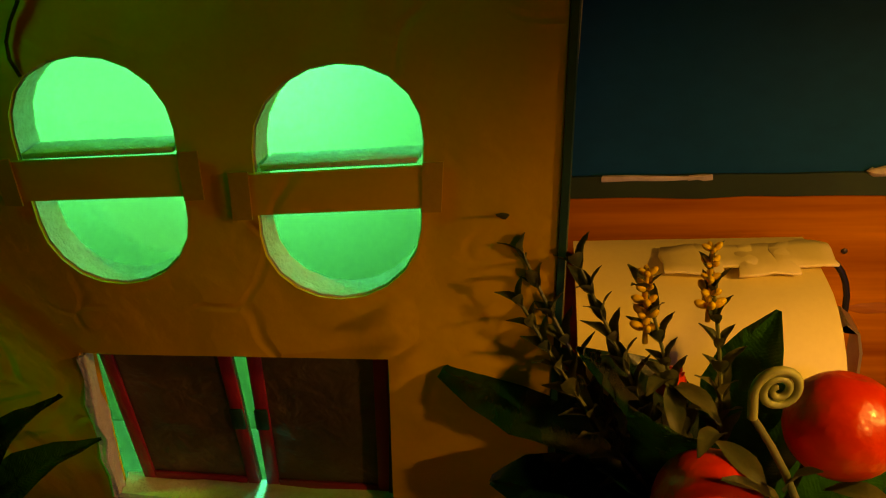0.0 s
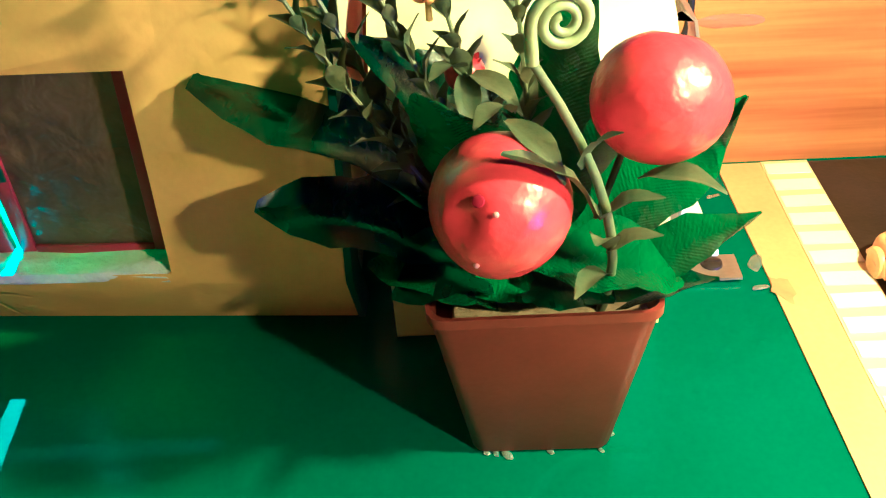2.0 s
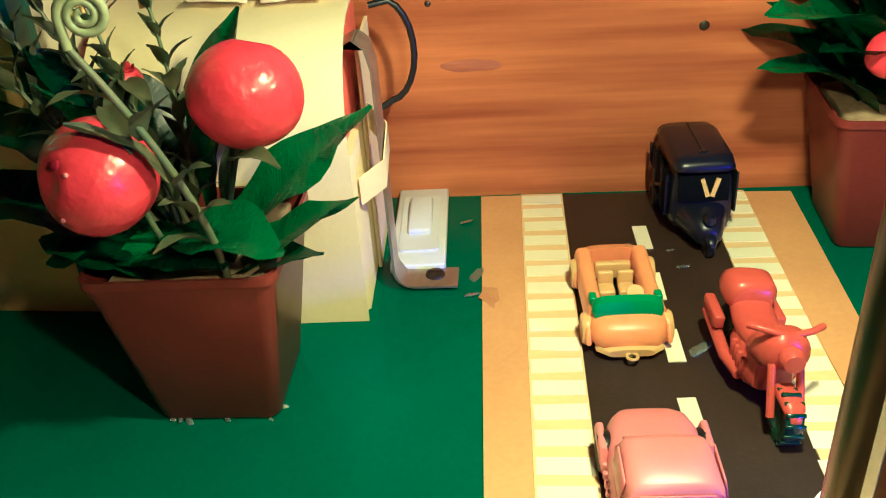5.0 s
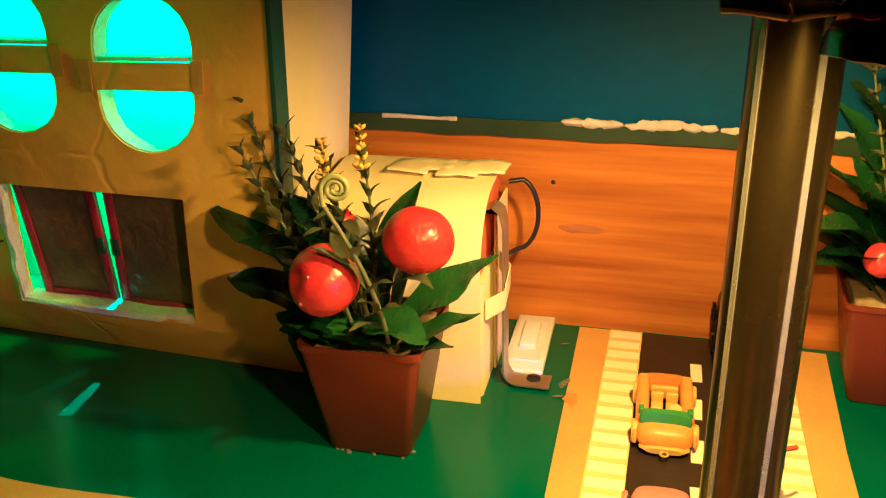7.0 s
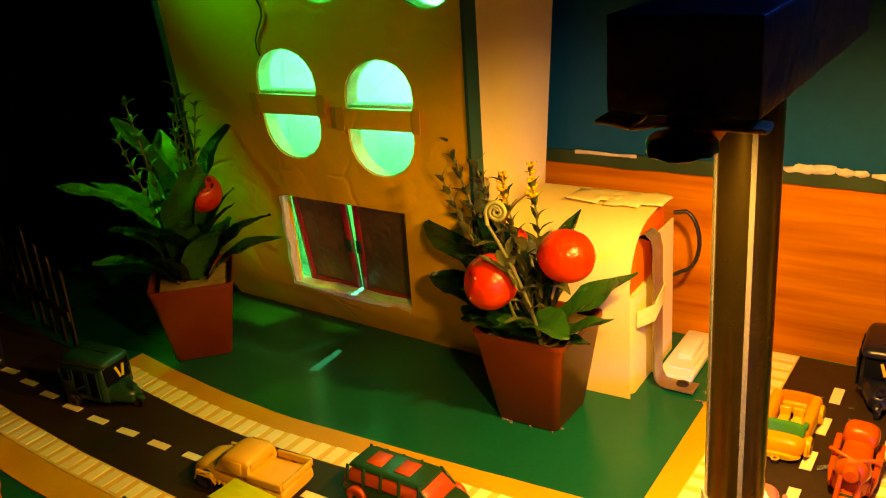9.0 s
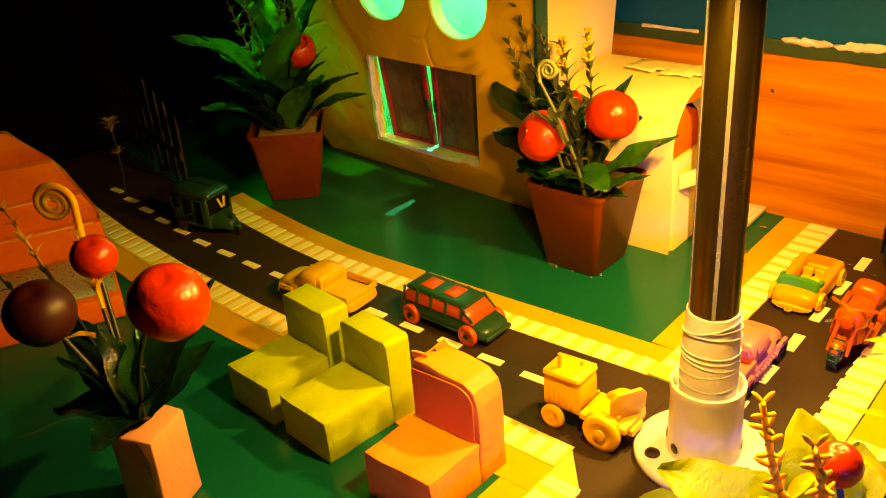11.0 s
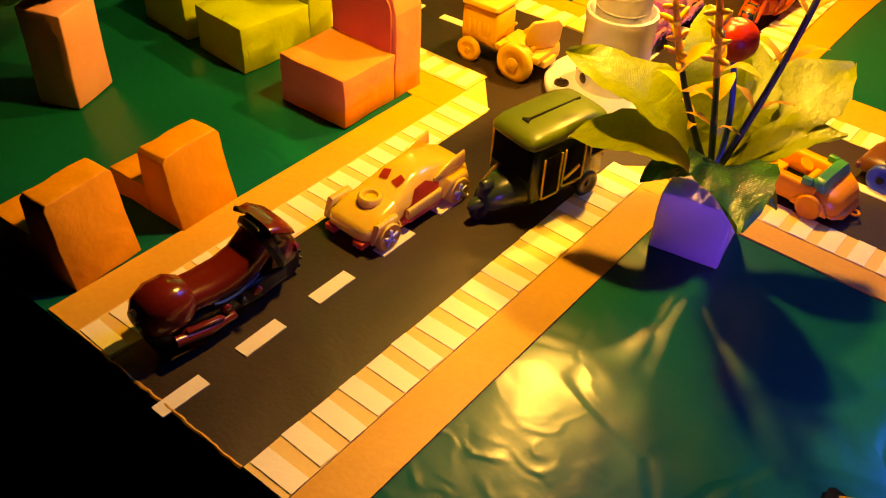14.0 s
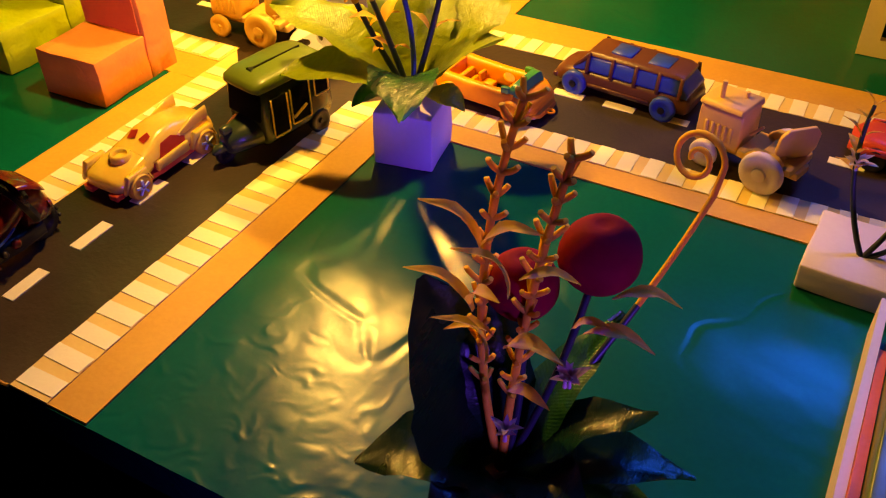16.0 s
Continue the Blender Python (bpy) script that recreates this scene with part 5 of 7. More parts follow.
def knobbly(path, radius, size, seed):
    """A thick stem with short blunt buds standing off it."""
    rnd = random.Random(seed)
    bms = [tube(path, radius, 8, radius * 0.7)]
    for i in range(5, len(path)):
        way = (Vector(path[i]) - Vector(path[i - 1])).normalized()
        for k in range(3):
            out = Matrix.Rotation(2.1 * k + i * 0.9, 3, way) @ way.orthogonal().normalized()
            d = (out + way * 0.75).normalized()
            n = size * rnd.uniform(0.7, 1.2)
            p = Vector(path[i])
            bms.append(tube([p, p + d * n * 0.55, p + d * n * 0.9 + way * n * 0.1, p + d * n + way * n * 0.2], radius * 0.62, 7, radius * 0.50))
    return join(*bms)


for i, (b, lift) in enumerate((((0.237, -0.258, 0.158), (-0.010, 0.0, 0.0)), ((0.256, -0.270, 0.152), (-0.004, 0.004, 0)))):
    path = arc(rel((0.240, -0.268, 0.012), G), rel(b, G), lift, 18)
    part("sprig", knobbly(path, 0.0017, 0.0058, 90 + i), SPRIG_ORANGE, fg, "ochre sprig with blunt buds")
for a, b, w in (
    ((0.230, -0.268, 0.112), (0.212, -0.272, 0.126), 0.0048), ((0.230, -0.272, 0.090), (0.209, -0.277, 0.103), 0.0048), ((0.243, -0.276, 0.104), (0.229, -0.284, 0.123), 0.0046), ((0.232, -0.272, 0.116), (0.250, -0.270, 0.125), 0.0048),
    ((0.230, -0.274, 0.094), (0.243, -0.282, 0.107), 0.0046), ((0.243, -0.290, 0.090), (0.231, -0.299, 0.111), 0.0046), ((0.246, -0.284, 0.092), (0.266, -0.290, 0.101), 0.0048), ((0.262, -0.262, 0.086), (0.284, -0.262, 0.088), 0.0044),
    ((0.266, -0.250, 0.092), (0.286, -0.244, 0.092), 0.0042), ((0.258, -0.262, 0.086), (0.270, -0.262, 0.092), 0.0036), ((0.246, -0.276, 0.112), (0.262, -0.270, 0.112), 0.0040), ((0.236, -0.270, 0.080), (0.224, -0.280, 0.086), 0.0046), ((0.246, -0.280, 0.070), (0.262, -0.286, 0.076), 0.0042),
):
    part("leaflet", leaf_bm(rel(a, G), rel(b, G), w * 1.15, 0.22, 0.3, (-0.2, -0.1, 0.97), 0, 8, 0.9), LEAFLET_OCHRE, fg)
for p, r in (((0.2595, -0.2465, 0.1045), 0.0126), ((0.238, -0.254, 0.0895), 0.0118)):
    part("stem", tube(arc(rel((0.241, -0.267, 0.014), G), rel(p, G), (0.003, 0, 0), 8), 0.0013, 8), STEM_DARK, fg)
    part("berry", fruit_bm(rel(p, G), r, (0, 0, 1), 1.0), FRUIT_DARK, fg, "dark crimson berry")
tail = arc(rel((0.241, -0.266, 0.016), G), rel((0.2790, -0.1855, 0.0935), G), (0.004, 0.0, 0.003), 12)
ringlet = spiral(rel((0.2695, -0.178, 0.101), G), (0.95, -0.2, 0.1), (-0.1, 0.45, 0.88), 0.0105, 1.55)
part("stem", tube(tail[:8], 0.0013, 8), STEM_DARK, fg)
part("tendril", tube(tail[7:] + ringlet, 0.0013, 8, 0.0010), SPRIG_ORANGE, fg, "ochre tendril ending in a ringlet")
for i, p in enumerate(((0.262, -0.270, 0.070), (0.246, -0.280, 0.046), (0.258, -0.262, 0.060))):
    part("flower", sprig_bm([rel((p[0], p[1], p[2] + 0.0025 * j), G) for j in range(3)], 0.0008, 0.0075, 4, 1, 120 + i, 0.8, 0.0), PETAL, fg, "small pale flower")

# the slab with twigs near the east road
B = (0.338, -0.083, 0.0)
slab = thing("foam_block_plant", B, -2, "dark twigs with pale flowers in a flat lilac foam block", "plant")
part("block", roughen(box(-0.027, 0.030, -0.024, 0.024, 0, 0.0135, 0.0012), 0.0007, 90, 2), LILAC, slab)
for i, (b, lift) in enumerate((((-0.020, 0.020, 0.075), (-0.006, 0, 0)), ((0.030, 0.010, 0.050), (0, 0, -0.006)), ((0.020, 0.030, 0.085), (0.004, 0, 0)))):
    path = arc((-0.004, -0.004, 0.012), b, lift, 9)
    part("twig", tube(path, 0.0014, 7, 0.0009), STEM_DARK, slab)
    part("leaflet", sprig_bm(path[4:], 0.0008, 0.013, 2, 1, 140 + i, 0.9, 0.0), SPRIG_YELLOW, slab)
    part("flower", sprig_bm([Vector(path[5]) + Vector((0, 0, 0.002 * j)) for j in range(3)], 0.001, 0.010, 4, 1, 150 + i, 0.8, 0.0), LILAC, slab)

# ---- paper chairs ----


def chair(at, turn, width, depth, seat, height, back, mat, label, slope=0.0, panel=None, rake=0.0):
    """A folded paper block chair that faces -y: seat block and backrest."""
    ob = thing("paper_chair", at, turn, label, "chair", "paper chairs")
    bm = box(-width / 2, width / 2, -depth / 2, depth / 2 - back - 0.0004, 0, seat, 0.0005)
    part("seat", roughen(bm, 0.0012, 60, 3), mat, ob, smooth=28)
    w = width / 2
    top = [(-w, 0), (w, 0), (w, height - 0.003), (w - 0.002, height - 0.0005), (-w + 0.002, height), (-w, height - 0.002)]
    if panel:
        top = [(-w, 0), (w, 0), (w, height - 0.016), (w - 0.0025, height - 0.0075), (w - 0.009, height - 0.0025), (-w + 0.003, height), (-w, height - 0.003)]
    bm = moved(prism(top, -back / 2, back / 2, 0.0005), pose(0, depth / 2 - back / 2, 0, 90, 0, 0))
    for v in bm.verts:
        if v.co.y < depth / 2 - back / 2:
            v.co.y += slope * v.co.z
        else:
            v.co.y -= rake * v.co.z
    part("backrest", roughen(bm, 0.0013 if panel else 0.0008, 70, 3), mat, ob, smooth=24)
    if panel:
        b0, b1 = depth / 2 - back, depth / 2
        for name, at, spin, size in (("fold", (-w + 0.004, b0 + 0.004, height + 0.0005), (-62, 20, 20), 0.0036), ("fold", (-w + 0.008, b1 - 0.004, height + 0.0008), (-70, -10, 70), 0.0032)):
            ear = prism([(-size, -size * 0.6), (size * 0.8, -size * 0.7), (size, size * 0.3), (0, size), (-size * 0.9, size * 0.5)], -0.0004, 0.0004)
            part(name, moved(roughen(ear, 0.0020, 130, 3), pose(*at, *spin)), mat, ob, "crumpled loose fold of the paper")
        out = [(-w + 0.002, seat + 0.001), (w - 0.002, seat + 0.001), (w - 0.002, height - 0.014)] + [(w - 0.002 - 0.012 + 0.012 * math.cos(radians(a)), height - 0.014 + 0.010 * math.sin(radians(a))) for a in range(15, 91, 15)] + [(-w + 0.002, height - 0.005)]
        part("panel", moved(prism(out, 0, 0.0008), pose(0, depth / 2 - back - 0.0012, 0, 90, 0, 0)), panel, ob, "rust orange paper panel with a rounded corner")
    return ob


chair((-0.2435, -0.0935, 0), -4, 0.044, 0.068, 0.027, 0.058, 0.020, CHAIR_LIME, "lime yellow folded paper chair on the green lawn")
chair((-0.1870, -0.0965, 0), -5, 0.044, 0.068, 0.028, 0.058, 0.018, CHAIR_LIME, "lime yellow folded paper chair between two others")
chair((-0.1090, -0.1030, 0), 1, 0.047, 0.064, 0.029, 0.067, 0.022, CHAIR_ORANGE, "salmon orange folded paper chair with a rust backrest", 0.0, CHAIR_RUST)
chair((-0.1055, -0.2310, 0), -88, 0.034, 0.050, 0.014, 0.037, 0.024, CHAIR_TAN, "tan orange folded paper chair with its back to the road", 0.0, None, 0.22)
chair((-0.1080, -0.2870, 0), -86, 0.035, 0.052, 0.020, 0.042, 0.024, CHAIR_TAN, "tan orange folded paper chair at the board's edge", 0.0, None, 0.22)

# ---- toy vehicles ----


def toy(name, at, turn, label, category, group=""):
    return thing(name, (at[0], at[1], 0.0011), turn, label, category, group)


def convertible(at, turn, body, trim_mat, seat_mat, label):
    """An open toy car that faces -y, with a windscreen block and seats inside."""
    ob = toy("toy_convertible", at, turn, label, "toy car", "toy cars")
    part("hood", loft([(-0.034, 0.0120, 0.004, 0.010, 0.010), (-0.031, 0.0155, 0.003, 0.013, 0.013), (-0.027, 0.0172, 0.003, 0.0150, 0.0150), (-0.0200, 0.0172, 0.003, 0.016, 0.0155)], 20), body, ob)
    part("tail", loft([(0.0265, 0.0165, 0.003, 0.016, 0.0150), (0.031, 0.0160, 0.003, 0.015, 0.0140), (0.0345, 0.0130, 0.004, 0.011, 0.0110)], 20), body, ob)
    for s in (-1, 1):
        part("side_panel", moved(loft([(-0.0212, 0.0044, 0.003, 0.0160, 0.0036), (-0.010, 0.0040, 0.003, 0.0156, 0.0034), (0.0, 0.0042, 0.003, 0.0154, 0.0034), (0.016, 0.0044, 0.003, 0.0156, 0.0036), (0.0272, 0.0044, 0.003, 0.0162, 0.0036)], 16), pose(s * 0.0128, 0, 0)), body, ob)
        for y in (-0.021, 0.021):
            part("fender", moved(loft([(-0.0095, 0.0010, 0.004, 0.006, 0.001), (-0.006, 0.0018, 0.004, 0.0105, 0.0010), (0.006, 0.0018, 0.004, 0.0105, 0.0010), (0.0095, 0.0010, 0.004, 0.006, 0.001)], 12), pose(s * 0.0166, y, 0)), body, ob)
    part("chassis", prism(rounded(-0.0120, 0.0120, -0.0335, 0.034, 0.004), 0.0015, 0.0036, 0.0006), seat_mat, ob, "moulded chassis with seats")
    part("cabin_shade", box(-0.0098, 0.0098, -0.0165, 0.0262, 0.0038, 0.0044), OPENING_SHADE, ob, "dark plate for the shade inside the open cabin")
    part("bumper", loft([(-0.0362, 0.0100, 0.002, 0.0055, 0.009), (-0.033, 0.0145, 0.0018, 0.006, 0.013), (-0.030, 0.0150, 0.0018, 0.006, 0.013)], 14), seat_mat, ob)
    ringpts = [(0.0022 * math.cos(a), -0.038 + 0.0022 * math.sin(a), 0.0035) for a in [2 * math.pi * i / 14 for i in range(15)]]
    part("tow_ring", tube(ringpts, 0.0007, 6), seat_mat, ob)
    screen = loft([(-0.0250, 0.0140, 0.0125, 0.0165, 0.0130), (-0.0232, 0.0152, 0.0125, 0.0204, 0.0142), (-0.0188, 0.0152, 0.0125, 0.0208, 0.0142), (-0.0172, 0.0146, 0.0130, 0.0188, 0.0138)], 16)
    part("windscreen", screen, trim_mat, ob, "solid green windscreen block")
    for s in (-1, 1):
        part("windscreen_post", box(s * 0.0136 - 0.0016, s * 0.0136 + 0.0016, -0.0180, -0.0125, 0.0150, 0.0190, 0.0008), trim_mat, ob)
        part("seat", join(box(s * 0.0044 - 0.0036, s * 0.0044 + 0.0036, 0.003, 0.011, 0.0036, 0.0075, 0.001), box(s * 0.0044 - 0.0036, s * 0.0044 + 0.0036, 0.0105, 0.0130, 0.0036, 0.0130, 0.001)), seat_mat, ob)
        for y in (-0.021, 0.021):
            part("wheel", wheel_bm(0.0068, 0.0045, (s * 0.0165, y, 0.0060)), seat_mat, ob)
    part("dashboard", box(-0.0082, 0.0082, -0.0140, -0.0105, 0.0036, 0.0125, 0.001), seat_mat, ob)
    part("rear_bench", box(-0.0082, 0.0082, 0.0190, 0.0225, 0.0036, 0.0120, 0.001), seat_mat, ob)
    part("steering_wheel", moved(lathe([(0, 0.0004), (0.0036, 0.0006), (0.0040, 0), (0.0034, -0.0006), (0, -0.0005)], 16), pose(0.0060, -0.0060, 0.0128, 30, 0, 0)), seat_mat, ob)
    return ob


def rickshaw(at, turn, body, roof_mat, dark, line, label, scale=1.0, gleams=True):
    """A three-wheeled toy auto-rickshaw that faces -y."""
    ob = toy("toy_rickshaw", at, turn, label, "toy rickshaw", "toy rickshaws")
    ob.scale = (scale,) * 3
    shell = loft([(-0.0165, 0.0120, 0.006, 0.020, 0.0120), (-0.0150, 0.0160, 0.005, 0.034, 0.0140), (-0.011, 0.0172, 0.005, 0.0395, 0.0150), (0.020, 0.0175, 0.005, 0.0405, 0.0152), (0.031, 0.0168, 0.006, 0.038, 0.0150), (0.0345, 0.0140, 0.008, 0.032, 0.0120)], 24, 5)
    part("body", shell, body, ob)
    part("roof", loft([(-0.0185, 0.0125, 0.0385, 0.0410, 0.0110), (-0.0165, 0.0158, 0.0375, 0.0436, 0.0135), (-0.010, 0.0168, 0.0375, 0.0452, 0.0145), (0.022, 0.0168, 0.0375, 0.0458, 0.0145), (0.031, 0.0155, 0.0375, 0.0440, 0.0130), (0.034, 0.0120, 0.0385, 0.0415, 0.0100)], 20, 4), roof_mat, ob, "smooth rounded roof")
    part("roof_seam", box(-0.0004, 0.0004, -0.010, 0.026, 0.0450, 0.0462), dark, ob)
    part("roof_notch", prism([(-0.0022, -0.0100), (0.0022, -0.0100), (0.0, -0.0062)], 0.0450, 0.0463), dark, ob)
    part("windscreen", moved(box(-0.0128, 0.0128, -0.0008, 0.0008, -0.0075, 0.0075, 0.0006), pose(0, -0.0160, 0.0285, -7, 0, 0)), OPENING_SHADE, ob, "black plate for the shaded windscreen opening")
    # pale strips stand in for light showing through from the rear
    for s in (-1, 1) if gleams else ():
        part("windscreen_gleam", moved(box(-0.0011, 0.0011, -0.0005, 0.0005, -0.0050, 0.0050), pose(s * 0.0026 + 0.003, -0.0172, 0.0290, -7, 18 * s, 0)), SPRIG_YELLOW, ob, "pale strip for light seen through the windscreen")
    nose = loft([(-0.0345, 0.0040, 0.006, 0.0125, 0.0030), (-0.0325, 0.0075, 0.005, 0.0155, 0.0055), (-0.026, 0.0105, 0.005, 0.0185, 0.0080), (-0.016, 0.0140, 0.005, 0.0205, 0.0120)], 18, 3)
    part("nose", nose, body, ob)
    part("mudguard", moved(loft([(-0.008, 0.0015, -0.001, 0.001, 0.001), (-0.005, 0.0034, -0.001, 0.0035, 0.0026), (0.005, 0.0034, -0.001, 0.0035, 0.0026), (0.008, 0.0015, -0.001, 0.001, 0.001)], 12), pose(0, -0.0335, 0.0085)), body, ob)
    part("headlight", moved(lathe([(0, 0.003), (0.0022, 0.0026), (0.0030, 0.001), (0.0026, -0.003), (0, -0.0035)], 16), pose(0, -0.0315, 0.0185, 90, 0, 0)), body, ob)
    part("wheel", wheel_bm(0.0065, 0.0040, (0, -0.0335, 0.0054)), dark, ob, "black front wheel")
    for s in (-1, 1):
        part("wheel", wheel_bm(0.0072, 0.0045, (s * 0.0155, 0.0215, 0.0061)), dark, ob, "black rear wheel")
        for y0, y1, z0, z1 in ((-0.0120, -0.0015, 0.012, 0.0345), (0.0015, 0.0145, 0.014, 0.0350), (0.0190, 0.0285, 0.024, 0.0345)):
            door_hole = box(s * 0.0172 - 0.0004, s * 0.0172 + 0.0006, y0, y1, z0, z1, 0.0003, 1)
            opening = part("side_opening", door_hole, OPENING_SHADE, ob, "black plate for the shaded side opening")
            x = s * 0.0180
            for a0, a1, b0, b1 in ((y0 - 0.0006, y0, z0, z1), (y1, y1 + 0.0006, z0, z1), (y0, y1, z0 - 0.0006, z0)):
                part("edge_line", box(x - 0.0004, x + 0.0004, a0, a1, b0, b1), line, opening)
        part("seat_rail", moved(box(-0.0005, 0.0005, -0.0055, 0.0055, -0.0008, 0.0008), pose(s * 0.0180, 0.007, 0.020, 25 * s, 0, 0)), line, ob)
    return ob


def pickup(at, turn, body, glass, dark, label, scale=1.0):
    """A toy pickup that faces +y, with a hood, cab and open bed."""
    ob = toy("toy_pickup", at, turn, label, "toy pickup", "toy cars")
    ob.scale = (scale,) * 3
    part("body", loft([(-0.043, 0.0160, 0.006, 0.0135, 0.0155), (-0.041, 0.0178, 0.005, 0.0150, 0.0170), (-0.010, 0.0182, 0.005, 0.0150, 0.0172), (0.012, 0.0184, 0.005, 0.0155, 0.0165), (0.030, 0.0178, 0.005, 0.0168, 0.0135), (0.037, 0.0160, 0.005, 0.0150, 0.0120), (0.042, 0.0125, 0.006, 0.0115, 0.0095)], 22, 4), body, ob)
    part("cab", loft([(-0.0125, 0.0162, 0.0140, 0.0260, 0.0142), (-0.010, 0.0166, 0.0140, 0.0282, 0.0144), (0.008, 0.0164, 0.0140, 0.0286, 0.0140), (0.0125, 0.0160, 0.0140, 0.0262, 0.0132), (0.0195, 0.0150, 0.0140, 0.0165, 0.0128)], 20, 5), body, ob)
    for s in (-1, 1):
        part("bed_side", box(s * 0.0166 - 0.0011, s * 0.0166 + 0.0011, -0.0425, -0.0130, 0.0145, 0.0200, 0.0005), body, ob)
        part("running_board", join(*[box(s * 0.0180 - 0.0010, s * 0.0180 + 0.0012, -0.026 + 0.0042 * i, -0.0238 + 0.0042 * i, 0.0065, 0.0095, 0.0004, 1) for i in range(11)]), body, ob)
        part("side_window", moved(box(-0.0004, 0.0004, -0.0075, 0.0085, -0.0042, 0.0042, 0.0003, 1), pose(s * 0.0160, -0.0005, 0.0222, 0, -10 * s, 0)), glass, ob)
        for y in (-0.026, 0.026):
            part("wheel", wheel_bm(0.0075, 0.0050, (s * 0.0172, y, 0.0064)), dark, ob, "black wheel")
            part("wheel_arch", moved(loft([(-0.0095, 0.0010, 0.005, 0.0065, 0.001), (-0.0065, 0.0020, 0.010, 0.0140, 0.0012), (0.0065, 0.0020, 0.010, 0.0140, 0.0012), (0.0095, 0.0010, 0.005, 0.0065, 0.001)], 10), pose(s * 0.0182, y, 0)), body, ob)
    part("tailgate", box(-0.0155, 0.0155, -0.0430, -0.0412, 0.0145, 0.0195, 0.0005), body, ob)
    part("rear_window", moved(box(-0.0118, 0.0118, -0.0004, 0.0004, -0.0036, 0.0036, 0.0003, 1), pose(0, -0.0128, 0.0218, 8, 0, 0)), glass, ob)
    part("windscreen", moved(box(-0.0120, 0.0120, -0.0004, 0.0004, -0.0052, 0.0052, 0.0003, 1), pose(0, 0.0162, 0.0212, 52, 0, 0)), glass, ob)
    return ob


def saloon(at, turn, body, glass, rim, dark, label, half=0.040):
    """A long toy estate car that faces -y, with coloured windows."""
    ob = toy("toy_estate_car", at, turn, label, "toy car", "toy cars")
    h = half
    part("body", loft([(-h, 0.0120, 0.0055, 0.0105, 0.0100), (-h + 0.003, 0.0150, 0.0045, 0.0128, 0.0125), (-h + 0.010, 0.0160, 0.004, 0.0145, 0.0140), (-h + 0.020, 0.0164, 0.004, 0.0160, 0.0150), (h - 0.010, 0.0164, 0.004, 0.0165, 0.0150), (h - 0.002, 0.0156, 0.0045, 0.0155, 0.0140), (h, 0.0135, 0.006, 0.0125, 0.0120)], 22, 4.5), body, ob)
    y0, y1 = -h + 0.0185, h - 0.003
    part("cabin", loft([(y0 - 0.006, 0.0145, 0.0145, 0.0162, 0.0130), (y0 + 0.003, 0.0148, 0.0145, 0.0250, 0.0118), (y1 - 0.006, 0.0148, 0.0145, 0.0258, 0.0120), (y1 + 0.001, 0.0140, 0.0145, 0.0175, 0.0125)], 20, 6), glass, ob, "coloured plastic windows")
    roof = part("roof", loft([(y0 + 0.001, 0.0112, 0.0245, 0.0256, 0.0105), (y0 + 0.004, 0.0128, 0.0242, 0.0270, 0.0112), (y1 - 0.008, 0.0128, 0.0246, 0.0276, 0.0112), (y1 - 0.003, 0.0115, 0.0240, 0.0262, 0.0105)], 18, 5), body, ob)
    span = y1 - y0
    for k in (0.22, 0.58):
        y = y0 + span * k
        part("sunroof", box(-0.0070, 0.0070, y, y + span * 0.20, 0.0268, 0.0281, 0.0004, 1), glass, roof)
    for s in (-1, 1):
        for k in (0.05, 0.29, 0.52, 0.74, 0.95):
            y = y0 + span * k
            part("pillar", moved(box(-0.0006, 0.0006, -0.0011, 0.0011, -0.0062, 0.0062, 0.0003, 1), pose(s * 0.0136, y, 0.0205, 0, -13 * s, 0)), body, ob)
        for y in (-h + 0.015, h - 0.014):
            wheel = part("wheel", wheel_bm(0.0078, 0.0045, (s * 0.0160, y, 0.0067)), rim, ob, "coloured toy wheel")
            part("hub", moved(lathe([(0.0022, 0), (0.002, 0.0006), (0, 0.0008)], 12), pose(s * 0.0183, y, 0.0067, 0, 90 * s, 0)), dark, wheel)
        part("side_trim", box(s * 0.0163 - 0.0006, s * 0.0163 + 0.0008, -h + 0.024, h - 0.023, 0.0075, 0.0090, 0.0003, 1), body, ob)
        part("post_front", moved(box(-0.0007, 0.0007, -0.0012, 0.0012, -0.0068, 0.0068, 0.0003, 1), pose(s * 0.0128, y0 - 0.001, 0.0205, -44, 0, 0)), body, ob)
    part("bumper", box(-0.0135, 0.0135, -h - 0.0012, -h + 0.002, 0.005, 0.0085, 0.001), body, ob)
    return ob


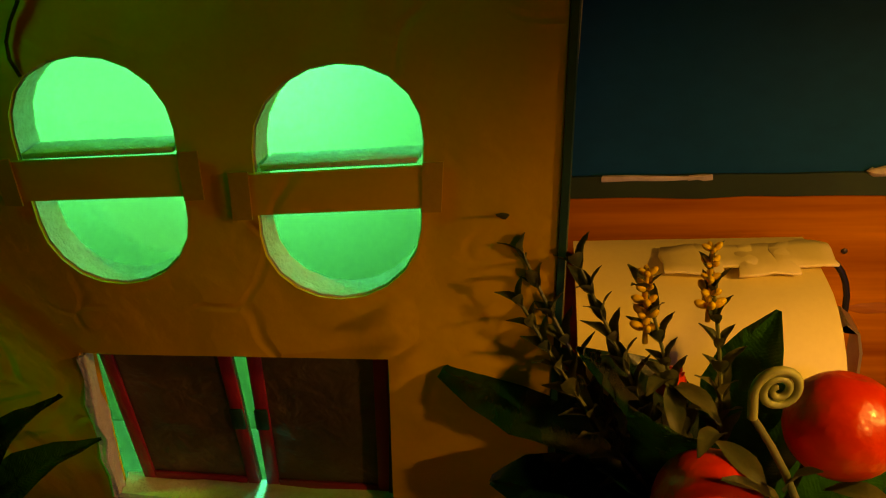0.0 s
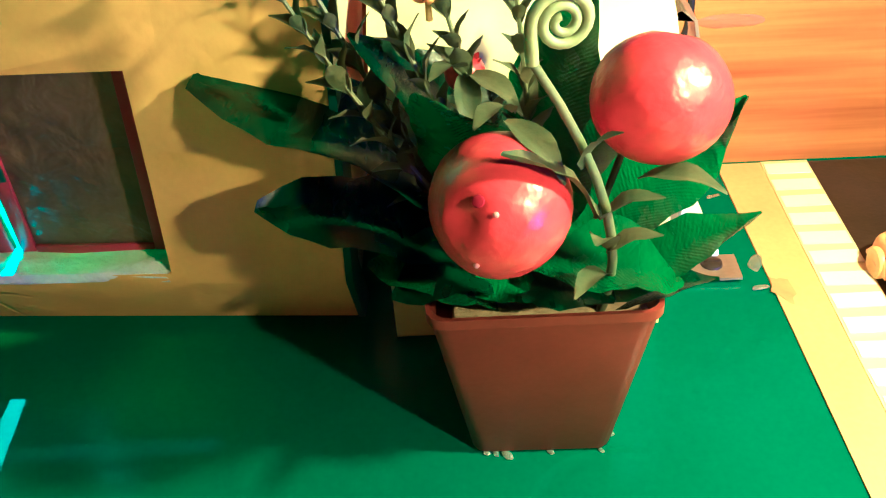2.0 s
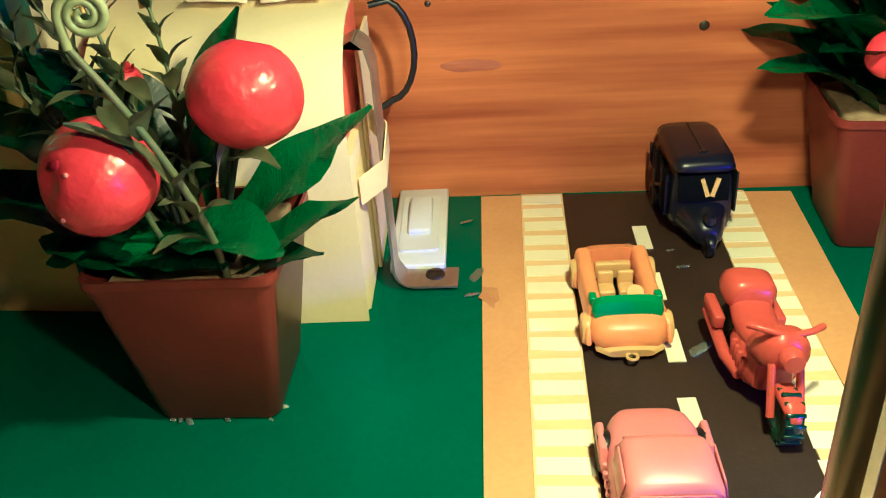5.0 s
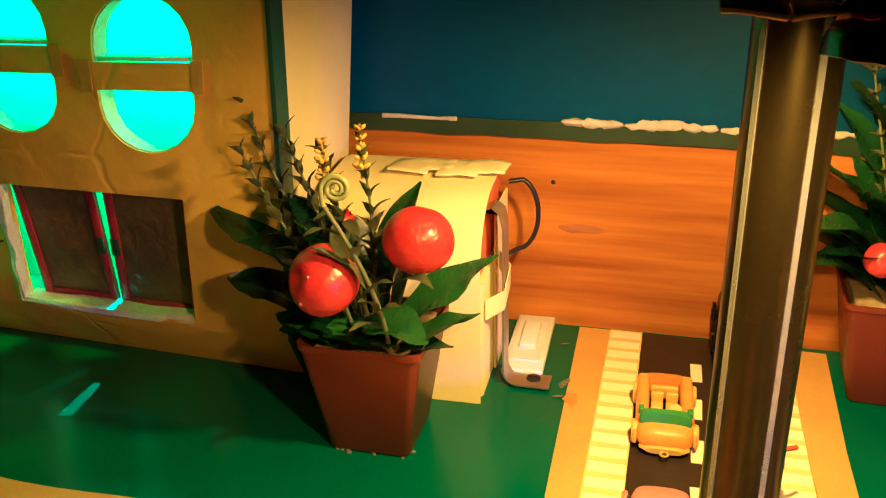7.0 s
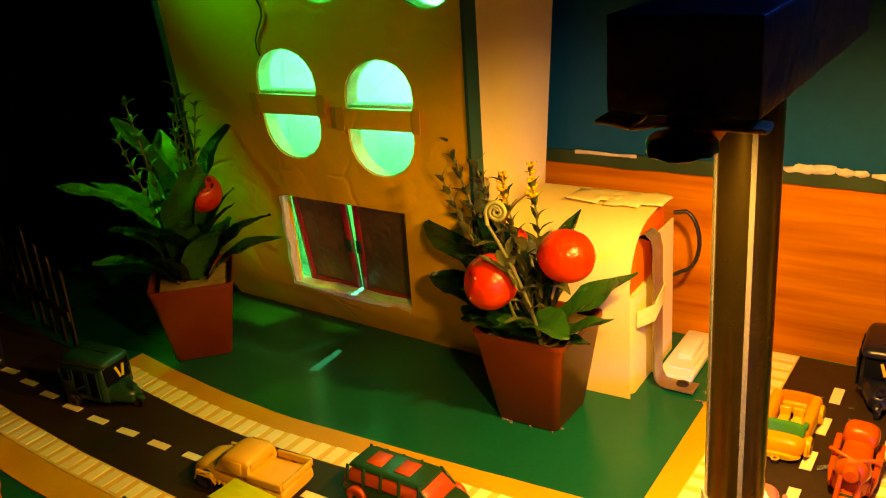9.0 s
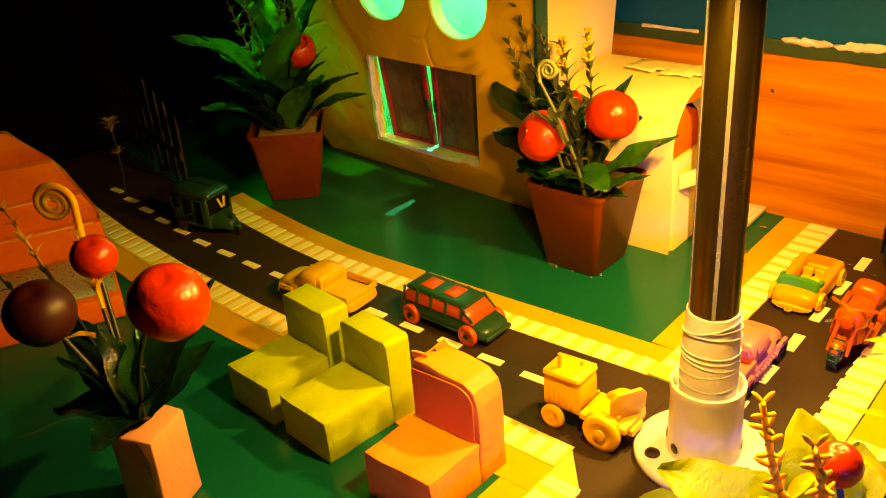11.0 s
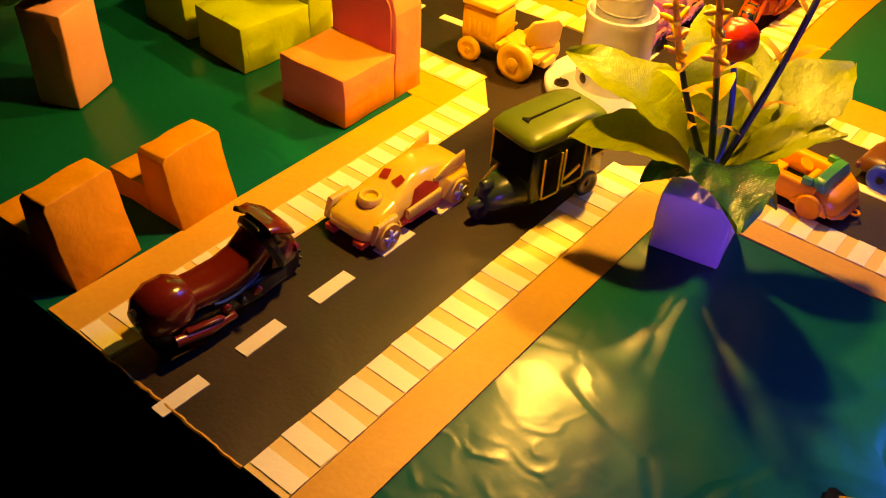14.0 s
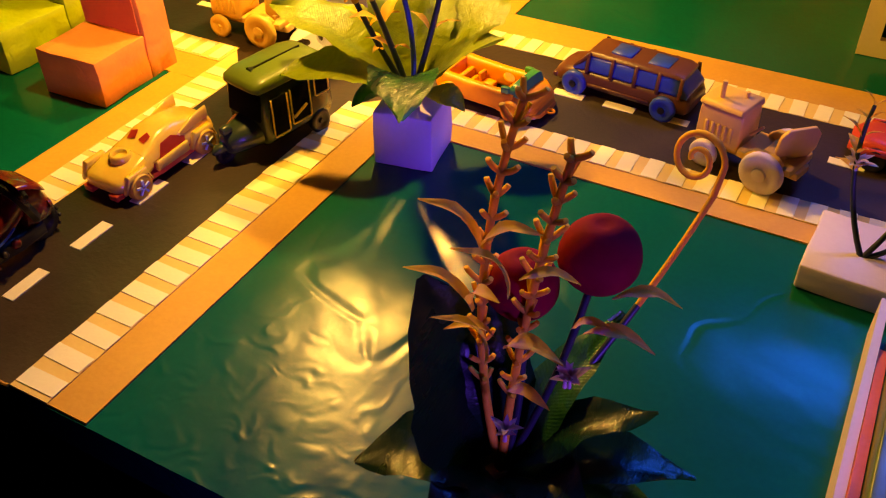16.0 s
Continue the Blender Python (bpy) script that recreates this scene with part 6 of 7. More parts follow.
def tractor(at, turn, mat, wheel_mat, label):
    """A toy tractor that faces -y: engine block, seat and two pairs of wheels."""
    ob = toy("toy_tractor", at, turn, label, "toy tractor", "toy tractors")
    engine = part("engine", loft([(-0.0285, 0.0090, 0.0125, 0.0320, 0.0085), (-0.0275, 0.0105, 0.0115, 0.0335, 0.0098), (-0.0040, 0.0110, 0.0115, 0.0345, 0.0100), (-0.0030, 0.0100, 0.0125, 0.0330, 0.0092)], 18, 7), mat, ob)
    for s in (-1, 1):
        for i in range(5):
            part("vent", box(s * 0.0106 - 0.0005, s * 0.0106 + 0.0006, -0.0235 + 0.0036 * i, -0.0215 + 0.0036 * i, 0.0165, 0.0255, 0.0004, 1), mat, engine)
    part("engine_top", loft([(-0.0290, 0.0095, 0.0335, 0.0352, 0.0085), (-0.0275, 0.0115, 0.0332, 0.0368, 0.0105), (-0.0040, 0.0118, 0.0340, 0.0376, 0.0108), (-0.0025, 0.0100, 0.0342, 0.0360, 0.0090)], 16, 5), mat, ob)
    part("chimney", tube([(0.004, -0.020, 0.036), (0.004, -0.020, 0.0465)], 0.0013, 10), mat, ob)
    part("cap", tube([(-0.004, -0.010, 0.036), (-0.004, -0.010, 0.0405)], 0.0011, 10), mat, ob)
    part("frame", box(-0.0065, 0.0065, -0.030, 0.030, 0.0085, 0.0130, 0.0008), mat, ob)
    part("deck", prism([(-0.0125, -0.002), (0.0125, -0.002), (0.0135, 0.012), (0.0120, 0.028), (-0.0120, 0.028), (-0.0135, 0.012)], 0.0125, 0.0165, 0.0006), mat, ob)
    for s in (-1, 1):
        part("mudguard", moved(loft([(-0.010, 0.0020, -0.001, 0.001, 0.0018), (-0.006, 0.0028, -0.001, 0.0042, 0.0024), (0.006, 0.0028, -0.001, 0.0042, 0.0024), (0.010, 0.0020, -0.001, 0.001, 0.0018)], 12), pose(s * 0.0120, 0.0135, 0.0172)), mat, ob)
        part("wheel", wheel_bm(0.0078, 0.0040, (s * 0.0128, -0.0200, 0.0067)), wheel_mat, ob)
        big = part("wheel", wheel_bm(0.0118, 0.0050, (s * 0.0150, 0.0145, 0.0107)), wheel_mat, ob)
        part("hub", moved(lathe([(0.0040, 0), (0.0036, 0.0010), (0.0018, 0.0012), (0, 0.0018)], 14), pose(s * 0.0174, 0.0145, 0.0107, 0, 90 * s, 0)), wheel_mat, big)
    seat = moved(prism([(-0.0080, -0.002), (0.0080, -0.002), (0.0112, 0.003), (0.0112, 0.0125), (0.0076, 0.0168), (-0.0076, 0.0168), (-0.0112, 0.0125), (-0.0112, 0.003)], -0.0012, 0.0012, 0.0006), pose(0, 0.0225, 0.0190, 0, 0, -32) @ pose(0, 0, 0, 82, 0, 0))
    part("backrest", seat, mat, ob)
    part("seat", box(-0.0075, 0.0075, 0.0095, 0.0215, 0.0165, 0.0195, 0.0008), mat, ob)
    part("steering_rod", tube([(0, -0.002, 0.020), (0, 0.004, 0.027)], 0.0008, 8), mat, ob)
    return ob


def plate(points, thick):
    """A thin flat plate on a polygon in space."""
    bm = bmesh.new()
    bm.faces.new([bm.verts.new(p) for p in points])
    bmesh.ops.solidify(bm, geom=list(bm.faces), thickness=thick)
    bmesh.ops.recalc_face_normals(bm, faces=list(bm.faces))
    return bm


def hot_rod(at, turn, label):
    """A toy sports car that faces -y: clear amber shell over a red chassis."""
    ob = toy("toy_sports_car", at, turn, label, "toy car", "toy cars")
    part("chassis", join(prism(rounded(-0.0135, 0.0135, -0.034, 0.033, 0.005), 0.0030, 0.0058, 0.0007), box(-0.0152, 0.0152, -0.010, 0.012, 0.0035, 0.0100, 0.001), box(-0.0120, -0.0060, -0.0385, -0.0330, 0.0025, 0.0060, 0.0006), box(0.0060, 0.0120, -0.0385, -0.0330, 0.0025, 0.0060, 0.0006), box(-0.0100, 0.0100, -0.008, 0.012, 0.0085, 0.0150, 0.0012)), P_SCARLET, ob, "red plastic chassis")
    part("hood", loft([(-0.0365, 0.0110, 0.0055, 0.0105, 0.0090), (-0.034, 0.0145, 0.0050, 0.0128, 0.0120), (-0.024, 0.0155, 0.0060, 0.0155, 0.0125), (-0.013, 0.0150, 0.0070, 0.0180, 0.0115), (-0.009, 0.0130, 0.0120, 0.0180, 0.0105)], 22, 4), P_AMBER, ob, "clear amber hood")
    part("intake", moved(lathe([(0.0058, 0), (0.0060, 0.003), (0.0050, 0.0042), (0.0038, 0.0040), (0.0032, 0.0020), (0, 0.0020)], 18), pose(0, -0.0205, 0.0148)), P_AMBER, ob)
    part("tail", loft([(0.012, 0.0150, 0.0070, 0.0215, 0.0105), (0.020, 0.0158, 0.0065, 0.0200, 0.0115), (0.029, 0.0155, 0.0065, 0.0190, 0.0120), (0.0345, 0.0140, 0.0075, 0.0160, 0.0110)], 22, 4), P_AMBER, ob, "clear amber tail")
    part("roof", loft([(-0.0150, 0.0143, 0.0100, 0.0176, 0.0114), (-0.0090, 0.0145, 0.0095, 0.0195, 0.0105), (-0.001, 0.0147, 0.009, 0.0232, 0.0092), (0.008, 0.0148, 0.009, 0.0240, 0.0088), (0.016, 0.0150, 0.009, 0.0228, 0.0092), (0.026, 0.0150, 0.009, 0.0200, 0.0100), (0.0340, 0.0135, 0.010, 0.0168, 0.0100)], 26, 4), P_AMBER, ob, "clear amber fastback roof")
    for s in (-1, 1):
        part("fin", moved(loft([(-0.004, 0.0008, 0.016, 0.018, 0.0006), (0.010, 0.0016, 0.0165, 0.0232, 0.0009), (0.018, 0.0012, 0.0165, 0.0240, 0.0007)], 10), pose(s * 0.0118, 0.014, 0)), P_AMBER, ob)
        door = [(s * (0.0124 - 0.41 * (z - 0.016)), y, z) for y, z in ((-0.0085, 0.0108), (0.0110, 0.0112), (0.0130, 0.0150), (0.0050, 0.0192), (-0.0030, 0.0184))]
        part("door_opening", plate(door, 0.0012), P_SCARLET, ob, "red interior seen through the open door")
        glass = [(s * x, y, 0.0200 + 0.4625 * (y + 0.009)) for x, y in ((0.0012, -0.0080), (0.0060, -0.0092), (0.0068, -0.0045), (0.0030, -0.0030))]
        part("windscreen_opening", plate(glass, 0.0012), P_SCARLET, ob, "red interior seen through the windscreen")
        part("sill", moved(loft([(-0.011, 0.0014, 0.007, 0.0125, 0.001), (0.012, 0.0014, 0.007, 0.0135, 0.001)], 10), pose(s * 0.0148, 0, 0)), P_AMBER, ob)
        for y in (-0.0255, 0.0235):
            wheel = part("wheel", wheel_bm(0.0074, 0.0048, (s * 0.0155, y, 0.0063)), SPRIG_YELLOW, ob, "pale yellow wheel")
            part("spokes", moved(join(*[moved(box(-0.0004, 0.0006, -0.0006, 0.0006, 0.0008, 0.0044), pose(0, 0, 0, 72 * i, 0, 0)) for i in range(5)]), pose(s * 0.0182, y, 0.0063)), PVC, wheel)
            part("fender", moved(loft([(-0.0095, 0.0012, 0.0055, 0.0075, 0.001), (-0.0062, 0.0026, 0.0110, 0.0152, 0.0016), (0.0062, 0.0026, 0.0110, 0.0152, 0.0016), (0.0095, 0.0012, 0.0055, 0.0075, 0.001)], 12), pose(s * 0.0150, y, 0)), P_AMBER, ob)
    return ob


def motorbike(at, turn, body, wheel_mat, label, scale=1.0, lift=0.0, lean=6):
    """A chunky toy motorcycle that faces -y."""
    ob = toy("toy_motorcycle", at, turn, label, "toy motorcycle", "toy motorcycles")
    ob.matrix_basis = pose(at[0], at[1], 0.0011, 0, lean, turn) @ Matrix.Scale(scale, 4)
    part("tail_box", loft([(0.016, 0.0085, 0.0210, 0.0300, 0.0075), (0.019, 0.0108, 0.0195, 0.0330, 0.0095), (0.028, 0.0112, 0.0190, 0.0335, 0.0098), (0.034, 0.0095, 0.0200, 0.0300, 0.0080), (0.036, 0.0060, 0.0215, 0.0270, 0.0050)], 20, 3), body, ob)
    part("saddle", loft([(-0.006, 0.0085, 0.0180, 0.0255, 0.0070), (0.000, 0.0095, 0.0165, 0.0240, 0.0080), (0.010, 0.0098, 0.0165, 0.0238, 0.0082), (0.018, 0.0092, 0.0180, 0.0262, 0.0075)], 18, 3), body, ob)
    part("tank", loft([(-0.0255, 0.0070, 0.0235, 0.0340, 0.0050), (-0.0225, 0.0100, 0.0210, 0.0372, 0.0075), (-0.0150, 0.0118, 0.0190, 0.0362, 0.0085), (-0.0080, 0.0105, 0.0180, 0.0300, 0.0075), (-0.0040, 0.0080, 0.0180, 0.0258, 0.0060)], 20, 2.6), body, ob)
    part("engine", roughen(loft([(-0.0175, 0.0075, 0.0070, 0.0200, 0.0070), (-0.0120, 0.0100, 0.0055, 0.0215, 0.0090), (0.0040, 0.0105, 0.0055, 0.0200, 0.0090), (0.0120, 0.0080, 0.0075, 0.0190, 0.0070)], 18, 4), 0.0012, 220), body, ob)
    for s in (-1, 1):
        part("exhaust", tube([(s * 0.0100, -0.010, 0.0085), (s * 0.0118, 0.004, 0.0075), (s * 0.0122, 0.030, 0.0110)], 0.0024, 10, 0.0028), body, ob)
        part("pannier", box(s * 0.0125 - 0.0022, s * 0.0125 + 0.0022, 0.014, 0.032, 0.0125, 0.0185, 0.001), body, ob)
        part("fork", tube([(s * 0.0052, -0.0225, 0.0280), (s * 0.0056, -0.0345, 0.0085)], 0.0016, 8), body, ob)
        part("fin", join(*[box(s * 0.0102 - 0.0010, s * 0.0102 + 0.0012, -0.012 + 0.004 * i, -0.010 + 0.004 * i, 0.0095, 0.0175, 0.0004, 1) for i in range(4)]), body, ob)
        part("handlebar", tube([(0, -0.0215, 0.0355), (s * 0.0085, -0.0205, 0.0375), (s * 0.0140, -0.0160, 0.0365)], 0.0013, 8), body, ob)
    part("headlight", moved(lathe([(0, 0.004), (0.0038, 0.0036), (0.0050, 0.001), (0.0040, -0.003), (0, -0.0035)], 16), pose(0, -0.0275, 0.0300, 90, 0, 0)), body, ob)
    part("front_fender", moved(loft([(-0.0100, 0.0020, 0.0, 0.002, 0.0016), (-0.0060, 0.0046, 0.002, 0.0062, 0.0034), (0.0060, 0.0046, 0.002, 0.0062, 0.0034), (0.0100, 0.0020, 0.0, 0.002, 0.0016)], 12), pose(0, -0.0335, 0.0130)), body, ob)
    for y, r in ((-0.0345, 0.0100), (0.0270, 0.0098)):
        w = part("wheel", wheel_bm(r, 0.0068, (0, y, r - 0.0008)), wheel_mat, ob)
        part("tread", join(*[moved(box(-0.0036, 0.0036, -0.0008, 0.0008, r - 0.0006, r + 0.0006, 0.0002, 1), pose(0, y, r - 0.0008, 24 * i, 0, 0)) for i in range(15)]), wheel_mat, w)
    return ob


def scooter(at, turn, body, dark, line, label):
    """A toy scooter that faces -y: leg shield, flat seat and round tail."""
    ob = toy("toy_scooter", at, turn, label, "toy scooter")
    part("tail", loft([(0.014, 0.0090, 0.0120, 0.0270, 0.0080), (0.019, 0.0122, 0.0100, 0.0300, 0.0098), (0.027, 0.0128, 0.0095, 0.0300, 0.0100), (0.033, 0.0108, 0.0110, 0.0265, 0.0085), (0.036, 0.0070, 0.0140, 0.0220, 0.0055)], 22, 2.6), body, ob, "rounded dark red tail")
    part("rear_light", moved(lathe([(0.0035, 0), (0.0032, 0.0022), (0, 0.0026)], 14), pose(0, 0.0352, 0.0205, -90, 0, 0)), dark, ob)
    part("saddle", loft([(-0.0215, 0.0098, 0.0200, 0.0362, 0.0085), (-0.0175, 0.0100, 0.0175, 0.0318, 0.0085), (-0.012, 0.0102, 0.0140, 0.0272, 0.0085), (-0.004, 0.0104, 0.0130, 0.0243, 0.0088), (0.006, 0.0104, 0.0130, 0.0236, 0.0088), (0.015, 0.0100, 0.0140, 0.0246, 0.0082)], 20, 3), body, ob, "dark red saddle sweeping up to the shield")
    part("cowl", loft([(-0.0355, 0.0085, 0.0270, 0.0305, 0.0065), (-0.0320, 0.0120, 0.0300, 0.0352, 0.0100), (-0.0260, 0.0132, 0.0345, 0.0392, 0.0112), (-0.0215, 0.0122, 0.0365, 0.0395, 0.0105)], 20, 3), body, ob, "dark red cowl over the handlebar")
    part("floor_pan", roughen(loft([(-0.030, 0.0075, 0.0050, 0.0130, 0.0070), (-0.016, 0.0105, 0.0045, 0.0150, 0.0090), (0.012, 0.0115, 0.0045, 0.0150, 0.0095), (0.024, 0.0090, 0.0060, 0.0140, 0.0080)], 18, 4), 0.0010, 220), dark, ob, "near-black running gear")
    shield = moved(loft([(-0.0022, 0.0118, -0.0120, 0.0120, 0.0095), (0.0, 0.0132, -0.0130, 0.0132, 0.0108), (0.0022, 0.0118, -0.0120, 0.0120, 0.0095)], 22, 3), pose(0, -0.0235, 0.0255, -20, 0, 0))
    part("leg_shield", shield, dark, ob, "dark curved leg shield")
    part("front_fairing", loft([(-0.0375, 0.0060, 0.0130, 0.0230, 0.0045), (-0.0340, 0.0098, 0.0115, 0.0300, 0.0075), (-0.0275, 0.0112, 0.0110, 0.0350, 0.0088), (-0.0215, 0.0112, 0.0130, 0.0372, 0.0090)], 20, 2.6), body, ob)
    for s in (-1, 1):
        part("handle_grip", tube([(s * 0.0105, -0.0235, 0.0352), (s * 0.0148, -0.0222, 0.0346)], 0.0013, 10), dark, ob)
        part("footrest", moved(box(-0.0014, 0.0014, -0.0085, 0.0085, -0.0008, 0.0008, 0.0005), pose(s * 0.0125, 0.014, 0.0112, 8, 0, 0)), body, ob)
        part("exhaust", tube([(s * 0.0118, 0.000, 0.0070), (s * 0.0128, 0.012, 0.0072), (s * 0.0126, 0.028, 0.0105)], 0.0020, 10, 0.0025), body, ob)
        # blue light's glint along the body, put in as a coloured rod
        part("glint_line", tube(arc((s * 0.0108, -0.014, 0.0205), (s * 0.0112, 0.008, 0.0172), (0, 0, -0.003), 8), 0.0006, 6), line, ob, "thin line coloured for a violet glint")
        for ky, kz, kr in ((-0.0120, 0.0125, 0.0026), (-0.0050, 0.0105, 0.0020), (0.0030, 0.0120, 0.0024), (0.0215, 0.0100, 0.0030)):
            part("engine_boss", moved(lathe([(kr, -0.0008), (kr * 0.9, 0.0010), (kr * 0.5, 0.0016), (0, 0.0016)], 12), pose(s * 0.0112, ky, kz, 0, 90 * s, 0)), body if kr > 0.0022 else dark, ob)
        part("lamp", moved(lathe([(0, 0.002), (0.0022, 0.0016), (0.0026, 0), (0, -0.001)], 12), pose(s * 0.0072, -0.0345, 0.0205, 90, 0, 0)), body, ob)
    for y, r in ((-0.0310, 0.0098), (0.0240, 0.0098)):
        w = part("wheel", wheel_bm(r, 0.0068, (0, y, r - 0.0008)), dark, ob, "near-black wheel")
        part("tread", join(*[moved(box(-0.0036, 0.0036, -0.0008, 0.0008, r - 0.0006, r + 0.0006, 0.0002, 1), pose(0, y, r - 0.0008, 24 * i, 0, 0)) for i in range(15)]), dark, w)
    return ob


convertible((-0.0232, 0.2085), 2, P_ORANGE, P_GREEN, P_YELLOW, "orange toy convertible with green windscreen on the black road")
rickshaw((0.0225, 0.2850), 3, P_NAVY, P_NAVY, BLACK_PLASTIC, P_NAVY, "navy blue toy auto-rickshaw parked by the wooden wall", 0.95)
motorbike((0.0240, 0.1620), 3, P_RED, P_BOTTLE, "brick red toy motorcycle with green wheels on the road", 0.98, 0, 5)
pickup((-0.0215, 0.0885), 1, P_PINK, P_PINK, BLACK_PLASTIC, "dusty pink toy pickup truck on the black road")
rickshaw((-0.5020, 0.0260), 98, P_DKGREEN, P_DKGREEN, BLACK_PLASTIC, P_DKGREEN, "dark green toy auto-rickshaw in the shade by the house", 0.95)
pickup((-0.3150, -0.0020), 94, P_CREAM, P_CREAM, BLACK_PLASTIC, "mustard yellow toy pickup truck behind the paper chairs", 0.95)
saloon((-0.2080, 0.0270), 90, P_DKGREEN, P_ROSE, P_ROSE, P_BOTTLE, "green toy estate car with red windows and wheels", 0.041)
tractor((-0.0640, -0.0140), -88, P_CREAM, P_CREAM, "cream plastic toy tractor beside the white flange")
rickshaw((0.0230, -0.1130), -12, P_SMOKE, P_OLIVE, BLACK_PLASTIC, SPRIG_YELLOW, "olive-roofed dark green toy auto-rickshaw on the road", 1.0, False)
hot_rod((-0.0172, -0.1662), -2, "clear amber toy sports car with red chassis")
scooter((-0.0265, -0.2705), 174, P_CRIMSON, BLACK_PLASTIC, P_BLUE, "dark red toy scooter at the board's edge")
convertible((0.1165, -0.0180), 84, P_ORANGE, P_GREEN, P_ORANGE, "orange toy convertible with green windscreen by the paper-pot plant")
saloon((0.1850, 0.0235), -96, P_BROWN, P_BLUE, P_BLUE, BLACK_PLASTIC, "brown toy estate car with blue windows on the road", 0.043)
tractor((0.2680, -0.0215), -106, P_CREAM, LILAC, "tan toy tractor with pale wheels on the east road")
pickup((0.3500, 0.0230), 90, P_SCARLET, P_SCARLET, BLACK_PLASTIC, "red toy pickup truck at the far end of the road", 0.9)

# ---- things at the edges of the board ----
sofa = thing("red_paper_steps", (-0.430, -0.107, 0), 65, "stepped brick red paper block with silver glitter floor", "paper steps")
rise = [(0.081, 0.022), (0.084, 0.045), (0.091, 0.047), (0.094, 0.069), (0.101, 0.071), (0.104, 0.098), (0.110, 0.101), (0.113, 0.126), (0.123, 0.126), (0.123, 0.0), (0.081, 0.0)]
bm = roughen(side_prism(rise, -0.170, -0.002, 0.0012), 0.0018, 50, 2)
for v in bm.verts:
    v.co.x -= min(1.0, max(0.0, (v.co.x + 0.10) / 0.098)) * (0.5 * max(0.0, v.co.z - 0.05) + 0.6 * max(0.0, v.co.z - 0.10))
part("block", bm, BRICK_RED, sofa, "brick red folded paper block")
for x, y, z in ((-0.008, 0.0845, 0.0462), (-0.020, 0.0945, 0.0702)):
    part("edge_band", box(-0.168, x, y - 0.0022, y + 0.0008, z - 0.0008, z + 0.0014, 0.0005, 1), CHAIR_ORANGE, sofa, "pale orange folded edge")
part("plinth", roughen(box(-0.170, -0.001, -0.004, 0.0805, 0.0, 0.0190, 0.001), 0.001, 60, 2), BRICK_RED, sofa)
part("glitter_sheet", roughen(box(-0.168, -0.003, 0.004, 0.0795, 0.0195, 0.0215, 0.0005, 1), 0.0012, 120, 3), GLITTER, sofa, "silver glitter paper sheet")
fence = thing("stick_fence", (-0.668, 0.088, 0), -14, "dark fence of round-ended wooden sticks in the shade", "fence")
rnd = random.Random(8)
for i in range(7):
    h = 0.085 + rnd.uniform(-0.012, 0.016)
    top = [(-0.005, 0), (0.005, 0), (0.005, h - 0.005)] + [(0.005 * math.cos(radians(a)), h - 0.005 + 0.005 * math.sin(radians(a))) for a in range(20, 180, 20)] + [(-0.005, h - 0.005)]
    part("stick", moved(prism(top, -0.0009, 0.0009, 0.0003), pose(-0.100 + 0.0265 * i, 0, 0, 90, rnd.uniform(-4, 4), 0)), ICE_STICK, fence)
part("rail", moved(prism([(-0.105, 0.0), (0.065, 0.0), (0.065, 0.009), (-0.105, 0.009)], 0.0012, 0.0028), pose(0, 0, 0.030, 90, 0, 0)), ICE_STICK, fence)
daisy = thing("white_flower", (-0.640, 0.020, 0), 0, "small white paper flower on a stalk in the shade", "flower")
part("stalk", tube(arc((0, 0, 0), (0.004, 0, 0.072), (0.004, 0, 0), 8), 0.0012, 6), STEM_DARK, daisy)
part("bloom", sprig_bm([(0.004, 0, 0.070 + 0.003 * j) for j in range(4)], 0.001, 0.014, 6, 1, 3, 0.9, 0.0), PETAL, daisy)
part("bract", sprig_bm([(0.006, 0, 0.045 + 0.003 * j) for j in range(3)], 0.001, 0.011, 4, 1, 4, 0.9, 0.0), SPRIG_ORANGE, daisy)

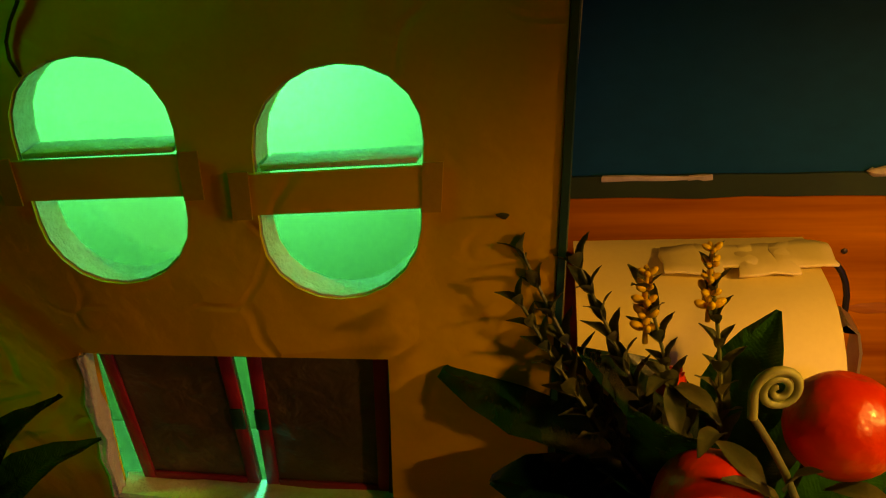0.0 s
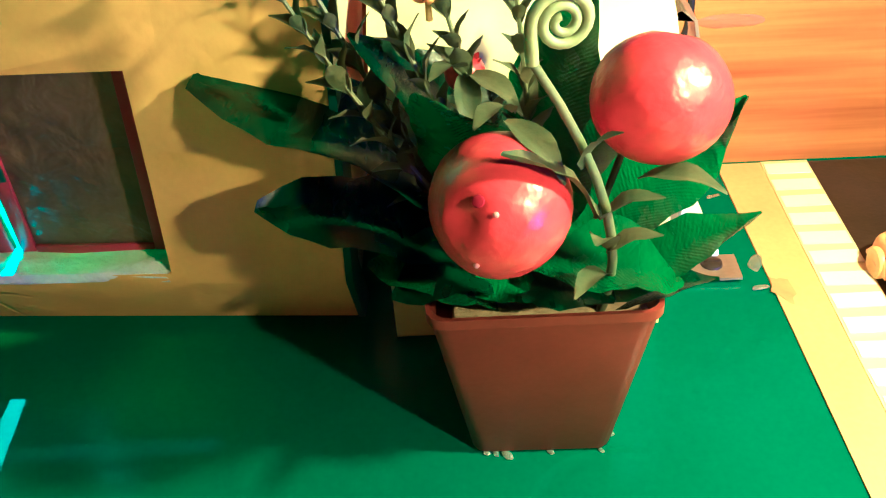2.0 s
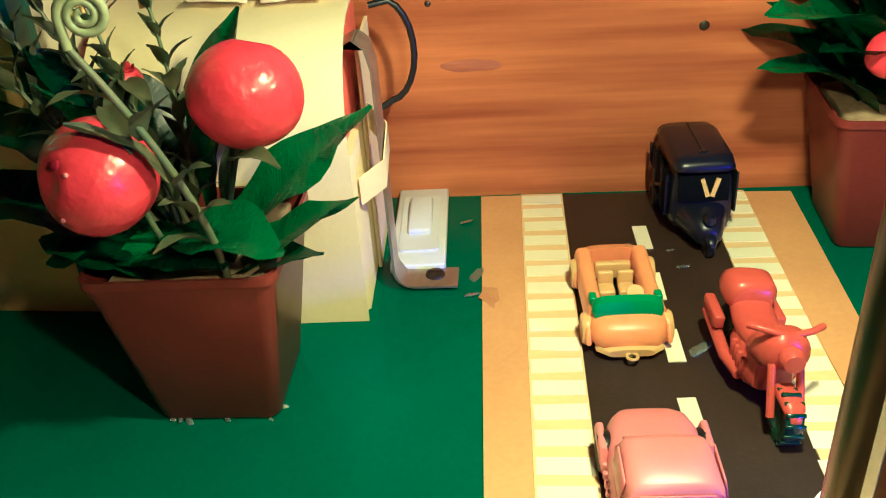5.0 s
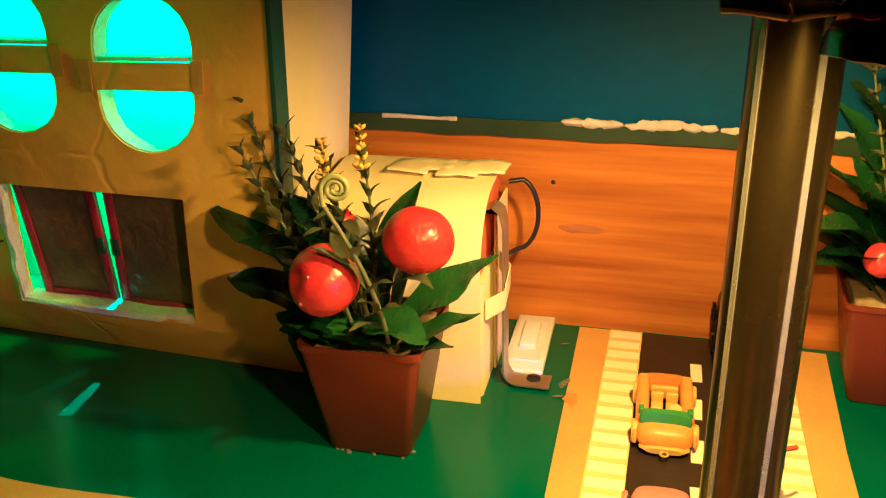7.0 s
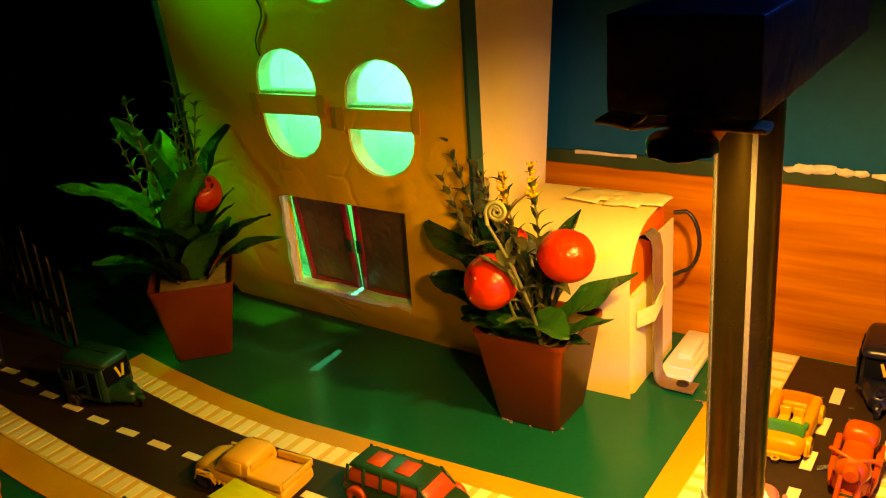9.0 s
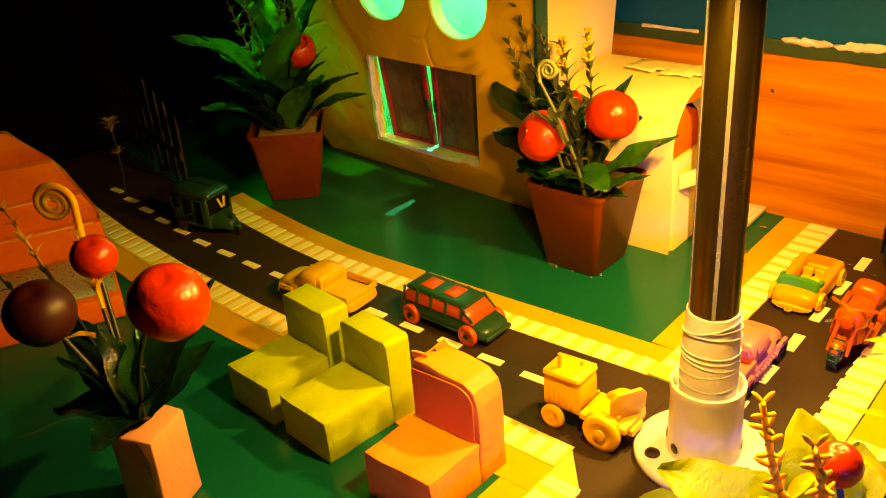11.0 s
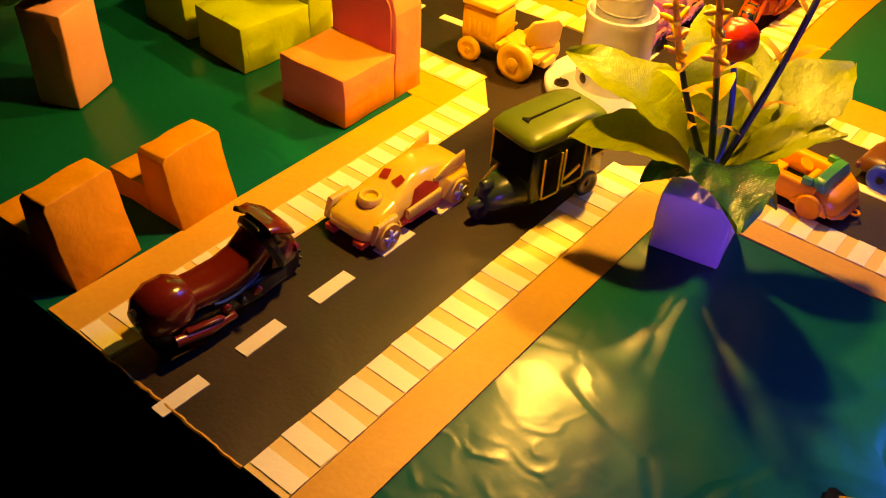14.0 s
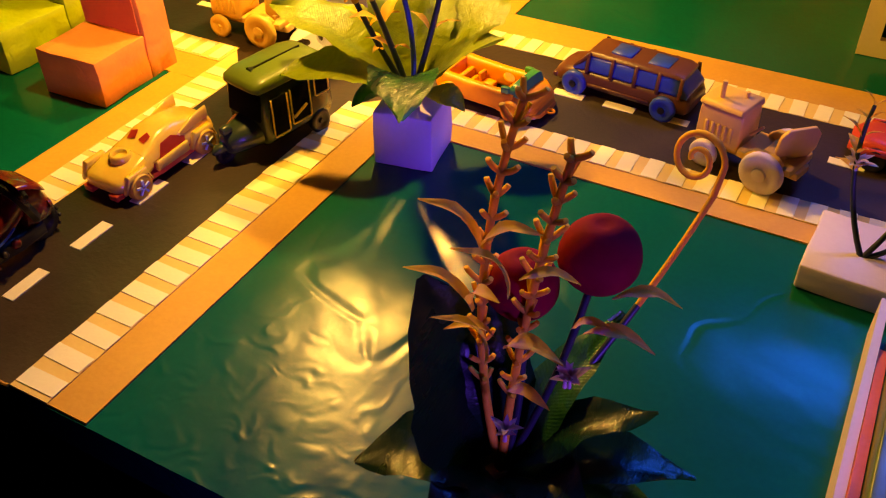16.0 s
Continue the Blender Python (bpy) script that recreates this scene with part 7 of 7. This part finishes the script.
kiosk = thing("cream_paper_building", (0.360, 0.185, 0), 2, "cream paper building with a framed opening on the lawn", "model building")
fr = bmesh.new()
es = []
for ring in ([(-0.064, 0.0), (0.064, 0.0), (0.064, 0.12), (-0.064, 0.12)], [(-0.052, 0.012), (0.052, 0.012), (0.052, 0.10), (-0.052, 0.10)]):
    vs = [fr.verts.new((x, 0, z)) for x, z in ring]
    es += [fr.edges.new((vs[i], vs[(i + 1) % 4])) for i in range(4)]
bmesh.ops.triangle_fill(fr, edges=es, use_beauty=True)
bk = bmesh.ops.extrude_face_region(fr, geom=list(fr.faces))
for v in bk["geom"]:
    if isinstance(v, bmesh.types.BMVert):
        v.co.y = 0.006
part("front_frame", roughen(moved(fr, pose(0, -0.042, 0)), 0.0006, 60), CREAM_PAPER, kiosk)
part("side_wall", box(-0.064, -0.060, -0.0355, 0.06, 0, 0.12), CREAM_PAPER, kiosk)
part("side_wall", box(0.060, 0.064, -0.0355, 0.06, 0, 0.12), CREAM_PAPER, kiosk)
part("back_wall", box(-0.0595, 0.0595, 0.056, 0.06, 0, 0.12), DARK_GREEN, kiosk)
part("roof", box(-0.066, 0.066, -0.044, 0.062, 0.1205, 0.124), CREAM_PAPER, kiosk)

hall = thing("white_card_building", (0.345, -0.122, 0), 0, "low white card building with a red stripe and olive roof edge", "model building")
part("wall", roughen(moved(prism([(0.0, -0.20), (0.0035, -0.20), (0.0035, 0.0), (0.0, 0.0)], 0, 0.022), pose(0, 0, 0, 0, 0, 0)), 0.0008, 60, 2), LILAC, hall, "white card wall")
part("stripe", moved(prism([(-0.20, 0.0), (-0.030, 0.0), (-0.20, 0.013)], 0, 0.0035), Matrix(((0, 0, 1, 0.0038), (1, 0, 0, 0), (0, 1, 0, 0.0205), (0, 0, 0, 1)))), BRICK_RED, hall, "red paper stripe")
part("parapet", box(0.0078, 0.0150, -0.20, -0.002, 0.0, 0.040, 0.001), P_OLIVE, hall, "olive card parapet")
part("coping", box(0.0155, 0.0190, -0.20, -0.002, 0.0, 0.043, 0.0008), KRAFT, hall)
part("roof", box(0.0195, 0.16, -0.20, -0.002, 0.0, 0.036, 0.001), BLACK_PAPER, hall)
